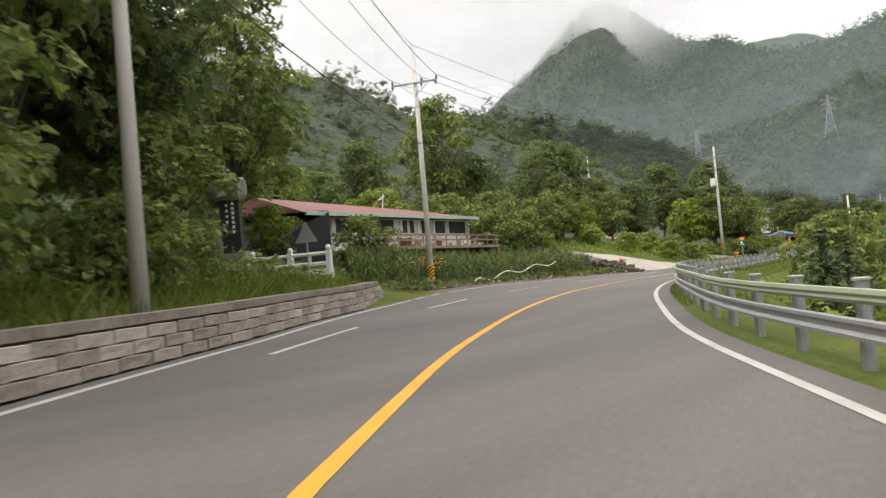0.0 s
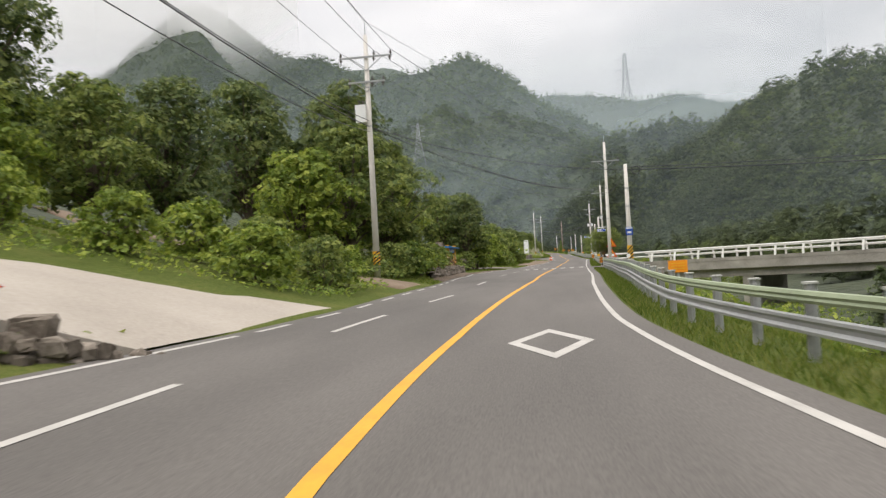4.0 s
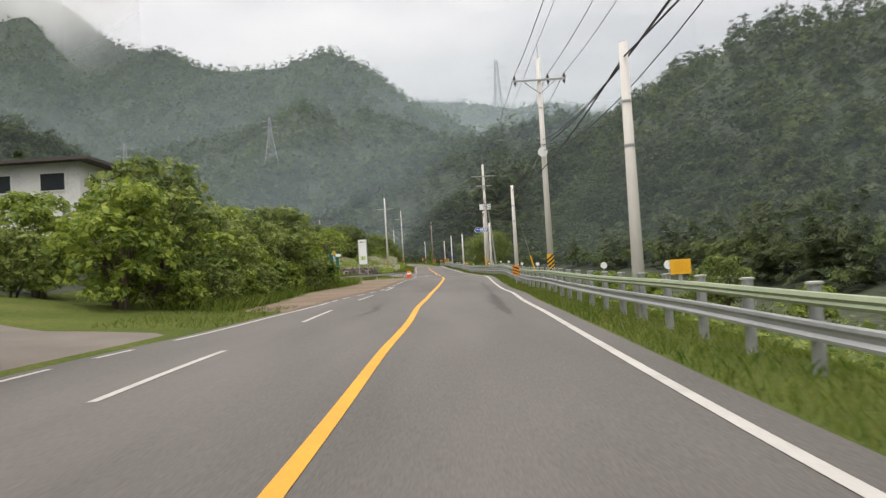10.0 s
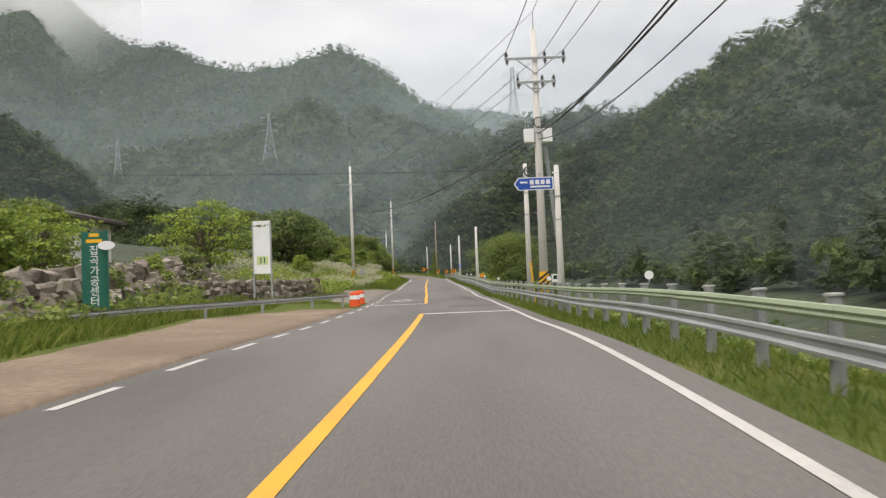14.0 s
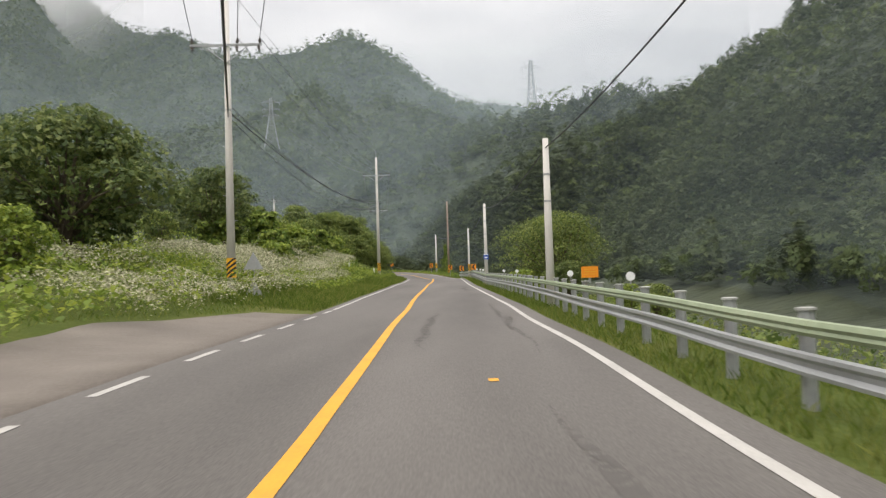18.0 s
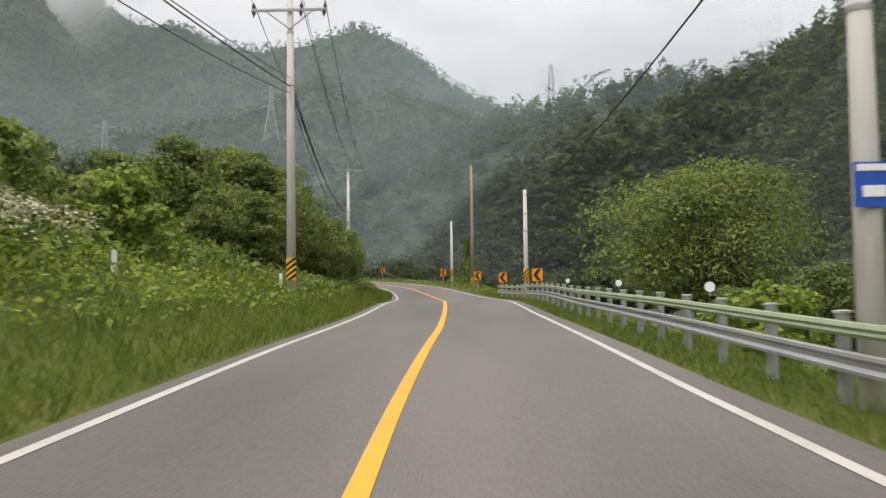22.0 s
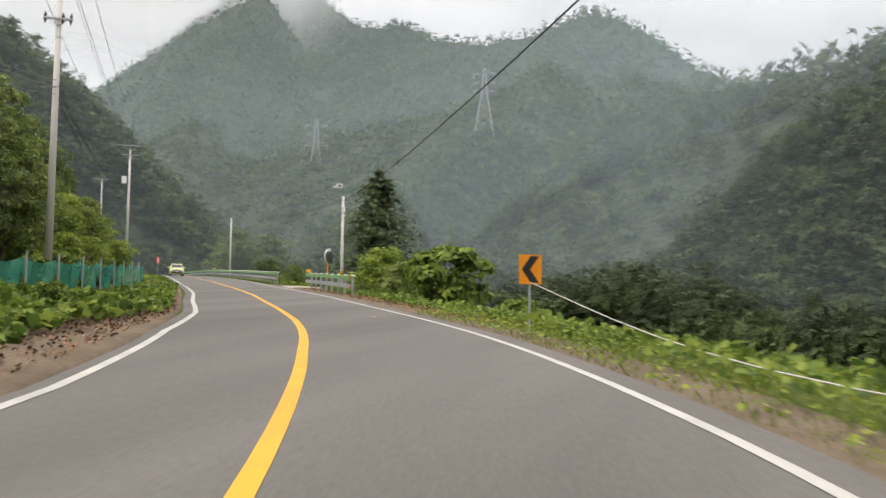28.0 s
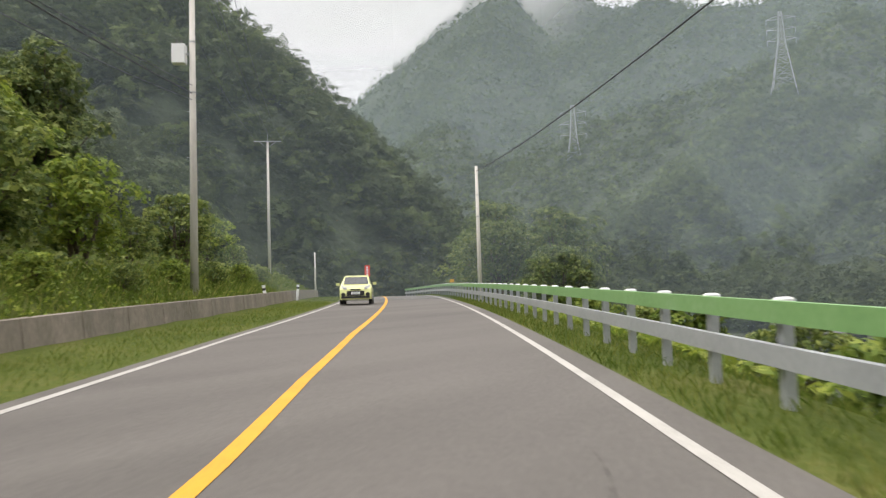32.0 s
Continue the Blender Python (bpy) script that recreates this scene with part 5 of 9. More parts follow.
def road_name_sign(s, d, z, side, label, pole_d, size=1.0):
    t = thing("name_sign", Matrix.Translation(P(s, d, z)) @ Matrix.Rotation(heading(s) - math.pi / 2, 4, "Z"), label, "road sign", "blue arrow signs")
    w, h = 0.40 * size, 0.13 * size
    tip = 0.09 * size
    out = [(-w, -h), (w - tip, -h), (w, 0), (w - tip, h), (-w, h)] if side > 0 else [(w, -h), (w, h), (-w + tip, h), (-w, 0), (-w + tip, -h)]
    edge = Geo().plate(out, -0.01, 0.01).make("panel", M["sign_white"], t, "white-edged panel")
    k = 0.94
    Geo().plate([(x * k, q * 0.86) for x, q in out], -0.016, -0.011).make("field", M["sign_blue"], edge)
    g = Geo()
    for x in (-0.29, -0.18, -0.07, 0.04):
        g.box((x * side * size, -0.019, 0.03 * size), (0.08 * size, 0.004, 0.09 * size))
    g.box((-0.13 * side * size, -0.019, -0.06 * size), (0.4 * size, 0.004, 0.035 * size))
    g.box((0.2 * side * size, -0.019, 0.03 * size), (0.15 * size, 0.004, 0.035 * size))
    g.make("lettering_bar", M["sign_white"], edge)
    Geo().tube([(-0.38 * side * size, 0, h + 0.12), (pole_d - d, 0, h + 0.14)], 0.025, 8).make("arm", M["sign_white"], t)
    for x in (-0.28, 0.2):
        Geo().box((x, 0, h + 0.06), (0.05, 0.02, 0.14)).make("hanger", M["steel"], t)
    return t


road_name_sign(141.4, 3.42, 3.28, 1, "blue arrow-shaped road sign hung from a white arm", 4.1)
road_name_sign(223.4, 2.6, 3.95, -1, "blue arrow-shaped road sign hung from a white arm", 3.35, 1.55)

route_sign = thing("route_sign", at(59.4, 4.17), "small green and orange route shield sign on a post", "road sign")
_z = 1.7 - rel(59.4, 4.17)
Geo().tube([(0, 0.03, -0.3), (0, 0.03, _z + 0.27)], 0.025, 8).make("post", M["steel"], route_sign)
Geo().plate([(-0.17, _z - 0.27), (0.17, _z - 0.27), (0.17, _z + 0.23), (0.11, _z + 0.27), (-0.11, _z + 0.27), (-0.17, _z + 0.23)], -0.012, 0.012).make("panel", M["sign_green"], route_sign)
Geo().plate([(-0.15, _z + 0.05), (0.15, _z + 0.05), (0.15, _z + 0.22), (-0.15, _z + 0.22)], -0.018, -0.013).make("shield", M["sign_orange"], route_sign)
_g = Geo()
_g.box((-0.03, -0.016, _z - 0.08), (0.11, 0.004, 0.1)).box((0, -0.016, _z - 0.2), (0.22, 0.004, 0.05))
_g.make("lettering_bar", M["sign_white"], route_sign)

green_sign = thing("notice_board", at(221.0, -10.2, 0), "tall dark green signboard with white vertical lettering", "signboard")
_z = rel(221.0, -10.2)
Geo().box((0, 0, 1.75 - _z), (0.62, 0.1, 2.15)).make("panel", M["sign_green"], green_sign)
for _q in (-0.34, 0.34):
    Geo().box((_q, 0, 1.3 - _z), (0.06, 0.07, 3.1)).make("post", M["sign_green"], green_sign)
for _k, _c in enumerate("잡곡가공센터"):
    text_part(_c, 0.30, (0, -0.056, 2.28 - _z - _k * 0.29), green_sign, M["sign_white"])
_g = Geo()
for _q, _w in ((2.73, 0.28), (2.56, 0.46)):
    _g.box((0, -0.054, _q - _z), (_w, 0.006, 0.1))
_g.make("lettering_bar", M["sign_yellow"], green_sign)
_ov = [(0.36 + 0.24 * math.cos(a), 2.42 - _z + 0.13 * math.sin(a)) for a in [k * math.pi / 8 for k in range(16)]]
Geo().plate(_ov, -0.1, -0.07).make("oval_plate", M["sign_white"], green_sign, "white oval plate")

white_sign = thing("banner_sign", at(239.7, -9.0, 0, -6), "tall white signboard with a pine drawing on two posts", "signboard")
_z = rel(239.7, -9.0)
Geo().box((0, 0, 2.95 - _z), (0.86, 0.12, 2.6)).make("panel", M["sign_white"], white_sign)
for _q in (-0.44, 0.44):
    Geo().box((_q, 0, 2.0 - _z), (0.06, 0.14, 4.4)).make("post", M["rail_grey"], white_sign)
_g = Geo()
for _k in range(7):
    _a = -0.3 + 0.1 * _k
    _g.plate([(_a - 0.09, 3.98 - _z + 0.03 * math.sin(_k * 2)), (_a + 0.09, 3.98 - _z - 0.02 * _k % 0.05), (_a, 4.09 - _z)], -0.066, -0.062)
_g.make("tree_drawing", M["leaf_dark"], white_sign, "dark drawing of a pine crown")
Geo().box((0.02, -0.064, 2.3 - _z), (0.56, 0.006, 0.42)).make("pale_patch", mat("pale_green_print", (0.55, 0.62, 0.30), 0.5), white_sign)
_g = Geo()
for _q in (-0.06, 0.12):
    _g.box((_q, -0.07, 2.3 - _z), (0.06, 0.004, 0.3))
_g.make("lettering_bar", M["sign_green"], white_sign)

mirror = thing("traffic_mirror", at(441.6, 5.3, 0, 48), "round convex traffic mirror on an orange post", "traffic mirror")
_z = 2.05 - rel(441.6, 5.3)
Geo().tube([(0, 0.1, -0.3), (0, 0.1, _z)], 0.045, 10).make("post", M["sign_orange"], mirror)
_v, _fl, _n = [(0, -0.1, _z)], [], 20
for _r, _y in ((0.2, -0.09), (0.4, -0.06), (0.48, -0.02)):
    _v += [(_r * math.cos(2 * math.pi * k / _n), _y, _z + _r * math.sin(2 * math.pi * k / _n)) for k in range(_n)]
_fl = [(0, 1 + (k + 1) % _n, 1 + k) for k in range(_n)] + [(1 + j * _n + k, 1 + j * _n + (k + 1) % _n, 1 + (j + 1) * _n + (k + 1) % _n, 1 + (j + 1) * _n + k) for j in (0, 1) for k in range(_n)]
Geo().add(_v, _fl).make("glass", mat("mirror_face", (0.5, 0.51, 0.51), 0.3, metal=1.0, scale=2), mirror, "convex mirror face", smooth=True)
Geo().tube([(0, 0.03, _z), (0, -0.015, _z)], 0.5, 20).make("rim", M["sign_white"], mirror)

red_sign = thing("danger_board", at(540, -2.6), "small red board beside the road", "sign")
Geo().box((0, 0, 2.6), (0.5, 0.03, 1.1)).make("panel", M["sign_red"], red_sign)
Geo().tube([(0, 0.03, -0.3), (0, 0.03, 2.8)], 0.03, 6).make("post", M["steel"], red_sign)
_g = Geo()
for _k in range(4):
    _g.box((0, -0.018, 2.95 - _k * 0.24), (0.2, 0.004, 0.14))
_g.make("lettering_bar", M["sign_white"], red_sign)


def barrel(s, d, label):
    t = thing("traffic_barrel", at(s, d, 0), label, "traffic barrel", "traffic barrels at a rail end")
    Geo().tube([(0, 0, 0), (0, 0, 0.06), (0, 0, 0.07), (0, 0, 0.3), (0, 0, 0.31)], [0.27, 0.27, 0.24, 0.23, 0.235], 18).make("drum", M["sign_orange_red"], t, smooth=False)
    Geo().tube([(0, 0, 0.311), (0, 0, 0.49)], [0.238, 0.228], 18).make("white_band", M["sign_white"], t)
    Geo().tube([(0, 0, 0.491), (0, 0, 0.6), (0, 0, 0.62)], [0.232, 0.222, 0.2], 18).make("upper_drum", M["sign_orange_red"], t)
    Geo().tube([(0, 0, 0.62), (0, 0, 0.66)], 0.1, 12).make("lid", M["sign_orange_red"], t)
    return t


M["sign_orange_red"] = mat("orange_red_plastic", (0.78, 0.10, 0.02), 0.45, (0.62, 0.07, 0.015), (0.85, 0.16, 0.04), 2)
barrel(235.5, -4.2, "orange-red traffic barrel with a white band beside a rail end")
barrel(239.0, -4.25, "orange-red traffic barrel with a white band beside a rail end")

# low guard rail by the dirt lot
lot_rail = tagged(new("guard_rail"), "low galvanised guard rail at the back of a dirt lay-by", "guard rail")


def lot_line(s):
    return tab(s, 218, -10.0, 223, -9.4, 230, -6.9, 236, -4.45)


for _a in range(3):
    beam(218.5 + _a * 5.8, 218.5 + (_a + 1) * 5.8 - 0.05, 0.5, W_BEAM, M["steel"], lot_rail, "beam", 0, lot_line)
for _s in (219, 222.5, 226, 229.5, 233, 235.5):
    _p = Geo().tube([(0, 0, -0.4), (0, 0, 0.55)], 0.06, 8).make("post", M["steel"], lot_rail)
    _p.location = P(_s, lot_line(_s) - 0.09, 0)

# ---- bridge over the stream ----
bridge = thing("bridge", Matrix.Translation(P(137.2, 5.2, 0)) @ Matrix.Rotation(heading(137) - math.pi / 2 - radians(36), 4, "Z"), "small concrete bridge with white pipe railings over a stream", "bridge")
Geo().box((17, 0, -0.35), (34, 6.4, 0.62)).make("deck", M["old_concrete"], bridge)
Geo().box((17, -2.6, -0.95), (34, 0.5, 0.6)).make("girder", M["old_concrete"], bridge)
Geo().box((17, 2.6, -0.95), (34, 0.5, 0.6)).make("girder", M["old_concrete"], bridge)
for _x in (1.0, 12.5, 24):
    Geo().box((_x, 0, -2.6), (0.9, 5.6, 3.4)).make("pier", M["old_concrete"], bridge)
for _y in (-3.05, 3.05):
    Geo().box((17.2, _y, 0.09), (33.6, 0.34, 0.26)).make("kerb", M["old_concrete"], bridge)
    for _z, _r in ((0.98, 0.07), (0.62, 0.055)):
        Geo().tube([(0.1, _y, _z - 0.0), (34, _y, _z)], _r, 10).make("rail_pipe", M["white_plaster"], bridge, "white steel rail pipe")
    for _k in range(17):
        _x = 0.5 + _k * 2.05
        _g = Geo()
        _pts = [(0.16, 0.18), (0.13, 0.45), (0.05, 0.75), (-0.1, 1.02)]
        for (_a, _b), (_c, _d) in zip(_pts, _pts[1:]):
            _m = Vector((_x, _y + (_a + _c) / 2 * (1 if _y < 0 else -1) * -1, (_b + _d) / 2))
            _ln = math.hypot(_c - _a, _d - _b)
            _g.box(_m, (0.16, 0.07, _ln + 0.02), m=Matrix.Rotation(math.atan2((_c - _a) * (1 if _y < 0 else -1) * -1, _d - _b) * -1, 3, "X"))
        _g.make("railing_post", M["white_plaster"], bridge)
end_block = thing("bridge_end_block", at(143.0, 4.25, 0, -20), "grey slanted concrete end block of a bridge railing", "end block")
Geo().plate([(-0.55, -0.3), (0.55, -0.3), (0.55, 1.25), (0.2, 1.25), (-0.55, 0.25)], -0.18, 0.18).make("block", M["old_concrete"], end_block)
Geo().plate([(-0.25, 0.62), (0.04, 1.0), (0.18, 1.0), (-0.08, 0.62)], -0.2, -0.185).make("dark_plate", M["sign_black"], end_block)

rope = Geo().tube([P(401.6 - 19.6 * k / 12, 4.0 - 0.45 * k / 12, 0.98 - 0.75 * math.sin(math.pi * k / 12)) for k in range(13)], 0.009, 5).make("rope", M["pole_concrete"])
tagged(rope, "slack pale rope between two chevron posts", "rope")


# ---- stone and block walls ----
def stone_mesh(seed, w, d, h, rough=0.16):
    """One rough block, 26 faces or so."""
    rnd = random.Random(seed)
    bm = bmesh.new()
    bmesh.ops.create_cube(bm, size=1.0)
    bmesh.ops.bevel(bm, geom=bm.edges[:] + bm.verts[:], offset=0.16, segments=1, affect="EDGES")
    for v in bm.verts:
        k = 1 + rnd.uniform(-rough, rough)
        v.co = Vector((v.co.x * w * k, v.co.y * d * (1 + rnd.uniform(-rough, rough)), v.co.z * h * (1 + rnd.uniform(-rough, rough))))
    me = bpy.data.meshes.new("stone")
    bm.to_mesh(me)
    bm.free()
    me.materials.append(M["stone"])
    return me


M["block"] = mat("split_block", (0.30, 0.255, 0.215), 0.9, (0.19, 0.155, 0.125), (0.42, 0.36, 0.31), 1.4, 16, bump=0.7, bump_scale=0.03, obj_rand=0.35)
M["mossy"] = mat("mossy_concrete", (0.195, 0.168, 0.135), 0.95, (0.085, 0.078, 0.052), (0.315, 0.27, 0.225), 1.2, 12, bump=0.6, bump_scale=0.03, streak=(1, 1, 0.5))

retaining_wall = tagged(new("retaining_wall"), "retaining wall of rough split blocks with a concrete cap", "wall", kind="structure")


def wall_d(s):
    return left_line(s) - 0.42 - tab(s, 0, 0, 26, 0, 33, 1.0)


_core = Geo()
_v = []
_ss = [(-40 + 1.5 * k) for k in range(50)]
_ss = [q for q in _ss if q <= 33.2]
for _s in _ss:
    _b = bank(_s, wall_d(_s))
    for _dd, _z in ((0.02, -0.3), (-0.10, 0.6), (-0.55, 0.6), (-0.55, -0.3)):
        _v.append(P(_s, wall_d(_s) + _dd, _b + _z))
_core.add(_v, [(4 * i + k, 4 * i + (k + 1) % 4, 4 * i + 4 + (k + 1) % 4, 4 * i + 4 + k) for i in range(len(_ss) - 1) for k in range(4)] + [(0, 1, 2, 3), tuple(reversed(range(len(_v) - 4, len(_v))))])
_core.make("wall_core", M["mossy"], retaining_wall)
_cap = Geo()
_v = []
for _s in _ss:
    _b = bank(_s, wall_d(_s))
    for _dd, _z in ((-0.02, 0.603), (-0.02, 0.74), (-0.62, 0.74), (-0.62, 0.603)):
        _v.append(P(_s, wall_d(_s) + _dd, _b + _z))
_cap.add(_v, [(4 * i + k, 4 * i + (k + 1) % 4, 4 * i + 4 + (k + 1) % 4, 4 * i + 4 + k) for i in range(len(_ss) - 1) for k in range(4)] + [(0, 1, 2, 3), tuple(reversed(range(len(_v) - 4, len(_v))))])
_cap.make("wall_cap", M["mossy"], retaining_wall, "weathered concrete cap")


def split_block(seed, w, dep, h):
    """A concrete block with narrow chamfers and an uneven split face."""
    rnd = random.Random(seed)
    nx, v = 5, []
    for z in (0, 0.06, 0.5, 0.94, 1):
        for k in range(nx + 1):
            x = (-0.5 + k / nx) * w
            rim = z in (0, 1) or k in (0, nx)
            v.append((x, -dep / 2 + (0.02 if rim else rnd.uniform(-0.012, 0.008)), (z - 0.5) * h))
    f = [(r * (nx + 1) + k, r * (nx + 1) + k + 1, (r + 1) * (nx + 1) + k + 1, (r + 1) * (nx + 1) + k) for r in range(4) for k in range(nx)]
    b = len(v)
    v += [(-w / 2, dep / 2, -h / 2), (w / 2, dep / 2, -h / 2), (w / 2, dep / 2, h / 2), (-w / 2, dep / 2, h / 2)]
    top = 4 * (nx + 1)
    f += [(b, b + 3, b + 2, b + 1), (nx, b + 1, b + 2, top + nx), (0, top, b + 3, b), tuple(range(top, top + nx + 1)) + (b + 2, b + 3), tuple(range(nx, -1, -1)) + (b, b + 1)]
    me = bpy.data.meshes.new("block")
    me.from_pydata(v, [], f)
    me.materials.append(M["block"])
    return me


_blocks = [split_block(70 + _k, 0.985, 0.14, 0.178) for _k in range(6)]
_rnd = random.Random(5)
for _r in range(3):
    _s = 2.0 + (_r % 2) * 0.5
    while _s < 33.0:
        _z = 0.10 + _r * 0.19
        _dd = 0.05 - 0.12 * (_z + 0.3) / 0.9
        _b = new("block", _rnd.choice(_blocks))
        _b.parent = retaining_wall
        _b.matrix_basis = Matrix.Translation(P(_s, wall_d(_s) + _dd, bank(_s, wall_d(_s)) + _z)) @ Matrix.Rotation(heading(_s) + (0.2 if _s > 26 else 0), 4, "Z")
        _s += 1.0


def stone_row(name, spots, sizes, label, category, parent=None, seed=1):
    """Field stones laid at spots (s, d, up)."""
    t = parent or tagged(new(name), label, category)
    rnd = random.Random(seed)
    kinds = [stone_mesh(seed * 10 + k, 1.0, 0.8, 0.7, 0.3) for k in range(5)]
    for s, d, up in spots:
        k = rnd.uniform(*sizes)
        ob = new("stone", rnd.choice(kinds))
        ob.parent = t
        ob.matrix_basis = Matrix.Translation(P(s, d, side_height(s, d) + up)) @ Euler((rnd.uniform(-0.3, 0.3), rnd.uniform(-0.3, 0.3), rnd.uniform(0, 6.3))).to_matrix().to_4x4() @ Matrix.Diagonal((k, k, k, 1))
    return t


_rnd = random.Random(9)
stone_row("stone_edging", [(s + _rnd.uniform(-0.2, 0.2), left_line(s) - 0.75 - _rnd.random() * 0.5, 0.02) for s in np.arange(40, 70, 0.42)], (0.14, 0.36), "row of field stones edging a vegetable field", "stone edging", seed=2)
_spots = []
for _k in range(44):
    _u = _k / 43
    _s, _d = 70.2 + (61.6 - 70.2) * _u, -5.0 + (-11.3 + 5.0) * _u
    _top = 0.25 + 2.5 * _u
    for _r in range(max(1, int(_top / 0.2))):
        _spots.append((_s + _rnd.uniform(-0.12, 0.12), _d + 0.10 * _r * -1 + 0.15 + _rnd.uniform(-0.06, 0.06), _top - 0.16 - 0.2 * _r))
stone_row("stone_bank", [(s, d, up - side_height(s, d)) for s, d, up in _spots], (0.2, 0.36), "bank of dark field stones beside a driveway", "stone bank", seed=3)
for _k in range(11):
    _u = 0.12 + 0.075 * _k
    _p = thing("garden_stone", Matrix.Translation(P(70.2 - 8.6 * _u, -5.25 - 6.3 * _u, 0.25 + 2.5 * _u)), "dark rounded planter stone edging a driveway", "planter", "planters along the driveway")
    _o = new("stone", stone_mesh(300 + _k, 0.62, 0.5, 0.34 + 0.1 * (_k % 3), 0.25))
    _o.parent = _p
    _o.location = (0, 0, 0.12)
    if _k == 1:
        _pp = np.random.default_rng(5).normal(size=(90, 3)) * np.array([0.16, 0.16, 0.1]) + np.array([0, 0, 0.42])
        _vv = np.concatenate([[q + (-0.05, 0, 0), q + (0, 0.04, 0.03), q + (0.05, 0, 0.01), q + (0, -0.04, 0.05)] for q in _pp])
        fast_mesh("flowers", _vv, np.arange(len(_vv)).reshape(-1, 4), M["sign_red"], _p)["label"] = "bright red flowers"
stone_row("stone_wall", [(s + _rnd.uniform(-0.15, 0.15), left_line(s) - 1.3 + 0.12 * _rnd.random() - 0.1 * r, 0.06 + 0.17 * r) for r in range(3) for s in np.arange(108, 134, 0.36)], (0.26, 0.44), "low dry stone wall before a bus shelter", "stone wall", seed=4)
stone_row("stone_bank", [(s + _rnd.uniform(-0.4, 0.4), tab(s, 204, -9.6, 212, -10.2, 222, -11.4, 236, -12.4, 244, -12.6) - 0.3 * r - 0.3 * _rnd.random(), 0.05 + 0.3 * r) for r in range(4) for s in np.arange(205, 246, 1.1)], (0.5, 0.95), "bank of grey boulders below a house", "stone bank", seed=5)
stone_row("stone_wall", [(s + _rnd.uniform(-0.12, 0.12), -10.7 + 0.13 * (s - 236) - 0.1 * r + _rnd.uniform(-0.05, 0.05), 0.1 + 0.3 * r - side_height(s, -10.7 + 0.13 * (s - 236)) + 0.1) for r in range(4) for s in np.arange(236, 256, 0.5)], (0.36, 0.62), "rough dry stone wall below a flowery bank", "stone wall", seed=8)
stone_row("loose_rock", [(427.6, -4.3, 0.12), (433.6, -5.3, 0.15), (431.6, -6.3, 0.2), (430.2, -6.9, 0.2), (424.6, -6.2, 0.1)], (0.3, 0.6), "pale loose rocks lying on dark soil", "rock", seed=21)
stone_row("boulder", [(205.5, -9.6, 0.3), (207.2, -10.4, 0.3)], (1.2, 1.6), "large grey boulder in a bank", "boulder", seed=6)
stone_row("stone_edging", [(s, left_line(s) - 1.1 - 0.5 * _rnd.random(), -0.04) for s in np.arange(377, 385, 1.3)], (0.15, 0.35), "pale flat stones at the road's edge", "stone edging", seed=7)
stone_row("stone_edging", [(s, -6.6 - 0.3 * (s - 427), 0.05) for s in np.arange(427.5, 434, 0.8)], (0.3, 0.6), "low stones beside a farm entrance", "stone edging", seed=11)

low_wall = tagged(new("low_wall"), "low stained concrete retaining wall under a grassy bank", "wall", kind="structure")
_s = 454.0
while _s < 540:
    _g = Geo()
    _v = []
    for _q in (_s, _s + 2.95):
        _h = tab(_q, 454, 0.4, 460, 0.64, 470, 0.7, 500, 0.74, 700, 0.74)
        for _dd, _z in ((0.02, -0.4), (-0.1, _h), (-0.45, _h), (-0.45, -0.4)):
            _v.append(P(_q, left_line(_q) - 2.9 + _dd, _z))
    _g.add(_v, [(k, (k + 1) % 4, 4 + (k + 1) % 4, 4 + k) for k in range(4)] + [(0, 1, 2, 3), (7, 6, 5, 4)])
    _g.make("wall_panel", M["mossy"], low_wall)
    _s += 3.0

# ---- white balustrade and monument by the first drive ----
balustrade = thing("balustrade", Matrix.Translation(P(34.0, -10.3, rel(34, -10.3) - 0.1)) @ Matrix.Rotation(heading(34) - math.pi / 2, 4, "Z"), "white painted concrete balustrade with ball-topped posts", "balustrade")
_top = 2.4 - rel(34, -10.3) + 0.1
Geo().box((-3.4, 0, _top - 1.05), (7.0, 0.36, 0.9)).make("plinth", M["white_plaster"], balustrade, "grey-white plinth")
for _k in range(5):
    _x = -_k * 1.7
    _p = Geo().box((_x, 0, _top - 0.35), (0.2, 0.2, 1.0)).make("post", M["white_plaster"], balustrade)
    Geo().tube([(_x, 0, _top + 0.15), (_x, 0, _top + 0.19), (_x, 0, _top + 0.26), (_x, 0, _top + 0.33), (_x, 0, _top + 0.36)], [0.06, 0.11, 0.12, 0.08, 0.02], 10).make("finial", M["white_plaster"], _p)
    if _k < 4:
        for _z in (_top + 0.02, _top - 0.38):
            Geo().tube([(_x - 0.101, 0, _z), (_x - 1.599, 0, _z)], 0.075, 8).make("rail", M["white_plaster"], balustrade)
        Geo().box((_x - 0.85, 0, _top - 0.2), (0.1, 0.1, 0.27)).make("baluster", M["white_plaster"], balustrade)

monument = thing("stone_monument", Matrix.Translation(P(30.0, -12.2, 2.7)) @ Matrix.Rotation(heading(30) - math.pi / 2 + radians(12), 4, "Z"), "dark upright stone tablet with a pale rough capstone", "monument")
Geo().box((0, 0, 0.75), (0.7, 0.4, 2.3)).make("tablet", mat("polished_dark_stone", (0.03, 0.032, 0.035), 0.3, scale=3), monument)
_st = stone_mesh(91, 1.25, 0.8, 0.75, 0.2)
_st.materials.clear()
_st.materials.append(M["old_concrete"])
_o = new("capstone", _st)
_o.parent = monument
_o.location = (0, 0, 2.2)
_g = Geo()
for _k in range(7):
    _g.box((0.12, -0.204, 1.65 - _k * 0.17), (0.1, 0.006, 0.11))
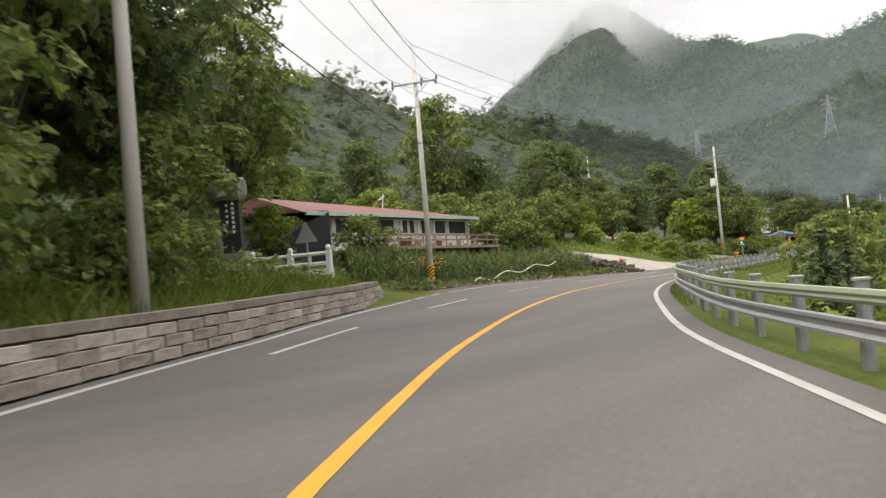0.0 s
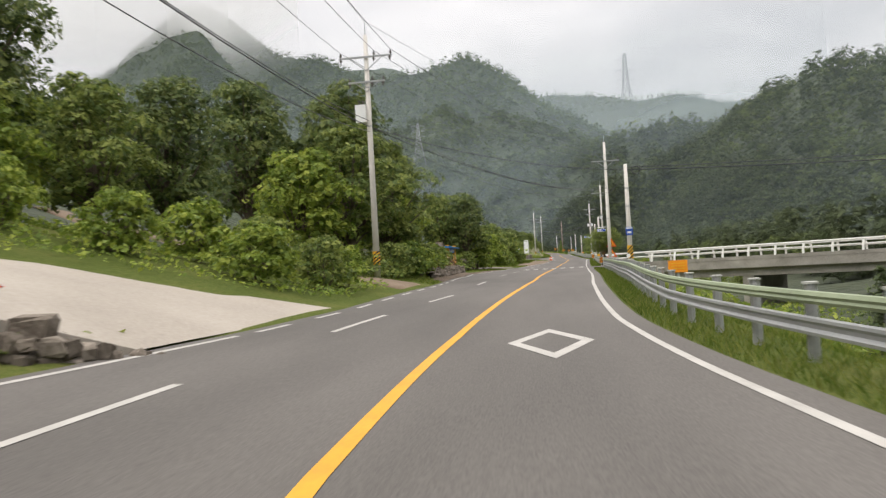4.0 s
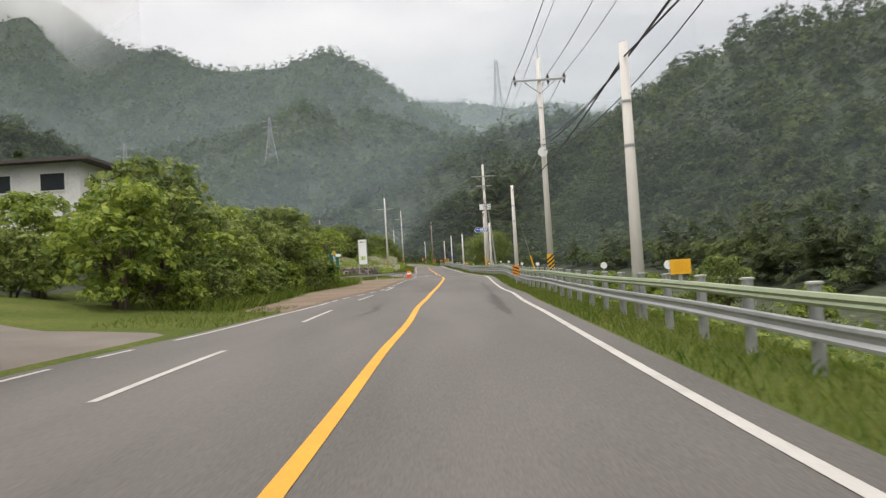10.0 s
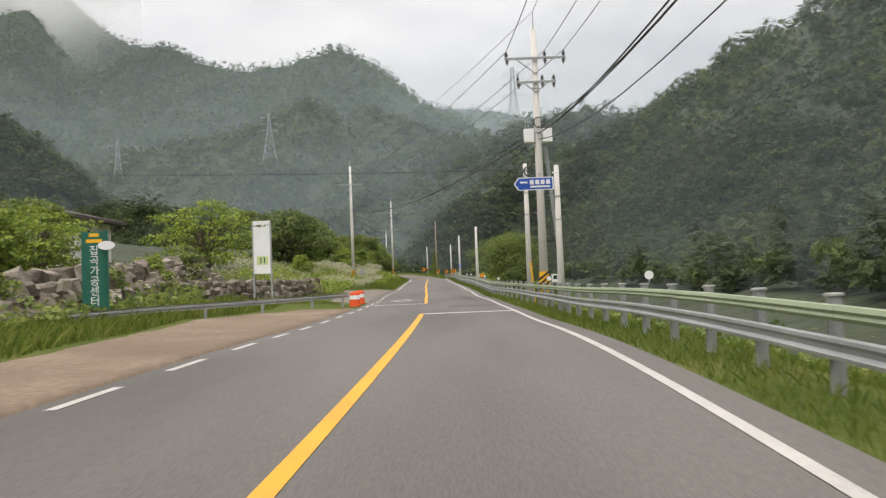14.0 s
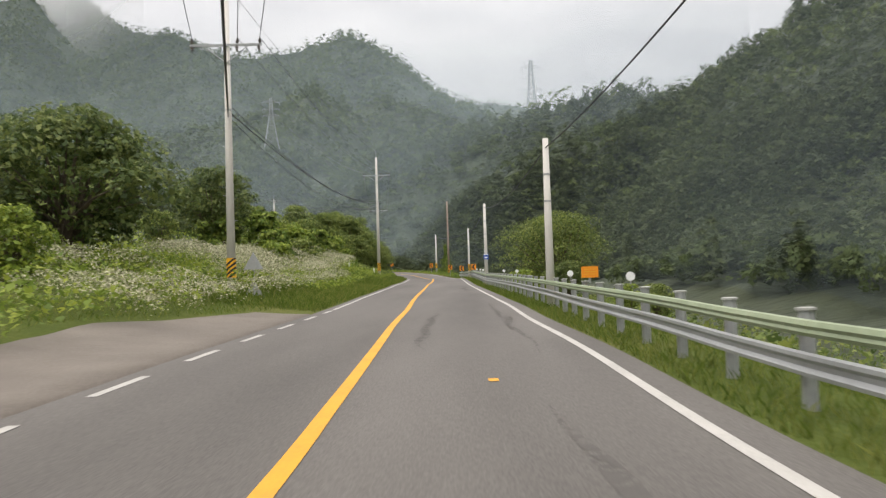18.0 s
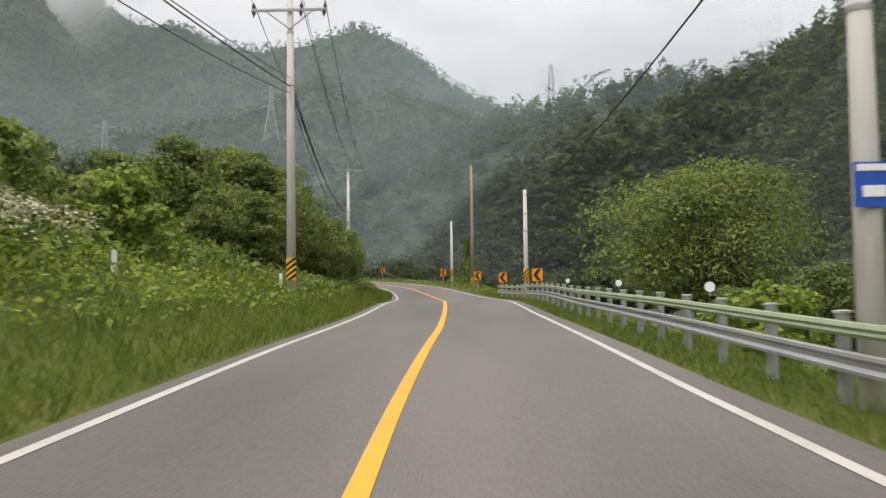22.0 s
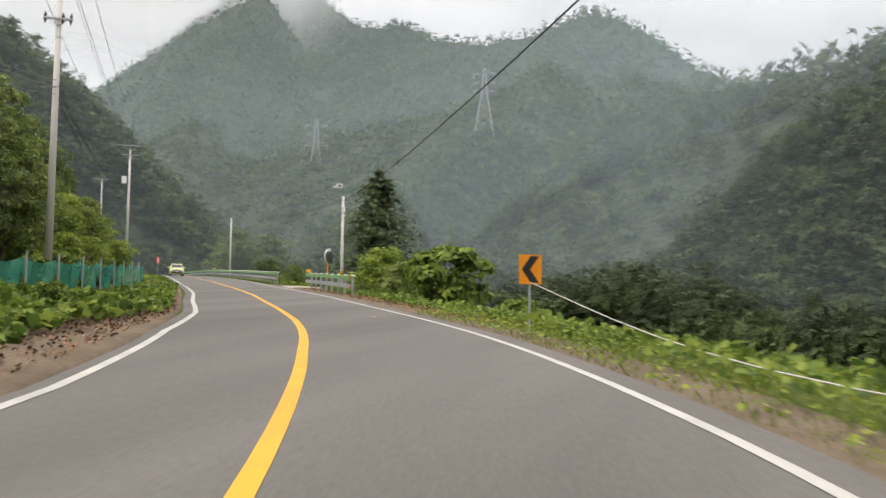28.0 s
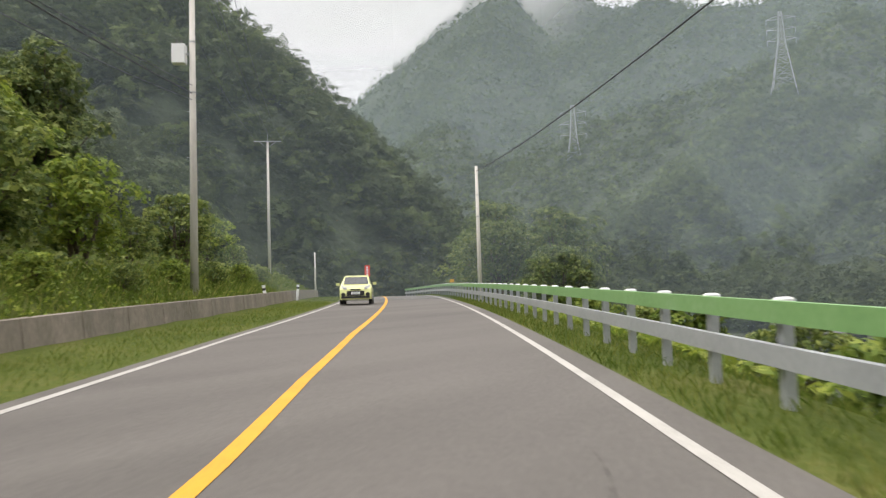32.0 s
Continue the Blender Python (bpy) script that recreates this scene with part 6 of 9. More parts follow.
for _k in range(4):
    _g.box((-0.1, -0.204, 1.6 - _k * 0.2), (0.08, 0.006, 0.1))
_g.make("lettering_bar", M["sign_white"], monument)
Geo().box((0, 0, -0.4), (1.1, 0.8, 0.5)).make("plinth", M["old_concrete"], monument)

# ---- cafe house on its platform ----
cafe = thing("cafe_house", Matrix.Translation(P(51.4, -15.0, 3.05)) @ Matrix.Rotation(heading(54) - radians(8), 4, "Z"), "long white wooden cafe with red sheet roof and dark windows", "house")
# local x runs along the front, y towards the hill
Geo().box((0.5, 2.6, 0.95), (15.5, 5.0, 1.9)).make("wall", M["white_wall"], cafe, "white painted wall")
_r = Geo()
_r.add([(-9.2, -0.5, 2.08), (8.6, -0.5, 2.08), (8.6, 6.0, 2.5), (-9.2, 6.0, 2.5), (-9.0, 3.4, 3.35), (5.6, 3.4, 3.0)], [(0, 1, 5, 4), (2, 3, 4, 5), (1, 2, 5), (3, 0, 4)])
_r.make("roof", M["red_roof"], cafe, "faded red sheet roof")
Geo().box((-0.3, -0.56, 2.02), (17.8, 0.12, 0.2)).make("fascia", mat("mint_fascia", (0.42, 0.55, 0.46), 0.6, scale=1.5), cafe, "pale mint fascia board")
for _k, (_x, _w) in enumerate(((-5.4, 1.5), (-3.6, 1.5), (-1.5, 2.0), (0.6, 0.6), (1.35, 0.6), (2.6, 0.5), (3.3, 0.5), (4.6, 1.3), (6.7, 2.2))):
    _wd = Geo().box((_x, 0.075, 1.42), (_w, 0.06, 0.95)).make("window", M["white_plaster"], cafe)
    Geo().box((_x, 0.032, 1.42), (_w - 0.14, 0.03, 0.82)).make("pane", M["glass"], _wd)
for _x in (-6.4, -2.6, 0.1, 2.0, 3.8, 5.5, 8.1):
    Geo().box((_x, 0.02, 0.95), (0.1, 0.1, 1.86)).make("pillar", M["white_plaster"], cafe)
_g = Geo()
_g.add([(-7.4, -0.6, 2.2), (-7.4, 5.6, 2.9), (-12.2, 5.0, 0.2), (-12.2, -0.2, 0.2)], [(0, 1, 2, 3)])
_g.add([(-7.4, -0.65, 2.15), (-12.2, -0.25, 0.15), (-11.6, -0.25, -0.9), (-7.4, -0.65, -0.9)], [(0, 1, 2, 3)])
_g.make("shade_net", M["dark_net"], cafe, "black shade net draped over the gable")
Geo().box((-0.8, -2.0, -0.18), (13.7, 3.2, 0.16)).make("deck", M["wood_pole"], cafe, "brown wooden deck")
for _k in range(8):
    Geo().box((-7 + _k * 1.85, -3.4, -0.6), (0.14, 0.14, 1.3)).make("deck_post", M["wood_pole"], cafe)
for _z in (0.25, 0.55):
    Geo().box((-0.8, -3.5, _z), (13.7, 0.06, 0.08)).make("deck_rail", M["wood_pole"], cafe)
for _k in range(12):
    Geo().box((-7.4 + _k * 1.2, -3.5, 0.22), (0.06, 0.06, 0.75)).make("deck_baluster", M["wood_pole"], cafe)
_rnd = random.Random(44)
for _k in range(60):
    _x, _y = _rnd.uniform(-7, 5.8), _rnd.uniform(-3.2, -0.8)
    _h, _r = _rnd.uniform(0.2, 0.6), _rnd.uniform(0.1, 0.22)
    _p = thing("flower_pot", cafe.matrix_basis @ Matrix.Translation((_x, _y, -0.1)), _rnd.choice(["clay pot with a plant on a cafe deck", "grey pot with a plant on a cafe deck"]), "flower pot", "pots on the cafe deck") if _k < 42 else thing("flower_pot", Matrix.Translation(P(58.5 + 7 * _rnd.random(), -13.4 - 2.5 * _rnd.random(), 3.3)), "pale pot standing on a terrace beside a driveway", "flower pot", "pots on the terrace")
    Geo().tube([(0, 0, 0), (0, 0, _h * 0.8), (0, 0, _h)], [_r * 0.7, _r, _r * 1.05], 9).make("pot", _rnd.choice([M["red_roof"], M["old_concrete"], M["wood_pole"], M["white_plaster"], M["white_plaster"]]), _p)
    _pp = RNGP = np.random.default_rng(_k).normal(size=(26, 3)) * np.array([_r, _r, 0.16]) + np.array([0, 0, _h + 0.2])
    _vv = []
    for _q in _pp:
        _vv += [_q + (-0.05, 0, 0), _q + (0, 0.03, 0.03), _q + (0.05, 0, 0.01), _q + (0, -0.03, 0.05)]
    fast_mesh("plant", np.array(_vv), np.arange(len(_vv)).reshape(-1, 4), _rnd.choice([M["leaf"], M["leaf_dark"], M["brown_leaf"]]), _p)
windmill = thing("antenna", cafe.matrix_basis @ Matrix.Translation((2.6, 3.2, 3.1)), "small white antenna on a red roof", "antenna")
Geo().tube([(0, 0, -0.1), (0.2, 0, 0.9)], 0.03, 6).make("mast", M["sign_white"], windmill)
Geo().tube([(-0.35, 0, 0.45), (0.3, 0, 0.75)], 0.03, 6).make("rod", M["sign_white"], windmill)
# pale planters and steps beside the cafe
garden_wall = thing("garden_wall", Matrix.Translation(P(63.5, -14.2, side_height(63.5, -14.2))) @ Matrix.Rotation(heading(64) - radians(10), 4, "Z"), "low white garden wall with gaps beside a cafe", "garden wall")
for _k in range(6):
    Geo().box((-2 + _k * 1.1, 0, 0.5), (0.9, 0.16, 0.5 + 0.12 * (_k % 2))).make("panel", M["white_wall"], garden_wall)
hose = Geo().tube([P(48 + 0.5 * k, left_line(48 + 0.5 * k) - 1.2, bank(50, -9) + 0.2 + 0.14 * math.sin(k * 0.9) + 0.04 * k) for k in range(22)], 0.025, 5).make("hose", M["sign_white"])
tagged(hose, "white hose lying over the plants of a field", "hose")
orange_flowers = np.array([tuple(G(42.5 + 3.5 * RNGx, -9.4 - 1.6 * RNGy, 0.9 + 0.5 * RNGz)) for RNGx, RNGy, RNGz in np.random.default_rng(3).random((60, 3))])
_vv = np.concatenate([[q + (-0.08, 0, 0), q + (0, 0.06, 0.05), q + (0.08, 0, 0), q + (0, -0.06, 0.04)] for q in orange_flowers])
tagged(fast_mesh("flowers", _vv, np.arange(len(_vv)).reshape(-1, 4), M["sign_orange"]), "orange lilies beside a utility pole", "flowers", kind="stuff")

# ---- bus stop ----
shelter = thing("bus_shelter", at(138.6, -10.2, 0), "bus shelter with blue roof, yellow posts and banner", "bus shelter")
M["bus_blue"] = mat("blue_painted_steel", (0.02, 0.16, 0.42), 0.45, (0.015, 0.11, 0.32), (0.05, 0.24, 0.50), 1.5)
M["bus_yellow"] = mat("yellow_painted_post", (0.72, 0.33, 0.015), 0.5, (0.6, 0.26, 0.012), (0.78, 0.38, 0.02), 1.5)
M["brick_red"] = mat("dull_red_paint", (0.26, 0.085, 0.075), 0.8, (0.2, 0.06, 0.055), (0.32, 0.12, 0.1), 1.0)
for _y in (-2.0, 2.0):
    _p = Geo().box((0, _y, 1.22), (0.26, 0.26, 2.5)).make("post", M["bus_yellow"], shelter, "yellow square post")
    text_part("BUS STATION", 0.17, (0.134, _y, 1.05), _p, M["sign_white"], turn=Matrix.Rotation(math.pi / 2, 4, "Z") @ Matrix.Rotation(math.pi / 2, 4, "X") @ Matrix.Rotation(math.pi / 2, 4, "Z"))
    text_part("BUS STATION", 0.17, (0.0, _y - 0.134, 1.05), _p, M["sign_white"], turn=Matrix.Rotation(math.pi / 2, 4, "X") @ Matrix.Rotation(-math.pi / 2, 4, "Z"))
_g = Geo()
_g.add([(0.45, -2.5, 2.28), (0.45, 2.5, 2.28), (-0.9, 2.5, 2.55), (-0.9, -2.5, 2.55), (-2.3, 2.5, 2.3), (-2.3, -2.5, 2.3), (0.45, -2.5, 2.2), (0.45, 2.5, 2.2), (-2.3, 2.5, 2.2), (-2.3, -2.5, 2.2)], [(0, 1, 2, 3), (3, 2, 4, 5), (6, 9, 8, 7), (0, 6, 7, 1), (5, 4, 8, 9), (1, 7, 8, 4, 2), (0, 3, 5, 9, 6)])
_g.make("roof", M["bus_blue"], shelter, "blue metal roof")
_b = Geo().box((0.02, 0, 2.0), (0.08, 3.72, 0.36)).make("banner", M["bus_blue"], shelter, "blue banner with pale lettering")
_b2 = Geo().box((-1.0, -2.05, 2.0), (2.0, 0.08, 0.36)).make("side_banner", M["bus_blue"], shelter)
_g = Geo()
for _k in range(12):
    _g.box((0.066, -1.5 + _k * 0.27, 2.0), (0.006, 0.16 if _k % 4 else 0.1, 0.14))
_g.make("lettering_bar", M["sign_white"], _b)
_g = Geo()
for _k in range(6):
    _g.box((-1.7 + _k * 0.27, -2.096, 2.0), (0.16, 0.006, 0.14))
_g.make("lettering_bar", M["sign_white"], _b2)
Geo().box((-2.2, 0, 1.1), (0.1, 4.2, 2.2)).make("back_wall", M["brick_red"], shelter, "dull red and cream back wall")
Geo().box((-2.14, 0, 1.75), (0.02, 4.1, 0.8)).make("cream_band", M["white_wall"], shelter)
Geo().box((-1.1, 2.1, 1.1), (2.1, 0.06, 2.1)).make("side_panel", M["glass"], shelter, "glazed side panel")
for _q in (-2.08,):
    Geo().box((-1.1, _q, 0.35), (2.0, 0.05, 0.7)).make("low_panel", M["bus_blue"], shelter)
Geo().box((-1.6, 0, 0.42), (0.45, 3.4, 0.08)).make("bench", M["bus_yellow"], shelter, "orange bench")
for _q in (-1.3, 1.3):
    Geo().box((-1.6, _q, 0.19), (0.35, 0.08, 0.4)).make("bench_leg", M["steel"], shelter)
Geo().box((-2.12, 0.9, 1.3), (0.03, 0.5, 0.7)).make("timetable", M["sign_white"], shelter)
annex = thing("shed", at(147.0, -13.7, 0), "small shed with dull red and cream walls and green roof", "shed")
Geo().box((0, 0, 1.1), (2.6, 3.6, 2.3)).make("wall", M["brick_red"], annex)
Geo().box((0.01, 0, 1.78), (2.64, 3.64, 0.9)).make("cream_band", M["white_wall"], annex)
_g = Geo()
_g.add([(-1.8, -2.4, 2.2), (1.8, -2.4, 2.2), (1.8, 2.4, 2.2), (-1.8, 2.4, 2.2), (0, 0, 3.0), (-1.8, -2.4, 2.12), (1.8, -2.4, 2.12), (1.8, 2.4, 2.12), (-1.8, 2.4, 2.12)], [(0, 1, 4), (1, 2, 4), (2, 3, 4), (3, 0, 4), (5, 8, 7, 6), (0, 5, 6, 1), (1, 6, 7, 2), (2, 7, 8, 3), (3, 8, 5, 0)])
_g.make("roof", mat("blue_grey_roof", (0.06, 0.1, 0.12), 0.6, scale=1.2), annex, "blue-green hipped roof")
Geo().tube([(-0.4, -0.6, 2.7), (-0.4, -0.6, 3.5)], 0.1, 10).make("vent_pipe", M["steel"], annex)
Geo().tube([(-0.4, -0.6, 3.5), (-0.4, -0.6, 3.58)], 0.16, 10).make("vent_cap", M["steel"], annex)
trough = thing("concrete_trough", at(143.2, -10.6, 0), "long pale concrete trough beside a bus shelter", "trough")
Geo().box((0, 0, 0.3), (0.9, 3.2, 0.6)).make("basin", M["concrete"], trough)
for _k, (_s, _d, _w, _h, _turn) in enumerate(((150.6, -11.2, 1.5, 1.5, 20), (152.0, -11.0, 1.2, 1.2, -15), (151.4, -12.2, 1.6, 1.9, 40), (149.6, -12.4, 1.1, 1.2, 5))):
    _rock = thing("rock", at(_s, _d, 0, _turn), "dark weathered boulder in a bank behind a bus shelter", "rock", "boulders behind the bus shelter")
    _o = new("stone", stone_mesh(300 + _k, _w, _w * 0.8, _h, 0.22))
    _o.parent, _o.location = _rock, (0, 0, _h * 0.3)
village_stone = thing("standing_stone", at(133.4, -10.4, 0), "tall pale standing stone beside the road", "standing stone")
_st = stone_mesh(95, 0.9, 0.5, 2.3, 0.16)
_o = new("stone", _st)
_o.parent = village_stone
_o.location = (0, 0, 1.15)
notice = thing("wooden_notice", at(130.6, -9.9, 0), "weathered grey wooden notice board on two posts", "notice board")
for _y in (-0.75, 0.75):
    Geo().box((0, _y, 1.1), (0.14, 0.14, 2.5)).make("post", M["wood_pole"], notice)
_gb = mat("grey_weathered_board", (0.24, 0.22, 0.2), 0.9, (0.14, 0.13, 0.12), (0.34, 0.32, 0.3), 2, 20, streak=(0.3, 0.3, 3))
for _k in range(7):
    Geo().box((0.03, 0, 1.05 + _k * 0.19), (0.05, 1.9, 0.18)).make("board", _gb, notice)
_g = Geo()
for _k in range(4):
    _g.box((0.06, 0, 1.3 + _k * 0.2), (0.006, 1.0, 0.05))
_g.make("lettering_bar", M["black"], notice)
post_box = thing("plant_support", at(163.8, -11.5, 0), "pale bent pipe frame beside a drive", "pipe frame")
Geo().tube([(0, 0, 0), (0, 0, 0.7), (-0.1, 0, 0.78), (-1.1, 0, 0.8)], 0.05, 8).make("pipe", M["sign_white"], post_box)


# ---- houses on the slope ----
def house(s, d, up, w, dep, h, turn, label, roof_m, over=0.6, rise=1.2, windows=3, balcony=False):
    t = thing("house", Matrix.Translation(P(s, d, up)) @ Matrix.Rotation(heading(s) - math.pi / 2 + radians(turn), 4, "Z"), label, "house", "houses on the slope")
    Geo().box((0, 0, h / 2 - 1), (w, dep, h + 2)).make("wall", M["white_wall"], t, "off-white rendered wall")
    g = Geo()
    a, b = w / 2 + over, dep / 2 + over
    g.add([(-a, -b, h), (a, -b, h), (a, b, h), (-a, b, h), (-a + b * 0.6, 0, h + rise), (a - b * 0.6, 0, h + rise), (-a, -b, h - 0.16), (a, -b, h - 0.16), (a, b, h - 0.16), (-a, b, h - 0.16)],
          [(0, 1, 5, 4), (1, 2, 5), (2, 3, 4, 5), (3, 0, 4), (9, 8, 7, 6), (0, 6, 7, 1), (1, 7, 8, 2), (2, 8, 9, 3), (3, 9, 6, 0)])
    g.make("roof", roof_m, t, "low hipped roof with broad eaves")
    for side in (-1, 1):
        for k in range(windows):
            x = -w / 2 + w * (k + 0.5) / windows
            wn = Geo().box((x, side * (dep / 2 + 0.02), h * 0.55), (w / windows * 0.5, 0.06, h * 0.4)).make("window", M["white_plaster"], t)
            Geo().box((x, side * (dep / 2 + 0.055), h * 0.55), (w / windows * 0.44, 0.02, h * 0.34)).make("pane", M["glass"], wn)
    for k in range(2):
        y = -dep / 4 + dep / 2 * k
        wn = Geo().box((w / 2 + 0.02, y, h * 0.55), (0.06, dep * 0.22, h * 0.42)).make("window", M["white_plaster"], t)
        Geo().box((w / 2 + 0.055, y, h * 0.55), (0.02, dep * 0.19, h * 0.36)).make("pane", M["glass"], wn)
    if balcony:
        Geo().box((w / 2 + 0.6, 0, -0.1), (1.2, dep, 0.15)).make("balcony", M["old_concrete"], t)
        for z in (0.4, 0.9):
            Geo().tube([(w / 2 + 1.15, -dep / 2, z), (w / 2 + 1.15, dep / 2, z)], 0.035, 6).make("balcony_rail", M["steel"], t)
        for k in range(7):
            Geo().tube([(w / 2 + 1.15, -dep / 2 + dep * k / 6, -0.1), (w / 2 + 1.15, -dep / 2 + dep * k / 6, 0.9)], 0.03, 6).make("baluster", M["steel"], t)
    return t


M["dark_roof"] = mat("dark_brown_roof", (0.07, 0.055, 0.05), 0.7, scale=1.0)
house(197, -25, 5.4, 9, 8, 2.7, 0, "two-storey house with brown eaves and balcony above trees", M["dark_roof"], 0.8, 0.7, 3, True)
house(244, -23.5, 2.7, 7.5, 9, 2.5, -4, "low white house with dark eaves on a stone bank", M["dark_roof"], 0.7, 0.8, 3)
fence_low = tagged(new("garden_fence"), "low dark fence of short posts before a house", "fence")
for _k in range(16):
    _o = Geo().box((0, 0, 0.3), (0.1, 0.1, 0.7)).make("post", M["black"], fence_low)
    _o.location = P(222 + _k * 0.6, -15.2, side_height(222 + _k * 0.6, -15.2))
_rr = Geo().tube([P(222 + _k * 0.6, -15.2, side_height(222 + _k * 0.6, -15.2) + 0.5) for _k in range(16)], 0.035, 5).make("rail", M["black"], fence_low)
hut = thing("valley_house", Matrix.Translation((-72.2, 509.0, 8.5)) @ Matrix.Rotation(heading(450) - math.pi / 2 + radians(-12), 4, "Z"), "low farmhouse with grey roof down in the valley", "house")
Geo().box((0, 0, 0.5), (6, 4, 2.6)).make("wall", M["old_concrete"], hut)
Geo().add([(-3.7, -2.6, 1.6), (3.7, -2.6, 1.6), (3.7, 2.6, 1.6), (-3.7, 2.6, 1.6), (-2.2, 0, 2.75), (2.2, 0, 2.75)], [(0, 1, 5, 4), (1, 2, 5), (2, 3, 4, 5), (3, 0, 4), (3, 2, 1, 0)]).make("roof", mat("grey_tile_roof", (0.10, 0.10, 0.10), 0.8, scale=1.2), hut, "grey hipped roof")
for _x in (-1.8, 0, 1.8):
    Geo().box((_x, -2.02, 0.8), (1.2, 0.06, 1.2)).make("window", M["glass"], hut)

# ---- green net fence ----
M["net"] = bpy.data.materials.new("green_netting")
M["net"].use_nodes = True
_nt = M["net"].node_tree
_bs = _nt.nodes["Principled BSDF"]
_bs.inputs["Base Color"].default_value = (0.015, 0.24, 0.17, 1)
_bs.inputs["Roughness"].default_value = 0.8
_tr = _nt.nodes.new("ShaderNodeBsdfTransparent")
_mx = _nt.nodes.new("ShaderNodeMixShader")
_gx_ = _nt.nodes.new("ShaderNodeNewGeometry")
_wv = _nt.nodes.new("ShaderNodeTexNoise")
_wv.inputs["Scale"].default_value = 1.4
_mr = _nt.nodes.new("ShaderNodeMapRange")
_mr.inputs["To Min"].default_value, _mr.inputs["To Max"].default_value = 0.45, 0.85
_nt.links.new(_gx_.outputs["Position"], _wv.inputs["Vector"])
_nt.links.new(_wv.outputs[0], _mr.inputs[0])
_nt.links.new(_mr.outputs[0], _mx.inputs[0])
_nt.links.new(_tr.outputs[0], _mx.inputs[1])
_nt.links.new(_bs.outputs[0], _mx.inputs[2])
_nt.links.new(_mx.outputs[0], _nt.nodes["Material Output"].inputs[0])
net_fence = tagged(new("net_fence"), "green plastic net fence on grey posts behind creeper", "fence")


def fence_d(s):
    return tab(s, 378, -7.0, 392, -6.4, 405, -5.8, 412, -5.45, 423, -5.1)


_s = 394.0
while _s < 421.5:
    _o = Geo().tube([(0, 0, -0.3), (0, 0, 1.42)], 0.025, 7).make("post", M["steel"], net_fence)
    _o.location = P(_s, fence_d(_s), tab(_s, 380, 0.1, 423, -0.2))
    _g = Geo()
    _v = []
    for _k in range(5):
        _q = _s + 2.6 * _k / 4
        _sag = 0.10 * math.sin(math.pi * _k / 4)
        for _z in (0.3, 0.9, 1.5 - _sag):
            _v.append(P(_q, fence_d(_q) - 0.05 + 0.06 * math.sin(_k * 2 + _z * 3), _z - 0.2 + tab(_q, 380, 0.1, 423, -0.2)))
    _g.add(_v, [(3 * i + j, 3 * i + 3 + j, 3 * i + 4 + j, 3 * i + 1 + j) for i in range(4) for j in range(2)])
    _g.make("net", M["net"], net_fence, "translucent green netting")
    _s += 2.6

bin_box = thing("white_box", at(441.5, -11.0), "white rounded box on a post beside a farm entrance", "box")
Geo().box((0, 0, 0.62), (0.34, 0.3, 0.36)).make("case", M["sign_white"], bin_box)
Geo().tube([(0, 0, -0.1), (0, 0, 0.45)], 0.04, 6).make("post", M["wood_pole"], bin_box)
kerb_block = thing("concrete_block", at(439.6, -10.8), "pale concrete block at a farm entrance", "block")
Geo().box((0, 0, 0.3), (0.7, 0.6, 0.62)).make("block", M["concrete"], kerb_block)
for _s, _d, _tl in ((494, -7.6, -8), (506, -7.4, 5)):
    _m = thing("marker_post", at(_s, _d) @ Matrix.Rotation(radians(_tl), 4, "Y"), "short white leaning marker post", "marker post", "white marker posts")
    Geo().box((0, 0, 0.5), (0.14, 0.12, 1.1)).make("post", M["sign_white"], _m)
    Geo().box((0, 0, 0.85), (0.15, 0.13, 0.12)).make("black_band", M["sign_black"], _m)
for _s, _d in ((331, -6.4), (318.5, -7.3)):
    _m = thing("marker_post", at(_s, _d), "small white marker stake in the grass", "marker post", "white marker stakes")
    Geo().box((0, 0, 0.25), (0.1, 0.08, 0.55)).make("post", M["sign_white"], _m)

# ---- oncoming car ----
car = thing("car", Matrix.Translation(P(496, -3.3, 0)) @ Matrix.Rotation(heading(496) - math.pi / 2, 4, "Z"), "small pale yellow hatchback on the far lane", "car")
M["car_paint"] = mat("pale_yellow_car_paint", (0.62, 0.64, 0.27), 0.3, (0.57, 0.59, 0.24), (0.66, 0.68, 0.31), 1.0, coat=0.6)
# local: the nose points to -y
_pf = [(-1.74, 0.22), (-1.79, 0.5), (-1.73, 0.72), (-1.60, 0.84), (-1.12, 0.96), (-0.42, 1.40), (0.1, 1.49), (1.1, 1.44), (1.6, 1.15), (1.75, 0.8), (1.76, 0.22)]
_g = Geo()
_v = []
for _x, _k in ((-0.78, 0.0), (-0.70, 1.0), (0.70, 1.0), (0.78, 0.0)):
    for _y, _z in _pf:
        _w = _x if _z < 0.95 else _x * (1 - 0.16 * (_z - 0.95) / 0.5)
        _v.append((_w, _y * (1 if _k else 0.97), _z if _k else min(_z, 0.95)))
_n = len(_pf)
_fc = [tuple(reversed(range(_n))), tuple(range(3 * _n, 4 * _n))]
for _j in range(3):
    _fc += [(_j * _n + i, _j * _n + (i + 1) % _n, (_j + 1) * _n + (i + 1) % _n, (_j + 1) * _n + i) for i in range(_n)]
_body = _g.add(_v, _fc).make("body", M["car_paint"], car)
Geo().add([(-0.62, -1.085, 1.0), (0.62, -1.085, 1.0), (0.55, -0.475, 1.382), (-0.55, -0.475, 1.382)], [(0, 1, 2, 3)]).make("windscreen", M["glass"], car, "dark windscreen")
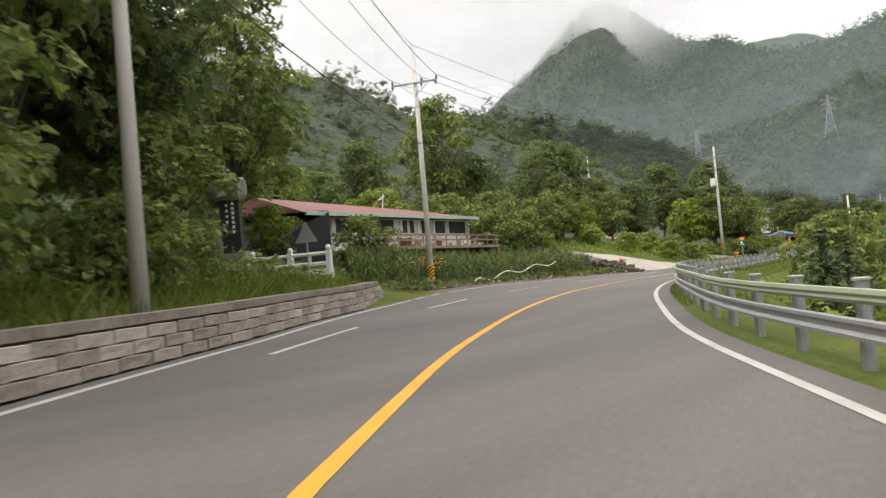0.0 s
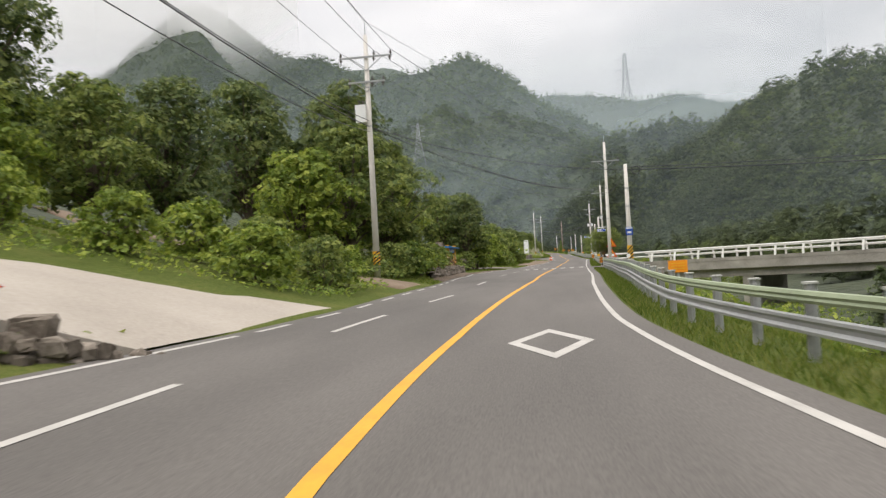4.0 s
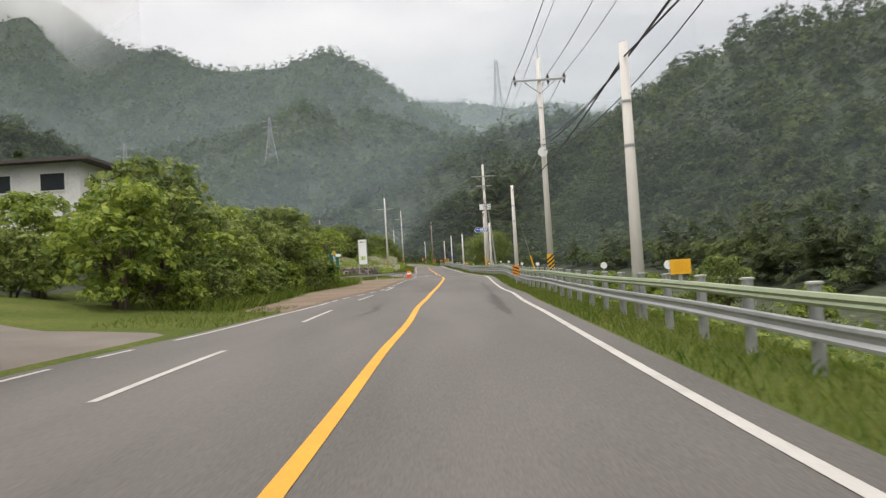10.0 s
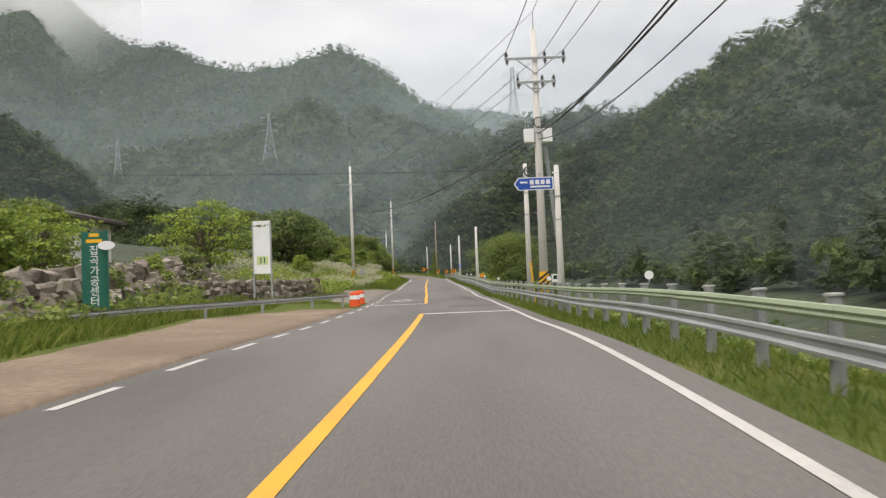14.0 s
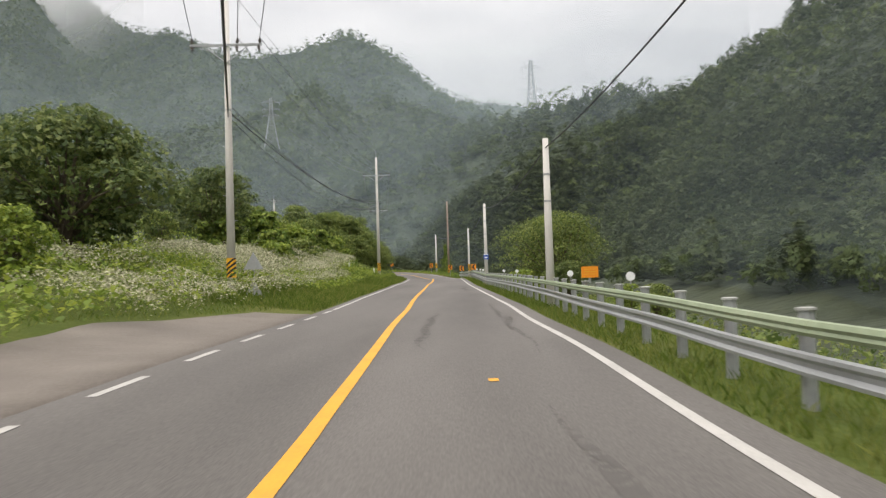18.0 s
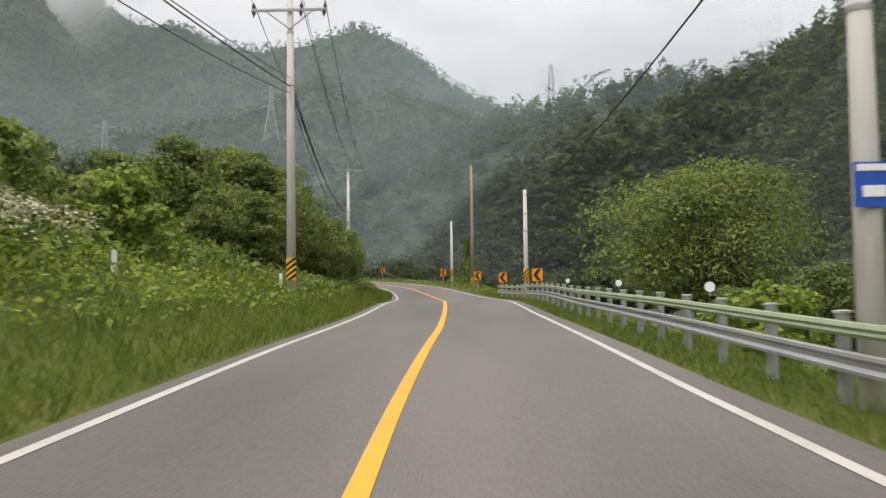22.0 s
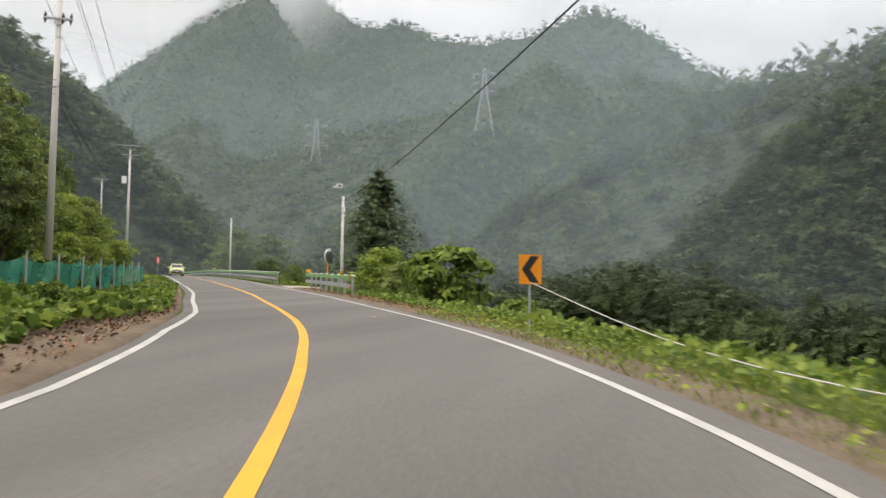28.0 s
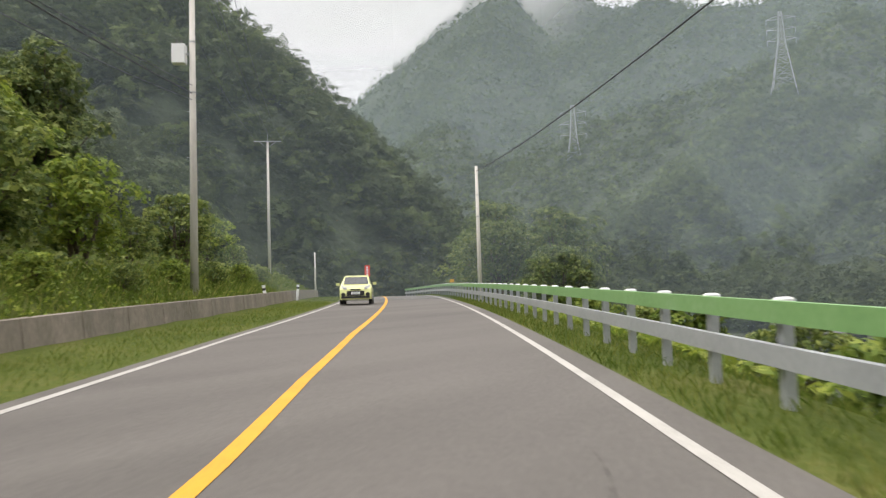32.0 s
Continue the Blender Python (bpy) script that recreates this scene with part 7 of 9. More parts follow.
for _q in (-1, 1):
    Geo().add([(_q * 0.775, -0.8, 0.97), (_q * 0.775, 1.0, 0.97), (_q * 0.72, 0.9, 1.34), (_q * 0.72, -0.4, 1.34)], [(0, 1, 2, 3)]).make("side_window", M["glass"], car)
    _hl = Geo().add([(_q * 0.72, -1.66, 0.74), (_q * 0.44, -1.78, 0.70), (_q * 0.42, -1.76, 0.82), (_q * 0.70, -1.52, 0.93)], [(0, 1, 2, 3)]).make("headlight", M["steel"], car, "clear headlight")
    Geo().tube([(_q * 0.60, -1.79, 0.46), (_q * 0.60, -1.74, 0.46)], 0.1, 10).make("fog_lamp", M["black"], car)
    _mi = Geo().box((_q * 0.92, -0.72, 1.02), (0.18, 0.1, 0.13)).make("wing_mirror", M["car_paint"], car)
    for _y in (-1.15, 1.15):
        _t = Geo().tube([(_q * 0.62, _y, 0.29), (_q * 0.8, _y, 0.29)], 0.29, 16).make("wheel", M["black"], car, "black tyre")
        Geo().tube([(_q * 0.79, _y, 0.29), (_q * 0.81, _y, 0.29)], 0.18, 12).make("rim", M["steel"], _t)
Geo().box((0, -1.80, 0.52), (0.86, 0.03, 0.24)).make("grille", M["black"], car, "black lower grille")
Geo().box((0, -1.78, 0.70), (0.5, 0.03, 0.06)).make("upper_grille", M["black"], car)
_np = Geo().box((0, -1.825, 0.53), (0.42, 0.02, 0.12)).make("number_plate", M["sign_white"], car)
Geo().box((0, -1.837, 0.53), (0.3, 0.004, 0.05)).make("plate_bar", M["rail_grey"], _np)
Geo().box((0, -1.77, 0.33), (1.4, 0.06, 0.1)).make("bumper", M["black"], car)


# ---- sheets of painted haze between the mountains, and low cloud ----
def veil_material(name, colour, low, high, zfade, scale, yfade=None):
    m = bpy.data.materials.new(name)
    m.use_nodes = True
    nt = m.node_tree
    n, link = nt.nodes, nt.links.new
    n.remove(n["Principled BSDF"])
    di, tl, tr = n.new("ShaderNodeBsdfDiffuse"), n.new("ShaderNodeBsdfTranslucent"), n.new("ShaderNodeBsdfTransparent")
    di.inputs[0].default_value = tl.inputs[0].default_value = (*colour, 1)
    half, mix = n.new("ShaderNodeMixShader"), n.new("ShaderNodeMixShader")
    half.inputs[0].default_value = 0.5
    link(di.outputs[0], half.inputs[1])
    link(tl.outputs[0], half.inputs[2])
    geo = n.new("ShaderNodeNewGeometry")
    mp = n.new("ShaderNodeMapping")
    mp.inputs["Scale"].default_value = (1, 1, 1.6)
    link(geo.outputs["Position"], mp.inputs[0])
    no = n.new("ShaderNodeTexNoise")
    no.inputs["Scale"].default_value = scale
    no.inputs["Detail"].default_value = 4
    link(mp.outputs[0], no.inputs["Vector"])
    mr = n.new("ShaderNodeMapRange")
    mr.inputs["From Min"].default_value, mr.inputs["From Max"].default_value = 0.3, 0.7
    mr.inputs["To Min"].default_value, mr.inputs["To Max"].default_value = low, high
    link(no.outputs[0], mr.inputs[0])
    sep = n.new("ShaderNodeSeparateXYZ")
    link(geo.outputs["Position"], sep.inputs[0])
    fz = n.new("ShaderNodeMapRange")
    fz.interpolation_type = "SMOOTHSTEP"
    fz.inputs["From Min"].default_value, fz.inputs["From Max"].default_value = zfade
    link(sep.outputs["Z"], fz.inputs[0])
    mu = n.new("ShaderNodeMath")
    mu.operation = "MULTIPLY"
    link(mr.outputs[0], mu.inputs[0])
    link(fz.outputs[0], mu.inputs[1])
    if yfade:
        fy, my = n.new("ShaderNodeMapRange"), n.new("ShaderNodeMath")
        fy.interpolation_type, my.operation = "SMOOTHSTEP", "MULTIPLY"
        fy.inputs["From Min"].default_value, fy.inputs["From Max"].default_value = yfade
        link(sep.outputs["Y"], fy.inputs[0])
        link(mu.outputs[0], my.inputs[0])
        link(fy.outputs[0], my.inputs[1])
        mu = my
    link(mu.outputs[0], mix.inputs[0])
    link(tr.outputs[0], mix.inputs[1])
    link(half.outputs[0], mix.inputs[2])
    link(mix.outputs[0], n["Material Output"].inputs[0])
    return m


def mist(line, z0, z1, material, label):
    g = Geo()
    v = []
    for x, y in line:
        v += [(x, y, z0), (x, y, z1)]
    g.add(v, [(2 * i, 2 * i + 2, 2 * i + 3, 2 * i + 1) for i in range(len(line) - 1)])
    return tagged(g.make("mist", material), label, "mist", kind="structure")


# pale blue see-through sheets: their colour stands in for haze over distance
HAZE_TINT = (0.60, 0.73, 0.81)
mist([(22, 40), (12, 200), (6, 330), (0, 440)], -6, 130, veil_material("thin_haze_paint", HAZE_TINT, 0.085, 0.12, (125, 20), 0.01, (438, 300)), "see-through sheet of painted thin haze before the wooded mountain across the river")
mist([(26, 320), (16, 400), (-16, 458), (-52, 530), (-85, 620), (-150, 720)], -12, 110, veil_material("bend_haze_paint", HAZE_TINT, 0.11, 0.155, (105, 20), 0.01, (400, 500)), "see-through sheet of painted thin haze over the side valley")
mist([(-460, 560), (-330, 640), (-230, 690), (-120, 660), (0, 640), (60, 600), (140, 590), (260, 560)], -8, 230, veil_material("valley_haze_paint", HAZE_TINT, 0.10, 0.145, (215, 60), 0.006), "see-through sheet of painted valley haze before the central mountain")
mist([(-1100, 800), (-700, 900), (-480, 1010), (-250, 1000), (-40, 960), (120, 900), (400, 900)], -10, 470, veil_material("far_haze_paint", HAZE_TINT, 0.135, 0.19, (480, 120), 0.004), "see-through sheet of painted haze before the slopes of the high mountain")
mist([(-1200, 1100), (-900, 1200), (-700, 1320), (-600, 1350), (-480, 1290), (-400, 1200), (-330, 1130)], 200, 700, veil_material("low_cloud", (0.93, 0.93, 0.93), 0.6, 1.0, (265, 400), 0.006), "low cloud lying on the summit")
mist([(-420, 1640), (0, 1500), (400, 1500)], 0, 480, veil_material("distant_haze_paint", (0.66, 0.75, 0.80), 0.3, 0.4, (440, 200), 0.004), "see-through sheet of painted haze before the most distant ridge")


# one more sheet of painted haze, across the road ahead
mist([tuple(P(504, _d)[:2]) for _d in (-130, -60, -30, 0, 30, 60, 120, 200)], 2, 110, veil_material("road_haze_paint", HAZE_TINT, 0.10, 0.14, (100, 25), 0.02), "see-through sheet of painted thin haze where the road leaves the valley")


# ---- plants ----
RNG = np.random.default_rng(7)


def unit(n):
    v = RNG.normal(size=(n, 3))
    return v / np.linalg.norm(v, axis=1)[:, None]


def leaf_quads(pos, normal, size, long=1.5, droop=0.25):
    """Kite-shaped leaves at pos, facing roughly along normal. Returns v, f."""
    n = len(pos)
    nr = normal + RNG.normal(scale=0.45, size=(n, 3))
    nr /= np.linalg.norm(nr, axis=1)[:, None]
    ax = RNG.normal(size=(n, 3))
    ax[:, 2] -= droop
    ax -= nr * (ax * nr).sum(1)[:, None]
    ax /= np.linalg.norm(ax, axis=1)[:, None] + 1e-9
    sd = np.cross(nr, ax)
    s = (size * RNG.uniform(0.65, 1.35, n))[:, None]
    a = pos - ax * s * 0.5 * long
    b = pos + sd * s * 0.5 + nr * s * 0.1
    c = pos + ax * s * 0.5 * long - nr * s * 0.12
    d = pos - sd * s * 0.5 + nr * s * 0.1
    v = np.stack([a, b, c, d], 1).reshape(-1, 3)
    return v, np.arange(4 * n).reshape(-1, 4)


def broad_leaves(pos, normal, size, droop=0.4):
    """Heart-shaped leaves, folded along the midrib. Returns v, f."""
    n = len(pos)
    nr = normal + RNG.normal(scale=0.5, size=(n, 3))
    nr /= np.linalg.norm(nr, axis=1)[:, None]
    ax = RNG.normal(size=(n, 3))
    ax[:, 2] -= droop
    ax -= nr * (ax * nr).sum(1)[:, None]
    ax /= np.linalg.norm(ax, axis=1)[:, None] + 1e-9
    sd = np.cross(nr, ax)
    s = (size * RNG.uniform(0.5, 1.3, n))[:, None]
    base, tip = pos - ax * s * 0.45, pos + ax * s * 0.72 - nr * s * 0.18
    ring = [base]
    for q, w, up in ((-0.42, 0.36, 0.16), (0.12, 0.5, 0.14)):
        ring.append(pos + ax * s * q + sd * s * w + nr * s * up)
    ring.append(tip)
    for q, w, up in ((0.12, 0.5, 0.14), (-0.42, 0.36, 0.16)):
        ring.append(pos + ax * s * q - sd * s * w + nr * s * up)
    v = np.stack(ring, 1).reshape(-1, 3)
    k = np.arange(n)[:, None] * 6
    return v, np.concatenate([k + np.array([[0, 1, 2, 3]]), k + np.array([[0, 3, 4, 5]])])


def crown_points(lobes, per_lobe, squash=0.75):
    """Leaf places on the outside of several round lobes (x, y, z, r)."""
    pos, nor = [], []
    for x, y, z, r in lobes:
        u = unit(per_lobe)
        u[:, 2] = np.where(u[:, 2] < -0.35, -u[:, 2], u[:, 2])
        rad = r * RNG.uniform(0.62, 1.08, per_lobe)[:, None]
        p = np.array([x, y, z]) + u * rad * np.array([1, 1, squash])
        pos.append(p)
        nor.append(u * 0.8 + np.array([0, 0, 0.45]))
    return np.concatenate(pos), np.concatenate(nor)


def make_mesh_data(name, v, f, material):
    ob = fast_mesh(name, v, f, material)
    me = ob.data
    bpy.data.objects.remove(ob)
    return me


TREES = {}


def tree_kind(key, height, width, base, n_lobes, per_lobe, leaf, material, trunk_r, stems=1, squash=0.75, lean=0.0, seed=1, skirt=None):
    """Meshes of one kind of broad-leaved tree: trunk with limbs, and crown."""
    global RNG
    RNG = np.random.default_rng(seed)
    rnd = random.Random(seed)
    g = Geo()
    lobes = []
    ch = height - base
    low = base * (skirt or (0.6 if height > 6 else 0.2))
    n_lobes, per_lobe = int(n_lobes * 1.9), int(per_lobe * 0.62)
    for i in range(n_lobes):
        u = (i + 0.5) / n_lobes
        a = i * 2.399 + rnd.random() * 0.9
        z = low + (height - low) * (0.08 + 0.85 * u) + rnd.uniform(-0.04, 0.04) * height
        prof = math.sin(math.pi * min(0.97, 0.14 + 0.78 * u)) ** 0.8
        rr = width / 2 * prof * (0.3 + 0.6 * rnd.random())
        lr = width * (0.13 + 0.09 * rnd.random()) * (0.65 + 0.5 * prof)
        lobes.append((math.cos(a) * rr + lean * u, math.sin(a) * rr, z, lr))
    for k in range(stems):
        b = (rnd.uniform(-0.25, 0.25) * (stems > 1), rnd.uniform(-0.25, 0.25) * (stems > 1), -0.4)
        t = (b[0] * 3 + lean * 0.4, b[1] * 3, base + ch * 0.45)
        mid = ((b[0] + t[0]) / 2 + rnd.uniform(-0.15, 0.15), (b[1] + t[1]) / 2 + rnd.uniform(-0.15, 0.15), base * 0.55)
        g.tube([b, mid, (t[0] * 0.9, t[1] * 0.9, base + ch * 0.15), t], [trunk_r * 1.25, trunk_r, trunk_r * 0.75, trunk_r * 0.35], 8)
    for x, y, z, r in lobes:
        j = rnd.uniform(0.55, 0.95)
        z0 = min(base * j + ch * 0.05, z - 0.3)
        q = (x * 0.12, y * 0.12, max(0.4, z0))
        g.tube([q, (x * 0.55, y * 0.55, (q[2] + z) / 2 + 0.2), (x, y, z)], [trunk_r * 0.42, trunk_r * 0.25, trunk_r * 0.08], 5)
    trunk = bpy.data.meshes.new(key + "_trunk")
    trunk.from_pydata(g.v, [], g.f)
    trunk.materials.append(M["bark"])
    p, n = crown_points(lobes, per_lobe, squash * 0.8)
    v, f = leaf_quads(p, n, np.full(len(p), leaf * 0.86))
    TREES[key] = (trunk, make_mesh_data(key + "_crown", v, f, M[material]))


def conifer_kind(key, height, width, seed, per=26, levels=15):
    global RNG
    RNG = np.random.default_rng(seed)
    g = Geo()
    g.tube([(0, 0, -0.4), (0, 0, height * 0.5), (0, 0, height)], [height * 0.018, height * 0.011, 0.02], 7)
    pos, nor = [], []
    for k in range(levels):
        u = k / (levels - 1)
        z = height * (0.12 + 0.87 * u)
        r = width / 2 * (1 - u) ** (0.8 if key == "pine_small" else 0.6) * RNG.uniform(0.78, 1.1) + 0.12
        nb = 7 if u < 0.7 else 5
        for b in range(nb):
            a = b * 2 * math.pi / nb + k * 1.1 + RNG.uniform(-0.3, 0.3)
            rr = r * RNG.uniform(0.7, 1.15)
            w = np.linspace(0.15, 1.0, per // 2 + int(10 * (1 - u)))
            jit = RNG.normal(scale=0.12 * r + 0.05, size=(len(w), 3)) * np.array([1, 1, 0.6])
            p = np.stack([np.cos(a) * rr * w, np.sin(a) * rr * w, z - 0.16 * rr * w + 0.1 * rr * w * w], 1) + jit
            pos.append(p)
            nor.append(np.tile([math.cos(a) * 0.3, math.sin(a) * 0.3, 1.0], (len(w), 1)))
            if k < levels - 2 and b % 2 == 0:
                g.tube([(0, 0, z + 0.1), (math.cos(a) * rr * 0.9, math.sin(a) * rr * 0.9, z - 0.1 * rr)], [0.04, 0.012], 4)
    trunk = bpy.data.meshes.new(key + "_trunk")
    trunk.from_pydata(g.v, [], g.f)
    trunk.materials.append(M["bark"])
    p, n = np.concatenate(pos), np.concatenate(nor)
    v, f = leaf_quads(p, n, np.full(len(p), 0.30), 1.9, 0.1)
    TREES[key] = (trunk, make_mesh_data(key + "_crown", v, f, M["needle"]))


tree_kind("broad_a", 9.0, 7.5, 2.2, 18, 200, 0.36, "leaf", 0.20, seed=11)
tree_kind("broad_b", 11.0, 8.0, 3.0, 20, 200, 0.38, "leaf_dark", 0.24, seed=12)
tree_kind("broad_c", 7.0, 6.5, 1.6, 16, 200, 0.33, "leaf_light", 0.16, seed=13)
tree_kind("small_a", 4.6, 5.0, 1.0, 16, 190, 0.25, "leaf", 0.12, stems=3, seed=14)
tree_kind("small_b", 4.0, 4.4, 0.7, 15, 190, 0.225, "leaf_light", 0.10, stems=3, seed=15)
tree_kind("near_tree", 3.45, 3.9, 1.35, 28, 470, 0.085, "leaf", 0.045, stems=2, seed=16, skirt=0.95)
tree_kind("round_dark", 7.6, 7.2, 1.6, 22, 330, 0.27, "leaf_dark", 0.22, stems=2, seed=17)
tree_kind("shrub", 2.2, 3.2, 0.2, 13, 150, 0.18, "leaf", 0.05, stems=3, seed=18)
tree_kind("shrub_light", 2.0, 3.2, 0.15, 13, 150, 0.18, "leaf_light", 0.05, stems=3, seed=19)
tree_kind("vine_mound", 2.6, 3.0, 0.0, 12, 150, 0.21, "leaf_vine", 0.05, stems=2, seed=20)
tree_kind("umbrella", 4.2, 6.5, 2.4, 18, 180, 0.17, "leaf_light", 0.13, stems=2, squash=0.35, seed=21)
tree_kind("fir_like_b", 13.0, 9.0, 3.6, 24, 190, 0.42, "leaf", 0.28, seed=22)
conifer_kind("pine_round", 12.4, 9.4, 24, 110, 22)
tree_kind("spreading", 5.4, 9.0, 1.3, 26, 330, 0.25, "leaf_dark", 0.2, stems=3, seed=23)
tree_kind("thicket", 5.4, 5.2, 0.8, 26, 420, 0.17, "leaf", 0.10, stems=4, seed=33)
tree_kind("broad_low", 9.6, 13.0, 2.4, 40, 520, 0.21, "leaf", 0.3, stems=3, seed=29)
conifer_kind("pine", 11.0, 8.4, 31, per=90, levels=17)
conifer_kind("pine_small", 5.0, 3.0, 32, per=18, levels=11)


def creeper_tower(key, height, width, seed):
    """Creeper that has climbed a stake: a leafy cone with a thin loose top."""
    global RNG
    RNG = np.random.default_rng(seed)
    g = Geo().tube([(0, 0, -0.3), (0.05, 0, height * 0.5), (-0.1, 0, height * 0.98)], [0.06, 0.045, 0.02], 7)
    n = 1500
    h = RNG.uniform(0, 1, n) ** 1.7
    a = RNG.uniform(0, 2 * math.pi, n)
    r = width / 2 * np.where(h < 0.72, np.clip(1 - h / 0.8, 0.1, 1) ** 0.9, 0.14) * RNG.uniform(0.5, 1.15, n) * (1 + 0.25 * np.sin(h * 17 + np.cos(a)))
    p = np.stack([np.cos(a) * r - 0.1 * h, np.sin(a) * r, h * height], 1)
    v, f = broad_leaves(p, np.stack([np.cos(a), np.sin(a), np.full(n, 0.5)], 1), np.full(n, 0.19), 0.6)
    trunk = bpy.data.meshes.new(key + "_stake")
    trunk.from_pydata(g.v, [], g.f)
    trunk.materials.append(M["bark"])
    TREES[key] = (trunk, make_mesh_data(key + "_crown", v, f, M["leaf_vine"]))


creeper_tower("creeper_tower", 4.9, 2.8, 40)
SPOTS = 0


def plant(kind, s, d, size=1.0, label="", category="tree", group="", name="", turn=None, up=0.0, flat=1.0, world=None):
    global SPOTS
    SPOTS += 1
    a = (SPOTS * 137.5 if turn is None else turn) % 360
    p = world or (P(s, d, side_height(s, d)) + Vector((0, 0, up)))
    m = Matrix.Translation(p) @ Matrix.Rotation(radians(a), 4, "Z") @ Matrix.Diagonal((size, size, size * flat, 1))
    name = name or ("shrub" if kind.startswith("shrub") or kind == "vine_mound" else "tree")
    t = tagged(new(name), label, category, group)
    t.matrix_basis = m
    t.empty_display_size = 0.3
    for part_name, data in zip(("trunk", "crown"), TREES[kind]):
        ob = new(part_name, data)
        ob.parent = t
    return t


LB = {"thicket": "bushy green tree", "broad_a": "broad-leaved green tree with dense crown", "broad_b": "tall dark green broad-leaved tree", "broad_c": "bright yellow-green broad-leaved tree",
      "small_a": "small many-stemmed green tree", "small_b": "small yellow-green tree", "round_dark": "round dark green tree", "shrub": "low green shrub",
      "shrub_light": "low yellow-green shrub", "vine_mound": "mound of broad-leaved creeper", "pine": "dark green pine tree", "pine_small": "young dark pine", "umbrella": "flat-topped yellow-green tree",
      "spreading": "low wide dark green tree", "fir_like_b": "tall spreading green tree", "near_tree": "small green tree with slender dark stems"}


def row(kinds, spots, where, group, category="tree"):
    for i, q in enumerate(spots):
        k = kinds[i % len(kinds)]
        s, d = q[0], q[1]
        z = q[2] if len(q) > 2 else 1.0
        plant(k, s, d, z, (LB[k] + " " + where), "shrub" if k in ("shrub", "shrub_light", "vine_mound") else category, group)


# bank over the retaining wall
row(["broad_b", "broad_a", "fir_like_b"], [(4, -12, 1.15), (9, -10.8, 1.27), (15, -12.5, 1.49), (20, -13.5, 1.56), (25, -17, 1.60), (30, -21, 1.47), (27, -15.0, 1.41), (33.5, -19, 1.16), (39.5, -18.5, 1.04), (36, -27, 1.10), (-4, -11, 1.15), (12, -21, 1.41), (20, -25, 1.41), (28, -31, 1.41), (6, -18, 1.28), (41, -33, 1.10), (50, -36, 1.10), (56, -31, 0.94), (35, -40, 1.32), (46, -46, 1.32), (58, -44, 1.21)], "on a wooded bank", "trees on the wooded bank")
row(["shrub", "shrub_light", "small_a", "shrub"], [(5, -8.2, 1), (8, -8.8, 1.1), (11, -8.0, 1.0), (17.5, -8.6, 1.0), (21, -9.5, 0.9), (2, -8.4, 1.2), (24, -11.5, 1.0), (20, -12.5, 0.8), (13.5, -9.5, 1.0), (28.5, -13.5, 0.7)], "above a retaining wall", "shrubs above the wall")
# round the cafe
row(["small_a", "small_b"], [(43.8, -13.2, 0.68), (41.5, -17.5, 0.7)], "in front of a house", "garden trees")
row(["small_a", "small_b", "small_a"], [(62.6, -12.0, 0.85), (64.2, -11.0, 0.6), (60.6, -13.2, 0.85), (61.5, -17, 1.0), (58, -21, 1.1), (75, -16.5, 0.9), (79, -17, 1.0), (83, -16.5, 0.9), (73, -19.5, 1.0)], "beside a driveway", "garden trees")
row(["broad_a", "broad_c", "broad_b"], [(52, -27, 0.75), (58, -29, 0.8), (66, -28, 0.8), (72, -32, 0.85), (62, -36, 1.0), (74, -40, 0.9), (80, -30, 0.7)], "on a hillside behind a house", "trees behind the house")
plant("round_dark", 87, -21.2, 1.32, "large round dark green tree above a driveway", "tree")
plant("fir_like_b", 74.5, -26.1, 0.82, "tall dark tree with an open ragged crown", "tree", flat=1.3)
# between driveway and track
row(["shrub_light", "shrub", "shrub_light"], [(82.5, -7.4, 0.8), (85.5, -6.6, 0.75), (88.5, -6.8, 0.7), (84, -10, 0.9), (88, -9.5, 0.9), (80.5, -10.5, 0.8), (80, -14, 0.9)], "beside a driveway", "shrubs by the driveway")
row(["broad_a", "broad_b", "broad_a", "broad_c"], [(87, -15, 0.6), (91.5, -14.5, 0.64), (83, -18.5, 0.68), (90, -20, 0.75), (95, -20, 0.78), (79, -25, 0.72)], "between a driveway and a track", "roadside trees")
row(["broad_c", "broad_a", "broad_b", "broad_a"], [(101, -12, 0.85), (104.5, -10.5, 0.85), (109, -11.8, 0.95), (113, -10.5, 0.9), (118, -11.4, 0.85), (123, -12, 0.75), (107, -17, 0.9), (115, -17, 0.85), (124, -17, 0.8), (129, -14, 0.6)], "on a bank beside the road", "roadside trees")
row(["shrub", "vine_mound", "shrub_light"], [(101.5, -7.6, 0.8), (104, -7.3, 0.75), (107, -7.4, 0.8), (110.5, -7.8, 0.85), (114, -8.0, 0.8), (118, -8.4, 0.8), (122, -8.9, 0.8), (126, -9.5, 0.75), (98.6, -9.2, 0.6)], "on a bank beside the road", "roadside shrubs")
# by the bus stop
plant("broad_b", 153.8, -10.7, 0.74, "tall dark green tree beside a driveway", "tree")
row(["fir_like_b", "broad_b", "broad_a"], [(154.6, -13.4, 0.62), (158, -14.5, 0.6), (160, -17.5, 0.62), (153, -20, 0.6), (155.5, -15.5, 0.66), (147, -21, 0.45), (141, -20, 0.42), (135, -19, 0.5), (144, -28, 0.7)], "behind a bus shelter", "trees behind the bus shelter")
row(["small_b", "shrub", "shrub_light"], [(155.2, -9.9, 0.95), (151.8, -10.6, 0.9), (150.2, -11.6, 0.8), (153.6, -12.2, 0.6), (152.4, -14.2, 0.7), (157.5, -9.2, 0.8)], "beside the road", "roadside shrubs")
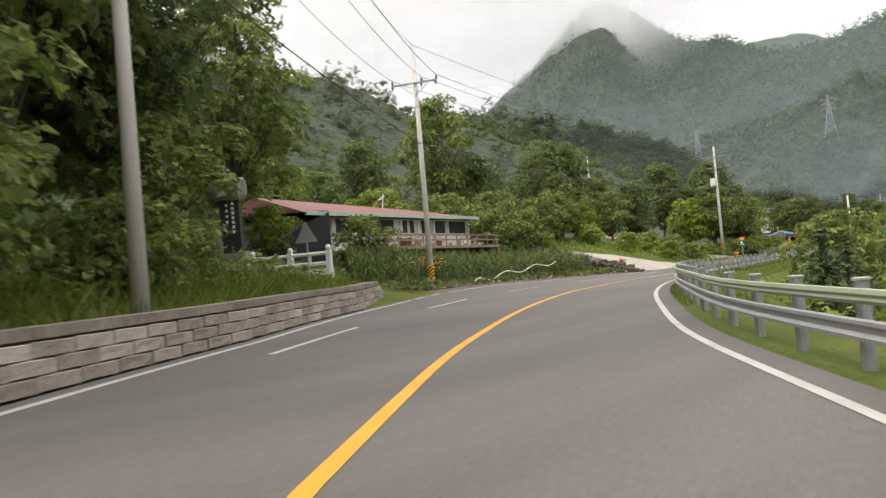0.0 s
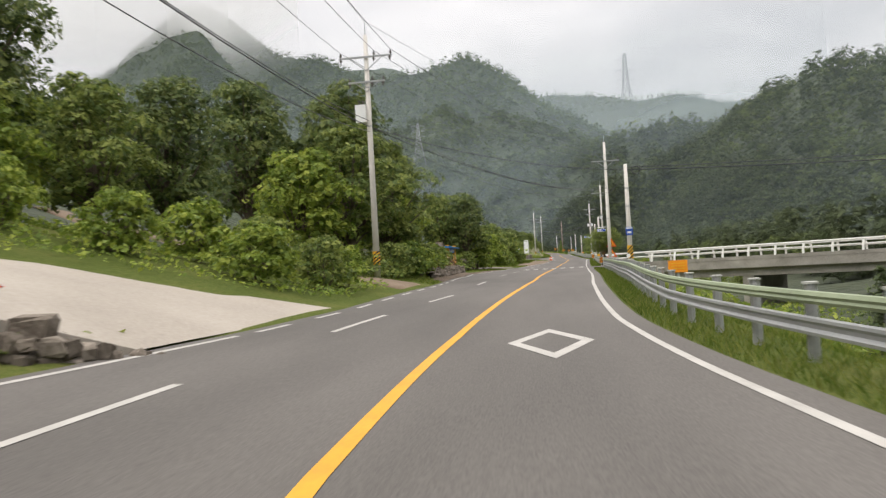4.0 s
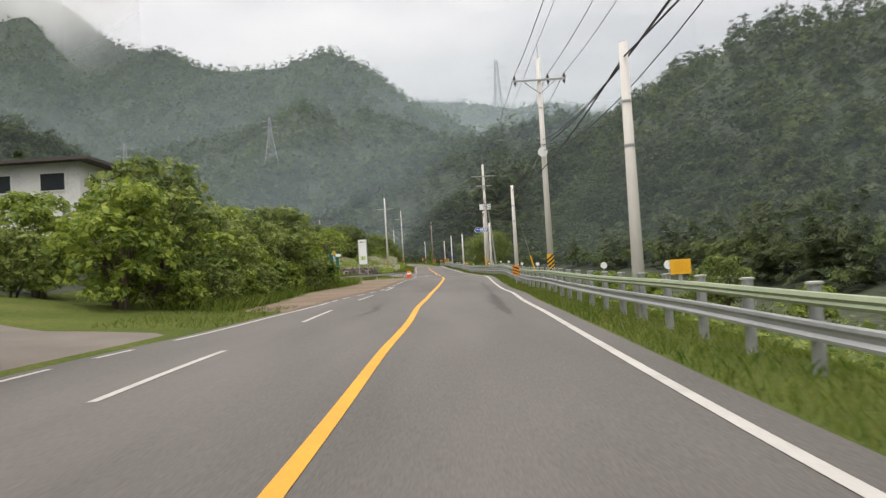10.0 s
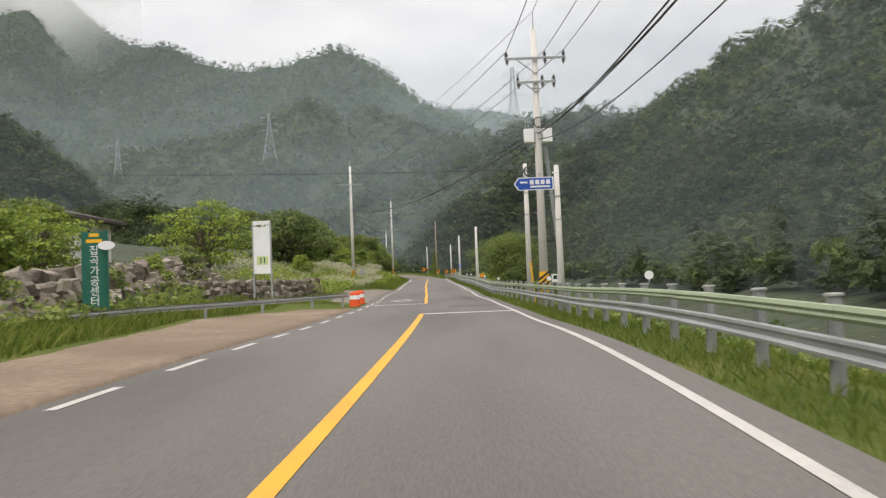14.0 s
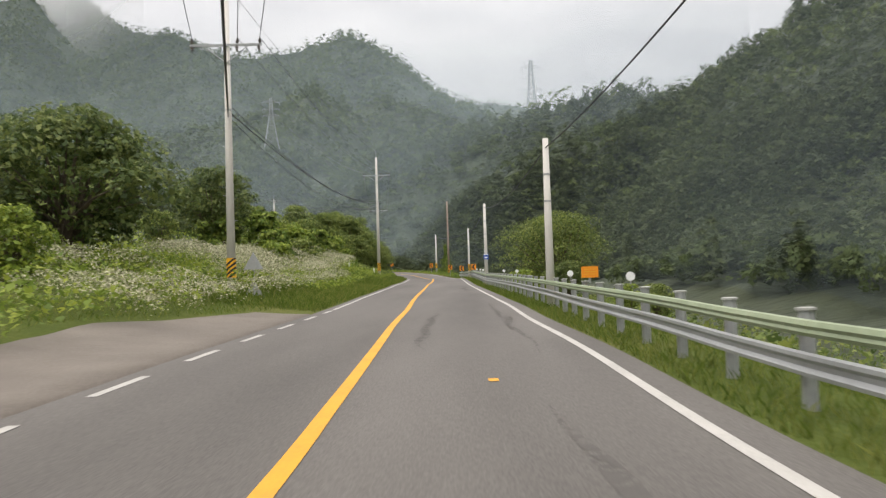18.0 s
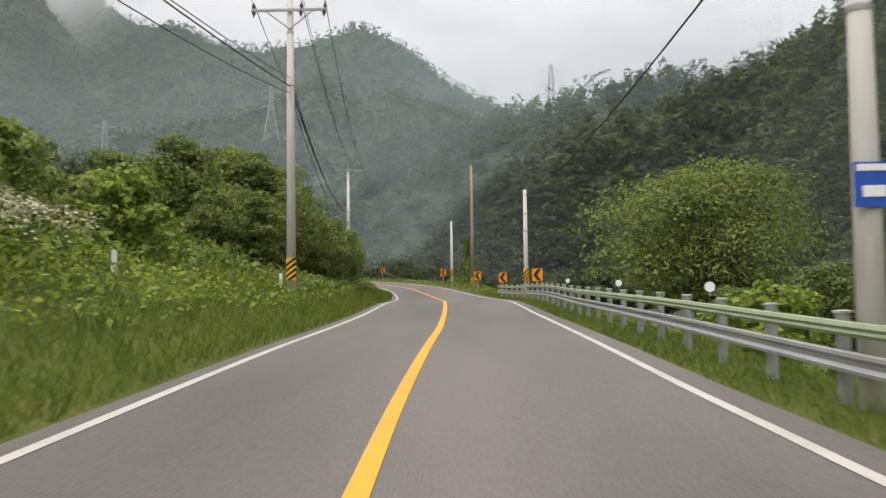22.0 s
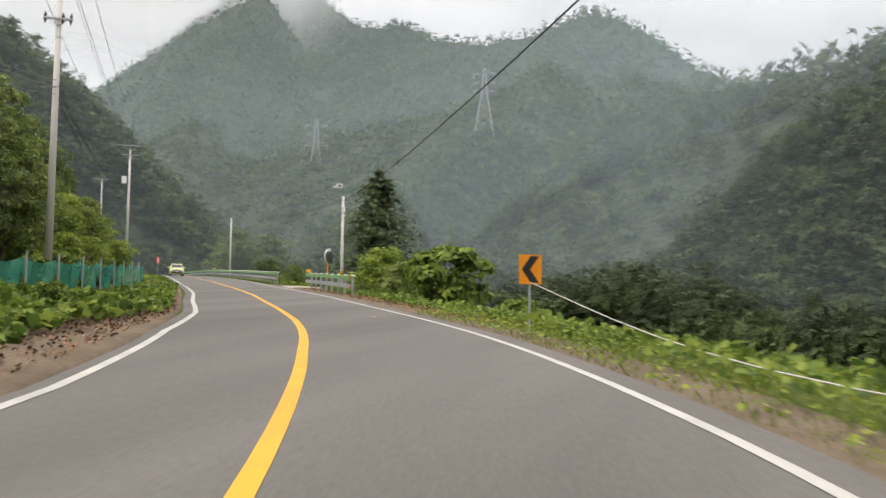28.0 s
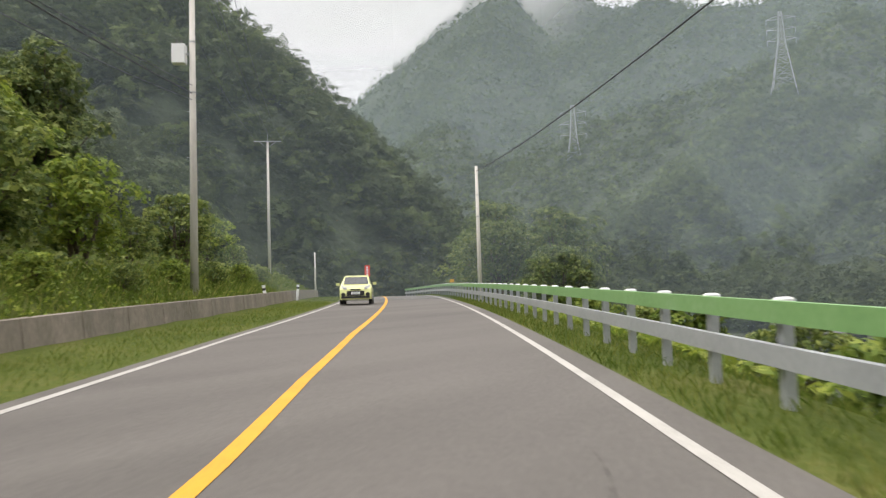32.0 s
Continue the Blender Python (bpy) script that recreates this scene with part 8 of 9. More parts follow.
row(["small_b", "small_a", "small_b", "shrub"], [(172.5, -10.6, 1.0), (176.5, -11.2, 1.15), (181, -12, 1.2), (174.5, -15.5, 1.05), (180, -17, 1.05), (186, -14.2, 0.95), (191, -14, 0.95), (187, -19, 0.95), (196, -13.6, 1.15), (194, -17.5, 0.9), (201, -13.4, 1.1), (199, -18, 1.15), (207, -14.5, 0.8), (206, -18, 0.75), (219, -18, 0.6), (171.5, -19, 0.9)], "beside a lay-by", "trees beside the lay-by")
row(["small_a", "small_b", "small_a"], [(184.5, -10.6, 0.75), (188.5, -11, 0.8), (192.5, -11.2, 0.9), (196.5, -10.6, 1.05), (200.5, -10.2, 0.95), (204, -11.6, 0.8)], "beside a lay-by", "trees beside the lay-by")
row(["shrub_light", "shrub", "vine_mound"], [(173, -8.8, 0.6), (176, -9.0, 0.7), (179.5, -9.5, 0.75), (183, -9.4, 0.7), (187, -9.6, 0.75), (191, -9.8, 0.75), (194.5, -9.6, 0.8), (198, -9.0, 0.8), (201.5, -8.6, 0.7), (203.6, -8.3, 0.45), (196.5, -8.7, 0.4)], "beside a lay-by", "shrubs beside the lay-by")
row(["shrub_light", "shrub"], [(207, -10.8, 0.5), (210.5, -11.2, 0.55), (214, -11.6, 0.5), (218, -11.8, 0.55), (223, -12.8, 0.5), (228, -12.6, 0.6), (236, -13.4, 0.7), (241, -13.2, 0.7), (208.8, -8.9, 0.3)], "under a stone bank", "shrubs under the stone bank")
plant("umbrella", 247.5, -13.6, 1.05, "flat-topped yellow-green tree on a bank", "tree")
plant("small_b", 266.5, -10.8, 0.5, "yellow-green sapling on a flowery bank", "tree")
row(["small_b", "small_a"], [(227.5, -16.2, 0.75), (234.5, -18, 0.8)], "on a grassy bank", "")
plant("umbrella", 231.5, -16.5, 0.8, "flat-topped yellow-green tree behind a signboard", "tree")
plant("pine_small", 206, -30, 1.3, "young pine behind a house", "tree")
row(["spreading"], [(276.5, -13.4, 0.95)], "standing alone on a grassy bank", "")
row(["round_dark", "small_a"], [(288, -17, 0.6), (296.5, -16, 0.5), (343, -25, 0.8)], "on a grassy slope", "")
row(["broad_b", "broad_a", "pine"], [(262, -40, 0.8), (300, -46, 0.8), (320, -48, 0.8), (345, -40, 0.7), (225, -44, 0.8), (245, -40, 0.6), (282, -44, 0.7)], "far up a slope", "far trees on the slope")
# long slope and bend
row(["shrub_light", "vine_mound", "shrub"], [(298, -9.5, 0.9), (303, -10.5, 1.0), (308, -9.5, 0.9), (312.5, -11, 1.1), (316, -9.6, 1.0), (320, -10.5, 1.1), (324, -9.4, 1.1), (311, -13, 1.2), (318, -14, 1.2), (325, -13.5, 1.2), (304, -14, 1.1)], "on a grassy slope", "shrubs on the slope")
row(["thicket"], [(337, -8.6, 0.6), (341, -8.2, 0.68), (345, -8.0, 0.68), (349, -7.7, 0.68), (353, -7.5, 0.7), (357, -7.2, 0.7), (360.5, -6.9, 0.66), (364, -6.9, 0.5), (343, -10.2, 1.0), (350, -10, 1.05), (334.5, -9.8, 0.5), (338, -12, 0.85), (345, -12.4, 1.0), (352, -12, 1.0), (356, -10, 1.0), (361, -9, 0.75)], "in a thicket", "thicket in the bend")
row(["vine_mound", "vine_mound"], [(366, -6.6, 0.5), (370, -7.0, 0.55), (374, -6.4, 0.5), (378.5, -6.6, 0.5), (383, -6.3, 0.45), (387, -5.9, 0.4), (391, -5.5, 0.3), (395, -5.2, 0.26), (399, -4.9, 0.24), (376, -8.0, 0.6), (403, -7.4, 0.5), (409, -7.2, 0.5), (415, -7.0, 0.5), (421, -6.4, 0.45)], "at the road's edge", "creeper at the road's edge")
row(["broad_b", "fir_like_b", "broad_a"], [(398, -13.5, 0.8), (404, -12.5, 0.85), (410.5, -14, 0.9), (417, -13.5, 0.85), (423, -15.5, 0.9), (391, -14.5, 0.8), (413, -20, 1.0), (425, -22, 1.0), (403, -20, 1.0), (430, -14, 0.85), (436, -14.5, 0.8), (384, -13, 0.8), (420, -11.5, 0.5), (427.5, -11.5, 0.5), (433, -12, 0.5), (396, -11, 0.5), (408, -11, 0.5)], "below a mountain", "trees at the mountain's foot")
row(["small_a", "small_b", "shrub"], [(447, -13.5, 0.95), (451, -12.2, 1.0), (455, -12.8, 0.95), (459.5, -11.8, 0.95), (464, -12.2, 0.95), (469, -12, 1.0), (474.5, -12.4, 0.95), (480, -11.8, 0.9), (450, -17, 1.3), (459, -17, 1.3), (469, -17, 1.3), (488, -12.4, 0.85), (496, -12.2, 0.8), (443, -15.5, 0.8), (478, -17.5, 1.3), (487, -17.5, 1.2), (505, -12.6, 0.8), (514, -12.6, 0.8)], "on a bank above the road", "trees on the bank")
row(["broad_a", "broad_c", "broad_b"], [(456, -15.5, 0.7), (462, -16, 0.72), (468, -15.5, 0.75), (474, -16, 0.72), (481, -15.5, 0.75), (488, -16, 0.7)], "on a bank above the road", "trees on the bank")
row(["shrub_light", "shrub"], [(461, -9.4, 0.45), (466, -9.2, 0.4), (471, -9.4, 0.45), (477, -9.2, 0.4), (484, -9.6, 0.45), (490, -9.4, 0.5), (498, -9.6, 0.5), (506, -9.6, 0.5), (441, -11.8, 0.3)], "above a low wall", "shrubs above the low wall")
row(["shrub", "shrub_light", "small_b"], [(423, -8.0, 0.5), (427, -9.2, 0.7), (431, -9.4, 0.6), (435, -10.2, 0.75), (439.5, -10.6, 0.7), (443.5, -9.6, 0.5), (437, -12.8, 0.9), (446.5, -9.0, 0.6), (450, -8.2, 0.55), (432, -11.8, 0.9)], "behind a farm entrance", "shrubs behind the farm entrance")
# right side
plant("near_tree", 143.4, 3.6, 1.0, LB["near_tree"] + " beside a guard rail", "tree")
row(["pine_small"], [(29, 7.5, 0.55), (33, 8.8, 0.6), (82, 9, 0.5)], "below the road", "young pines")
row(["shrub", "shrub_light", "small_a"], [(20, 8, 0.9), (26, 9.5, 1.0), (38, 9, 0.9), (44, 10.5, 1.0), (52, 11, 0.9), (62, 12, 0.9), (87, 12, 0.9), (95, 15, 0.9), (112, 24, 1.0), (150, 17, 0.7), (158, 16, 0.6), (166, 15, 0.6), (176, 16, 0.7), (188, 17, 0.9), (196, 15, 0.7), (204, 15.5, 0.6), (150, 9.5, 0.6), (120, 33, 1.2), (108, 32, 1.2)], "in a river meadow", "shrubs in the river meadow")
row(["small_a", "round_dark", "broad_a"], [(338.5, 11.6, 0.6), (331, 12.4, 0.5), (357, 14, 0.7)], "below the guard rail", "trees below the guard rail")
plant("round_dark", 304.5, -14.6, 0.75, "dark green tree above a flowering bank", "tree")
plant("broad_low", 349.0, 13.8, 1.0, "broad spreading green tree below a guard rail", "tree")
row(["small_a", "small_b"], [(298, 13.5, 0.5), (306, 13.2, 0.55)], "by the river", "river trees")
row(["shrub_light"], [(321, 7.2, 0.95), (315.5, 8.0, 0.7), (200.5, 9.0, 0.9), (196, 10.5, 1.0)], "behind a guard rail", "yellow-green bushes behind the rail")
row(["vine_mound"], [(425.2, 8.6, 1.65), (429, 9.4, 0.8), (420, 10.5, 0.8), (388.5, 6.9, 0.45)], "beside the bend", "creeper mounds")
plant("creeper_tower", 383.8, 6.5, 1.0, "tall cone of creeper climbing a stake beside poles", "creeper", name="creeper")
plant("pine_round", 450.5, 10.4, 1.0, "dark pine with drooping lower branches", "tree")
row(["small_b", "small_a", "shrub_light"], [(436, 7.8, 0.95), (432, 8.8, 0.95), (428.5, 7.4, 0.5), (439.5, 9.6, 0.9), (452.8, 4.5, 0.4), (434, 12, 1.0)], "below a guard rail", "trees below the bend")
row(["round_dark", "broad_b", "broad_a"], [(511, 6.2, 0.85), (518, 6.6, 0.8), (525, 6.8, 0.85), (505.5, 9, 0.8), (514, 11, 0.9), (534, 7.5, 0.9)], "beyond a guard rail", "trees beyond the guard rail")
row(["shrub", "vine_mound"], [(455, 5.6, 0.6), (459.5, 5.2, 0.6), (464, 5.6, 0.6), (469, 5.4, 0.6), (474, 5.8, 0.65), (480, 5.6, 0.6), (453.5, 4.8, 0.45), (486, 5.6, 0.6)], "behind a guard rail", "shrubs behind the guard rail")


# ---- woods: crowns too many to count ----
def fluff(seed, quads, size, tall=1.0):
    """A broad-leaved crown of a few uneven lobes."""
    global RNG
    RNG = np.random.default_rng(seed)
    lobes = unit(7) * np.array([0.62, 0.62, 0.45 * tall])
    lobes[:, 2] = np.abs(lobes[:, 2]) * 1.3 - 0.1
    pick = RNG.integers(0, 7, quads)
    u = unit(quads)
    u[:, 2] = np.abs(u[:, 2]) * 1.1 - 0.35
    p = lobes[pick] + u * RNG.uniform(0.3, 0.56, quads)[:, None] * np.array([1, 1, 0.8 * tall])
    return leaf_quads(p, u * 0.7 + np.array([0, 0, 0.7]), np.full(quads, size), 1.3)


def spire(seed, quads, size):
    """A pine: flat uneven shelves of needles, one over another, with gaps between."""
    global RNG
    RNG = np.random.default_rng(seed)
    tiers = 7
    k = RNG.integers(0, tiers, quads)
    h = (k + RNG.normal(scale=0.12, size=quads)) / tiers
    arm = RNG.uniform(0, 2 * math.pi, (tiers, 5))[k, RNG.integers(0, 5, quads)] + RNG.normal(scale=0.22, size=quads)
    reach = (1.05 - 0.72 * np.clip(h, 0, 1) ** 1.5) * RNG.uniform(0.55, 1.0, tiers)[k] + 0.12
    r = reach * RNG.uniform(0.1, 1.0, quads) ** 0.6
    p = np.stack([np.cos(arm) * r, np.sin(arm) * r, h * 2.9 - 0.5 - 0.08 * r], 1)
    nr = np.stack([np.cos(arm) * 0.35, np.sin(arm) * 0.35, np.full(quads, 1.1)], 1)
    return leaf_quads(p, nr, np.full(quads, size) * (1.1 - 0.4 * h), 1.8, 0.1)


def scatter(name, kinds, places, radius, material, label, tilt=0.0):
    """One mesh of many crowns. places (n, 3), radius (n,)."""
    vs, fs, k = [], [], 0
    pick = RNG.integers(0, len(kinds), len(places))
    turn = RNG.uniform(0, 2 * math.pi, len(places))
    for j, (v, f) in enumerate(kinds):
        m = pick == j
        if not m.any():
            continue
        c, s = np.cos(turn[m])[:, None], np.sin(turn[m])[:, None]
        r = radius[m][:, None]
        x = (v[None, :, 0] * c - v[None, :, 1] * s) * r + places[m][:, 0:1]
        y = (v[None, :, 0] * s + v[None, :, 1] * c) * r + places[m][:, 1:2]
        z = v[None, :, 2] * r + places[m][:, 2:3]
        n = m.sum()
        vs.append(np.stack([x, y, z], -1).reshape(-1, 3))
        fs.append((f[None] + (np.arange(n) * len(v))[:, None, None] + k).reshape(-1, f.shape[1]))
        k += n * len(v)
    ob = fast_mesh(name, np.concatenate(vs), np.concatenate(fs), material)
    return tagged(ob, label, "woods", kind="stuff")


def mount_z(x, y):
    i, j = (y + 760) / 11.0, (x + 1300) / 11.0
    i0, j0 = np.clip(i.astype(int), 0, _gh.shape[0] - 2), np.clip(j.astype(int), 0, _gh.shape[1] - 2)
    u, w = i - i0, j - j0
    return (_gh[i0, j0] * (1 - u) + _gh[i0 + 1, j0] * u) * (1 - w) + (_gh[i0, j0 + 1] * (1 - u) + _gh[i0 + 1, j0 + 1] * u) * w


def line_dist(x, y):
    d = np.full(x.shape, 1e9)
    for q in LINE[:-25:10]:
        d = np.minimum(d, np.hypot(x - q[0], y - q[1]))
    return d


_soft = [fluff(k, 60, 0.31) for k in (41, 42, 43, 44)]
_tall = [fluff(k, 60, 0.31, tall=1.35) for k in (45, 46)]
_spire = [spire(k, 62, 0.40) for k in (51, 52, 53, 54, 55)]
_soft2 = [fluff(k, 30, 0.40) for k in (71, 72, 73, 74)]
_tall2 = [fluff(k, 30, 0.40, tall=1.4) for k in (75, 76)]
_spire2 = [spire(k, 34, 0.50) for k in (77, 78, 79, 80)]
_rough = [fluff(k, 14, 0.6) for k in (61, 62, 63)] + [spire(k, 14, 0.66) for k in (64, 65, 66)]


def sheet_points(n, s0, s1, side, e0, e1, keep=None):
    """Places on the road's own ground sheet, e0 to e1 metres from its edge."""
    out = []
    for i in range(n):
        s, e = RNG.uniform(s0, s1), RNG.uniform(e0, e1)
        d = right_line(s) + e if side > 0 else left_line(s) - e
        if keep and not keep(s, d):
            continue
        out.append(tuple(P(s, d, side_height(s, d))))
    return np.array(out)


# near slopes beside the road
RNG = np.random.default_rng(101)
_sets = [
    (sheet_points(700, -40, 150, 1, 32, 73), 0.4), (sheet_points(2500, 145, 366, 1, 24, 73), 0.5), (sheet_points(2600, 366, 450, 1, 42, 73), 0.6), (sheet_points(2000, 450, 562, 1, 40, 73), 0.5),
    (sheet_points(450, -40, 170, -1, 26, 73, lambda s, d: not (34 < s < 100 and d > -36)), 0.2), (sheet_points(260, 170, 378, -1, 52, 73), 0.2),
    (sheet_points(2800, 378, 562, -1, 14, 73, lambda s, d: not (s < 450 and d > -24)), 0.45)]
_pl = np.concatenate([q[0] for q in _sets])
_con = np.concatenate([RNG.random(len(q[0])) < q[1] for q in _sets])
_r = RNG.uniform(1.5, 2.9, len(_pl))
_half = RNG.random(len(_pl)) < 0.6
for _m, _k, _mt, _nm, _lb in ((~_con & _half, _soft + _tall, M["woods_dark"], "woods", "dense broad-leaved woods on the slopes"), (~_con & ~_half, _soft, M["woods"], "woods", "lighter green woods on the slopes"), (_con, _spire, M["woods_pine"], "pine_woods", "dark pines among the slope woods")):
    _w0 = _pl[_m] + np.array([0, 0, 1.0])[None] * _r[_m][:, None] * 0.75
    scatter(_nm, _k, _w0, _r[_m] * (0.85 if _nm == "pine_woods" else 1.0), _mt, _lb)


def hill_points(n, x0, x1, y0, y1, keep):
    x, y = RNG.uniform(x0, x1, n), RNG.uniform(y0, y1, n)
    z = mount_z(x, y)
    m = keep(x, y, z) & (line_dist(x, y) > 46)
    return np.stack([x, y, z], 1)[m]


# the mountain across the river, and the one at the road's end
_a = np.concatenate([hill_points(5200, 30, 190, 120, 640, lambda x, y, z: z > 2), hill_points(3200, -170, 60, 480, 740, lambda x, y, z: z > 0), hill_points(5200, -360, -110, 420, 820, lambda x, y, z: z > 0), hill_points(2600, -230, -110, 490, 650, lambda x, y, z: z > 0), hill_points(900, -60, 40, 400, 500, lambda x, y, z: z > -4)])
_r = RNG.uniform(2.1, 3.9, len(_a))
_con = RNG.random(len(_a)) < 0.5
_a[:, 2] += _r * 0.7
_half = RNG.random(len(_a)) < 0.6
scatter("woods", _soft2, _a[~_con & _half], _r[~_con & _half], M["woods_dark"], "dense broad-leaved woods on a steep mountainside")
scatter("woods", _tall2, _a[~_con & ~_half], _r[~_con & ~_half], M["woods"], "lighter trees in the woods of a steep mountainside")
scatter("pine_woods", _spire2, _a[_con], _r[_con] * 0.85, M["woods_pine"], "dark pines on a steep mountainside")
# the far mountains
_a = np.concatenate([hill_points(11000, -560, 60, 640, 1240, lambda x, y, z: (z > 6)), hill_points(3600, -900, -250, 1150, 1560, lambda x, y, z: z > 60), hill_points(3000, -560, -140, -40, 560, lambda x, y, z: z > 10), hill_points(900, -60, 320, 1800, 1960, lambda x, y, z: z > 240)])
_r = RNG.uniform(2.8, 4.8, len(_a))
_a[:, 2] += _r * 0.35
_half = RNG.random(len(_a)) < 0.6
scatter("far_woods", _rough, _a[_half], _r[_half], M["woods_dark"], "far dense woods on misty mountains")
scatter("far_woods", _rough, _a[~_half], _r[~_half], M["woods"], "far lighter woods on misty mountains")


# ---- grass, flowers and creeper: too many to count ----
def blades(n, s0, s1, dfun, h0, h1, w, material, name, label, lean=0.35, keep=None):
    """Upright blades of grass on the ground; dfun(u, s) gives the offset."""
    v = np.zeros((n, 4, 3))
    k = 0
    for i in range(n):
        s = RNG.uniform(s0, s1)
        d = dfun(RNG.random(), s)
        if keep and not keep(s, d):
            continue
        p = P(s, d, rel(s, d) - 0.03)
        a = RNG.uniform(0, 2 * math.pi)
        h = RNG.uniform(h0, h1)
        ww = w * RNG.uniform(0.6, 1.4)
        ox, oy = math.cos(a) * ww, math.sin(a) * ww
        lx, ly = RNG.normal(scale=lean * h), RNG.normal(scale=lean * h)
        v[k] = ((p.x - ox, p.y - oy, p.z), (p.x + ox, p.y + oy, p.z), (p.x + ox * 0.55 + lx * 0.5, p.y + oy * 0.55 + ly * 0.5, p.z + h * 0.65), (p.x + lx, p.y + ly, p.z + h))
        k += 1
    v = v[:k].reshape(-1, 3)
    ob = fast_mesh(name, v, np.arange(len(v)).reshape(-1, 4), material)
    return tagged(ob, label, "grass", kind="stuff")


def right_verge(u, s):
    return right_line(s) + 0.5 + 2.6 * u**1.3


def left_verge(u, s):
    return left_line(s) - 0.42 - 3.2 * u**1.4


def no_drive(s, d):
    return not (66 < s < 82 or 90.5 < s < 98.5 or 134 < s < 147 or 155 < s < 166 or 174.5 < s < 236 or 238 < s < 271 or 376 < s < 451 or 33 < s < 36)


RNG = np.random.default_rng(202)
blades(9000, 20, 58, right_verge, 0.04, 0.16, 0.006, M["grass"], "grass", "thin verge grass on the outside of the first bend")
blades(34000, 58, 130, right_verge, 0.05, 0.19, 0.006, M["grass"], "grass", "bright verge grass under the guard rail")
blades(84000, 144, 360, right_verge, 0.05, 0.2, 0.006, M["grass"], "grass", "verge grass under the guard rail")
blades(9000, 360, 408, right_verge, 0.04, 0.16, 0.006, M["grass"], "grass", "rough grass on the outside of a bend")
blades(30000, 450, 540, right_verge, 0.05, 0.18, 0.006, M["grass"], "grass", "bright grass under the green guard rail")
blades(7000, 0, 32, lambda u, s: left_line(s) - 1.55 - 3.2 * u, 0.15, 0.6, 0.011, M["grass"], "grass", "tall bright grass above a retaining wall")
blades(24000, 98, 178, lambda u, s: left_line(s) - tab(s, 103, 0.42, 106, 1.4, 150, 1.4, 154, 0.42) - 3.2 * u**1.2, 0.05, 0.2, 0.007, M["grass"], "grass", "roadside grass", keep=no_drive)
blades(70000, 266, 366, lambda u, s: left_line(s) - 0.42 - 6.5 * u**1.2, 0.09, 0.32, 0.0085, M["grass"], "grass", "bright grass on a roadside bank", keep=no_drive)
blades(20000, 448, 530, lambda u, s: left_line(s) - 0.42 - 2.45 * u, 0.05, 0.15, 0.005, M["grass"], "grass", "bright grass before a low wall")
blades(14000, 452, 530, lambda u, s: left_line(s) - 3.45 - 2.8 * u, 0.2, 0.55, 0.012, M["grass"], "grass", "tall grass above a low wall")
blades(16000, 172, 238, lambda u, s: tab(s, 176, -7.3, 184, -8.0, 194, -8.5, 200.5, -7.6, 206, -7.0, 216.5, -8.0, 225, -8.7, 233, -7.6, 238, -7.8) - 2.6 * u**1.2, 0.12, 0.5, 0.012, M["grass"], "grass", "tall grass under a stone bank")
blades(8000, 0, 130, lambda u, s: right_line(s) + 4 + 14 * u, 0.15, 0.5, 0.014, M["grass"], "grass", "rough meadow grass by the river")
blades(12000, 144, 360, lambda u, s: right_line(s) + 4 + 12 * u, 0.15, 0.5, 0.016, M["grass"], "grass", "rough meadow grass by the river")


def leaf_bank(n, s0, s1, dfun, up, size, material, name, label, keep=None, droop=0.3):
    """Leaves of low plants lying over the ground in hummocks."""
    pos, nor = np.zeros((n, 3)), np.zeros((n, 3))
    k = 0
    for i in range(n):
        s = RNG.uniform(s0, s1)
        d = dfun(RNG.random(), s)
        if keep and not keep(s, d):
            continue
        q = P(s, d, rel(s, d))
        hum = 0.5 + 0.5 * noise.noise(Vector((q.x * 0.75, q.y * 0.75, 9)))
        pos[k] = (q.x, q.y, q.z + up * hum * RNG.uniform(0.35, 1.05) + 0.04)
        nor[k] = (RNG.normal(scale=0.4), RNG.normal(scale=0.4), 1)
        k += 1
    v, f = broad_leaves(pos[:k], nor[:k], np.full(k, size)) if material is M["leaf_vine"] else leaf_quads(pos[:k], nor[:k], np.full(k, size), 1.25, droop)
    ob = fast_mesh(name, v, f, material)
    return tagged(ob, label, "ground plants", kind="stuff")


leaf_bank(17000, 358, 425, lambda u, s: right_line(s) + tab(s, 398, 1.0, 408, 2.3) + 8 * u, 0.6, 0.12, M["leaf_vine"], "creeper", "broad-leaved creeper covering the outer bank of a bend")
leaf_bank(9000, 366, 422, lambda u, s: left_line(s) - tab(s, 366, 1.3, 398, 1.1, 406, 0.65) - tab(s, 390, 3.2, 400, 2.0) * u**1.1, 0.55, 0.17, M["leaf_vine"], "creeper", "large-leaved creeper spilling towards the road")
leaf_bank(2600, 366, 408, lambda u, s: right_line(s) + 0.35 + 1.6 * u**1.3, 0.22, 0.06, M["leaf_light"], "low_plants", "small weeds on the outside of a bend")
leaf_bank(5000, 418, 452, lambda u, s: right_line(s) + 2.5 + 6 * u, 0.7, 0.18, M["leaf_vine"], "creeper", "creeper below a guard rail", keep=lambda s, d: not 436.5 < s < 444)
leaf_bank(4000, 450, 500, lambda u, s: right_line(s) + 2.2 + 5 * u, 0.7, 0.2, M["leaf_light"], "low_plants", "yellow-green low plants behind a guard rail")
leaf_bank(7000, 0, 34, lambda u, s: left_line(s) - 3.0 - 8 * u, 1.3, 0.22, M["leaf"], "undergrowth", "dense undergrowth on a bank")
leaf_bank(6500, 97, 136, lambda u, s: left_line(s) - 1.8 - 6 * u, 1.4, 0.22, M["leaf"], "undergrowth", "dense undergrowth beside the road")
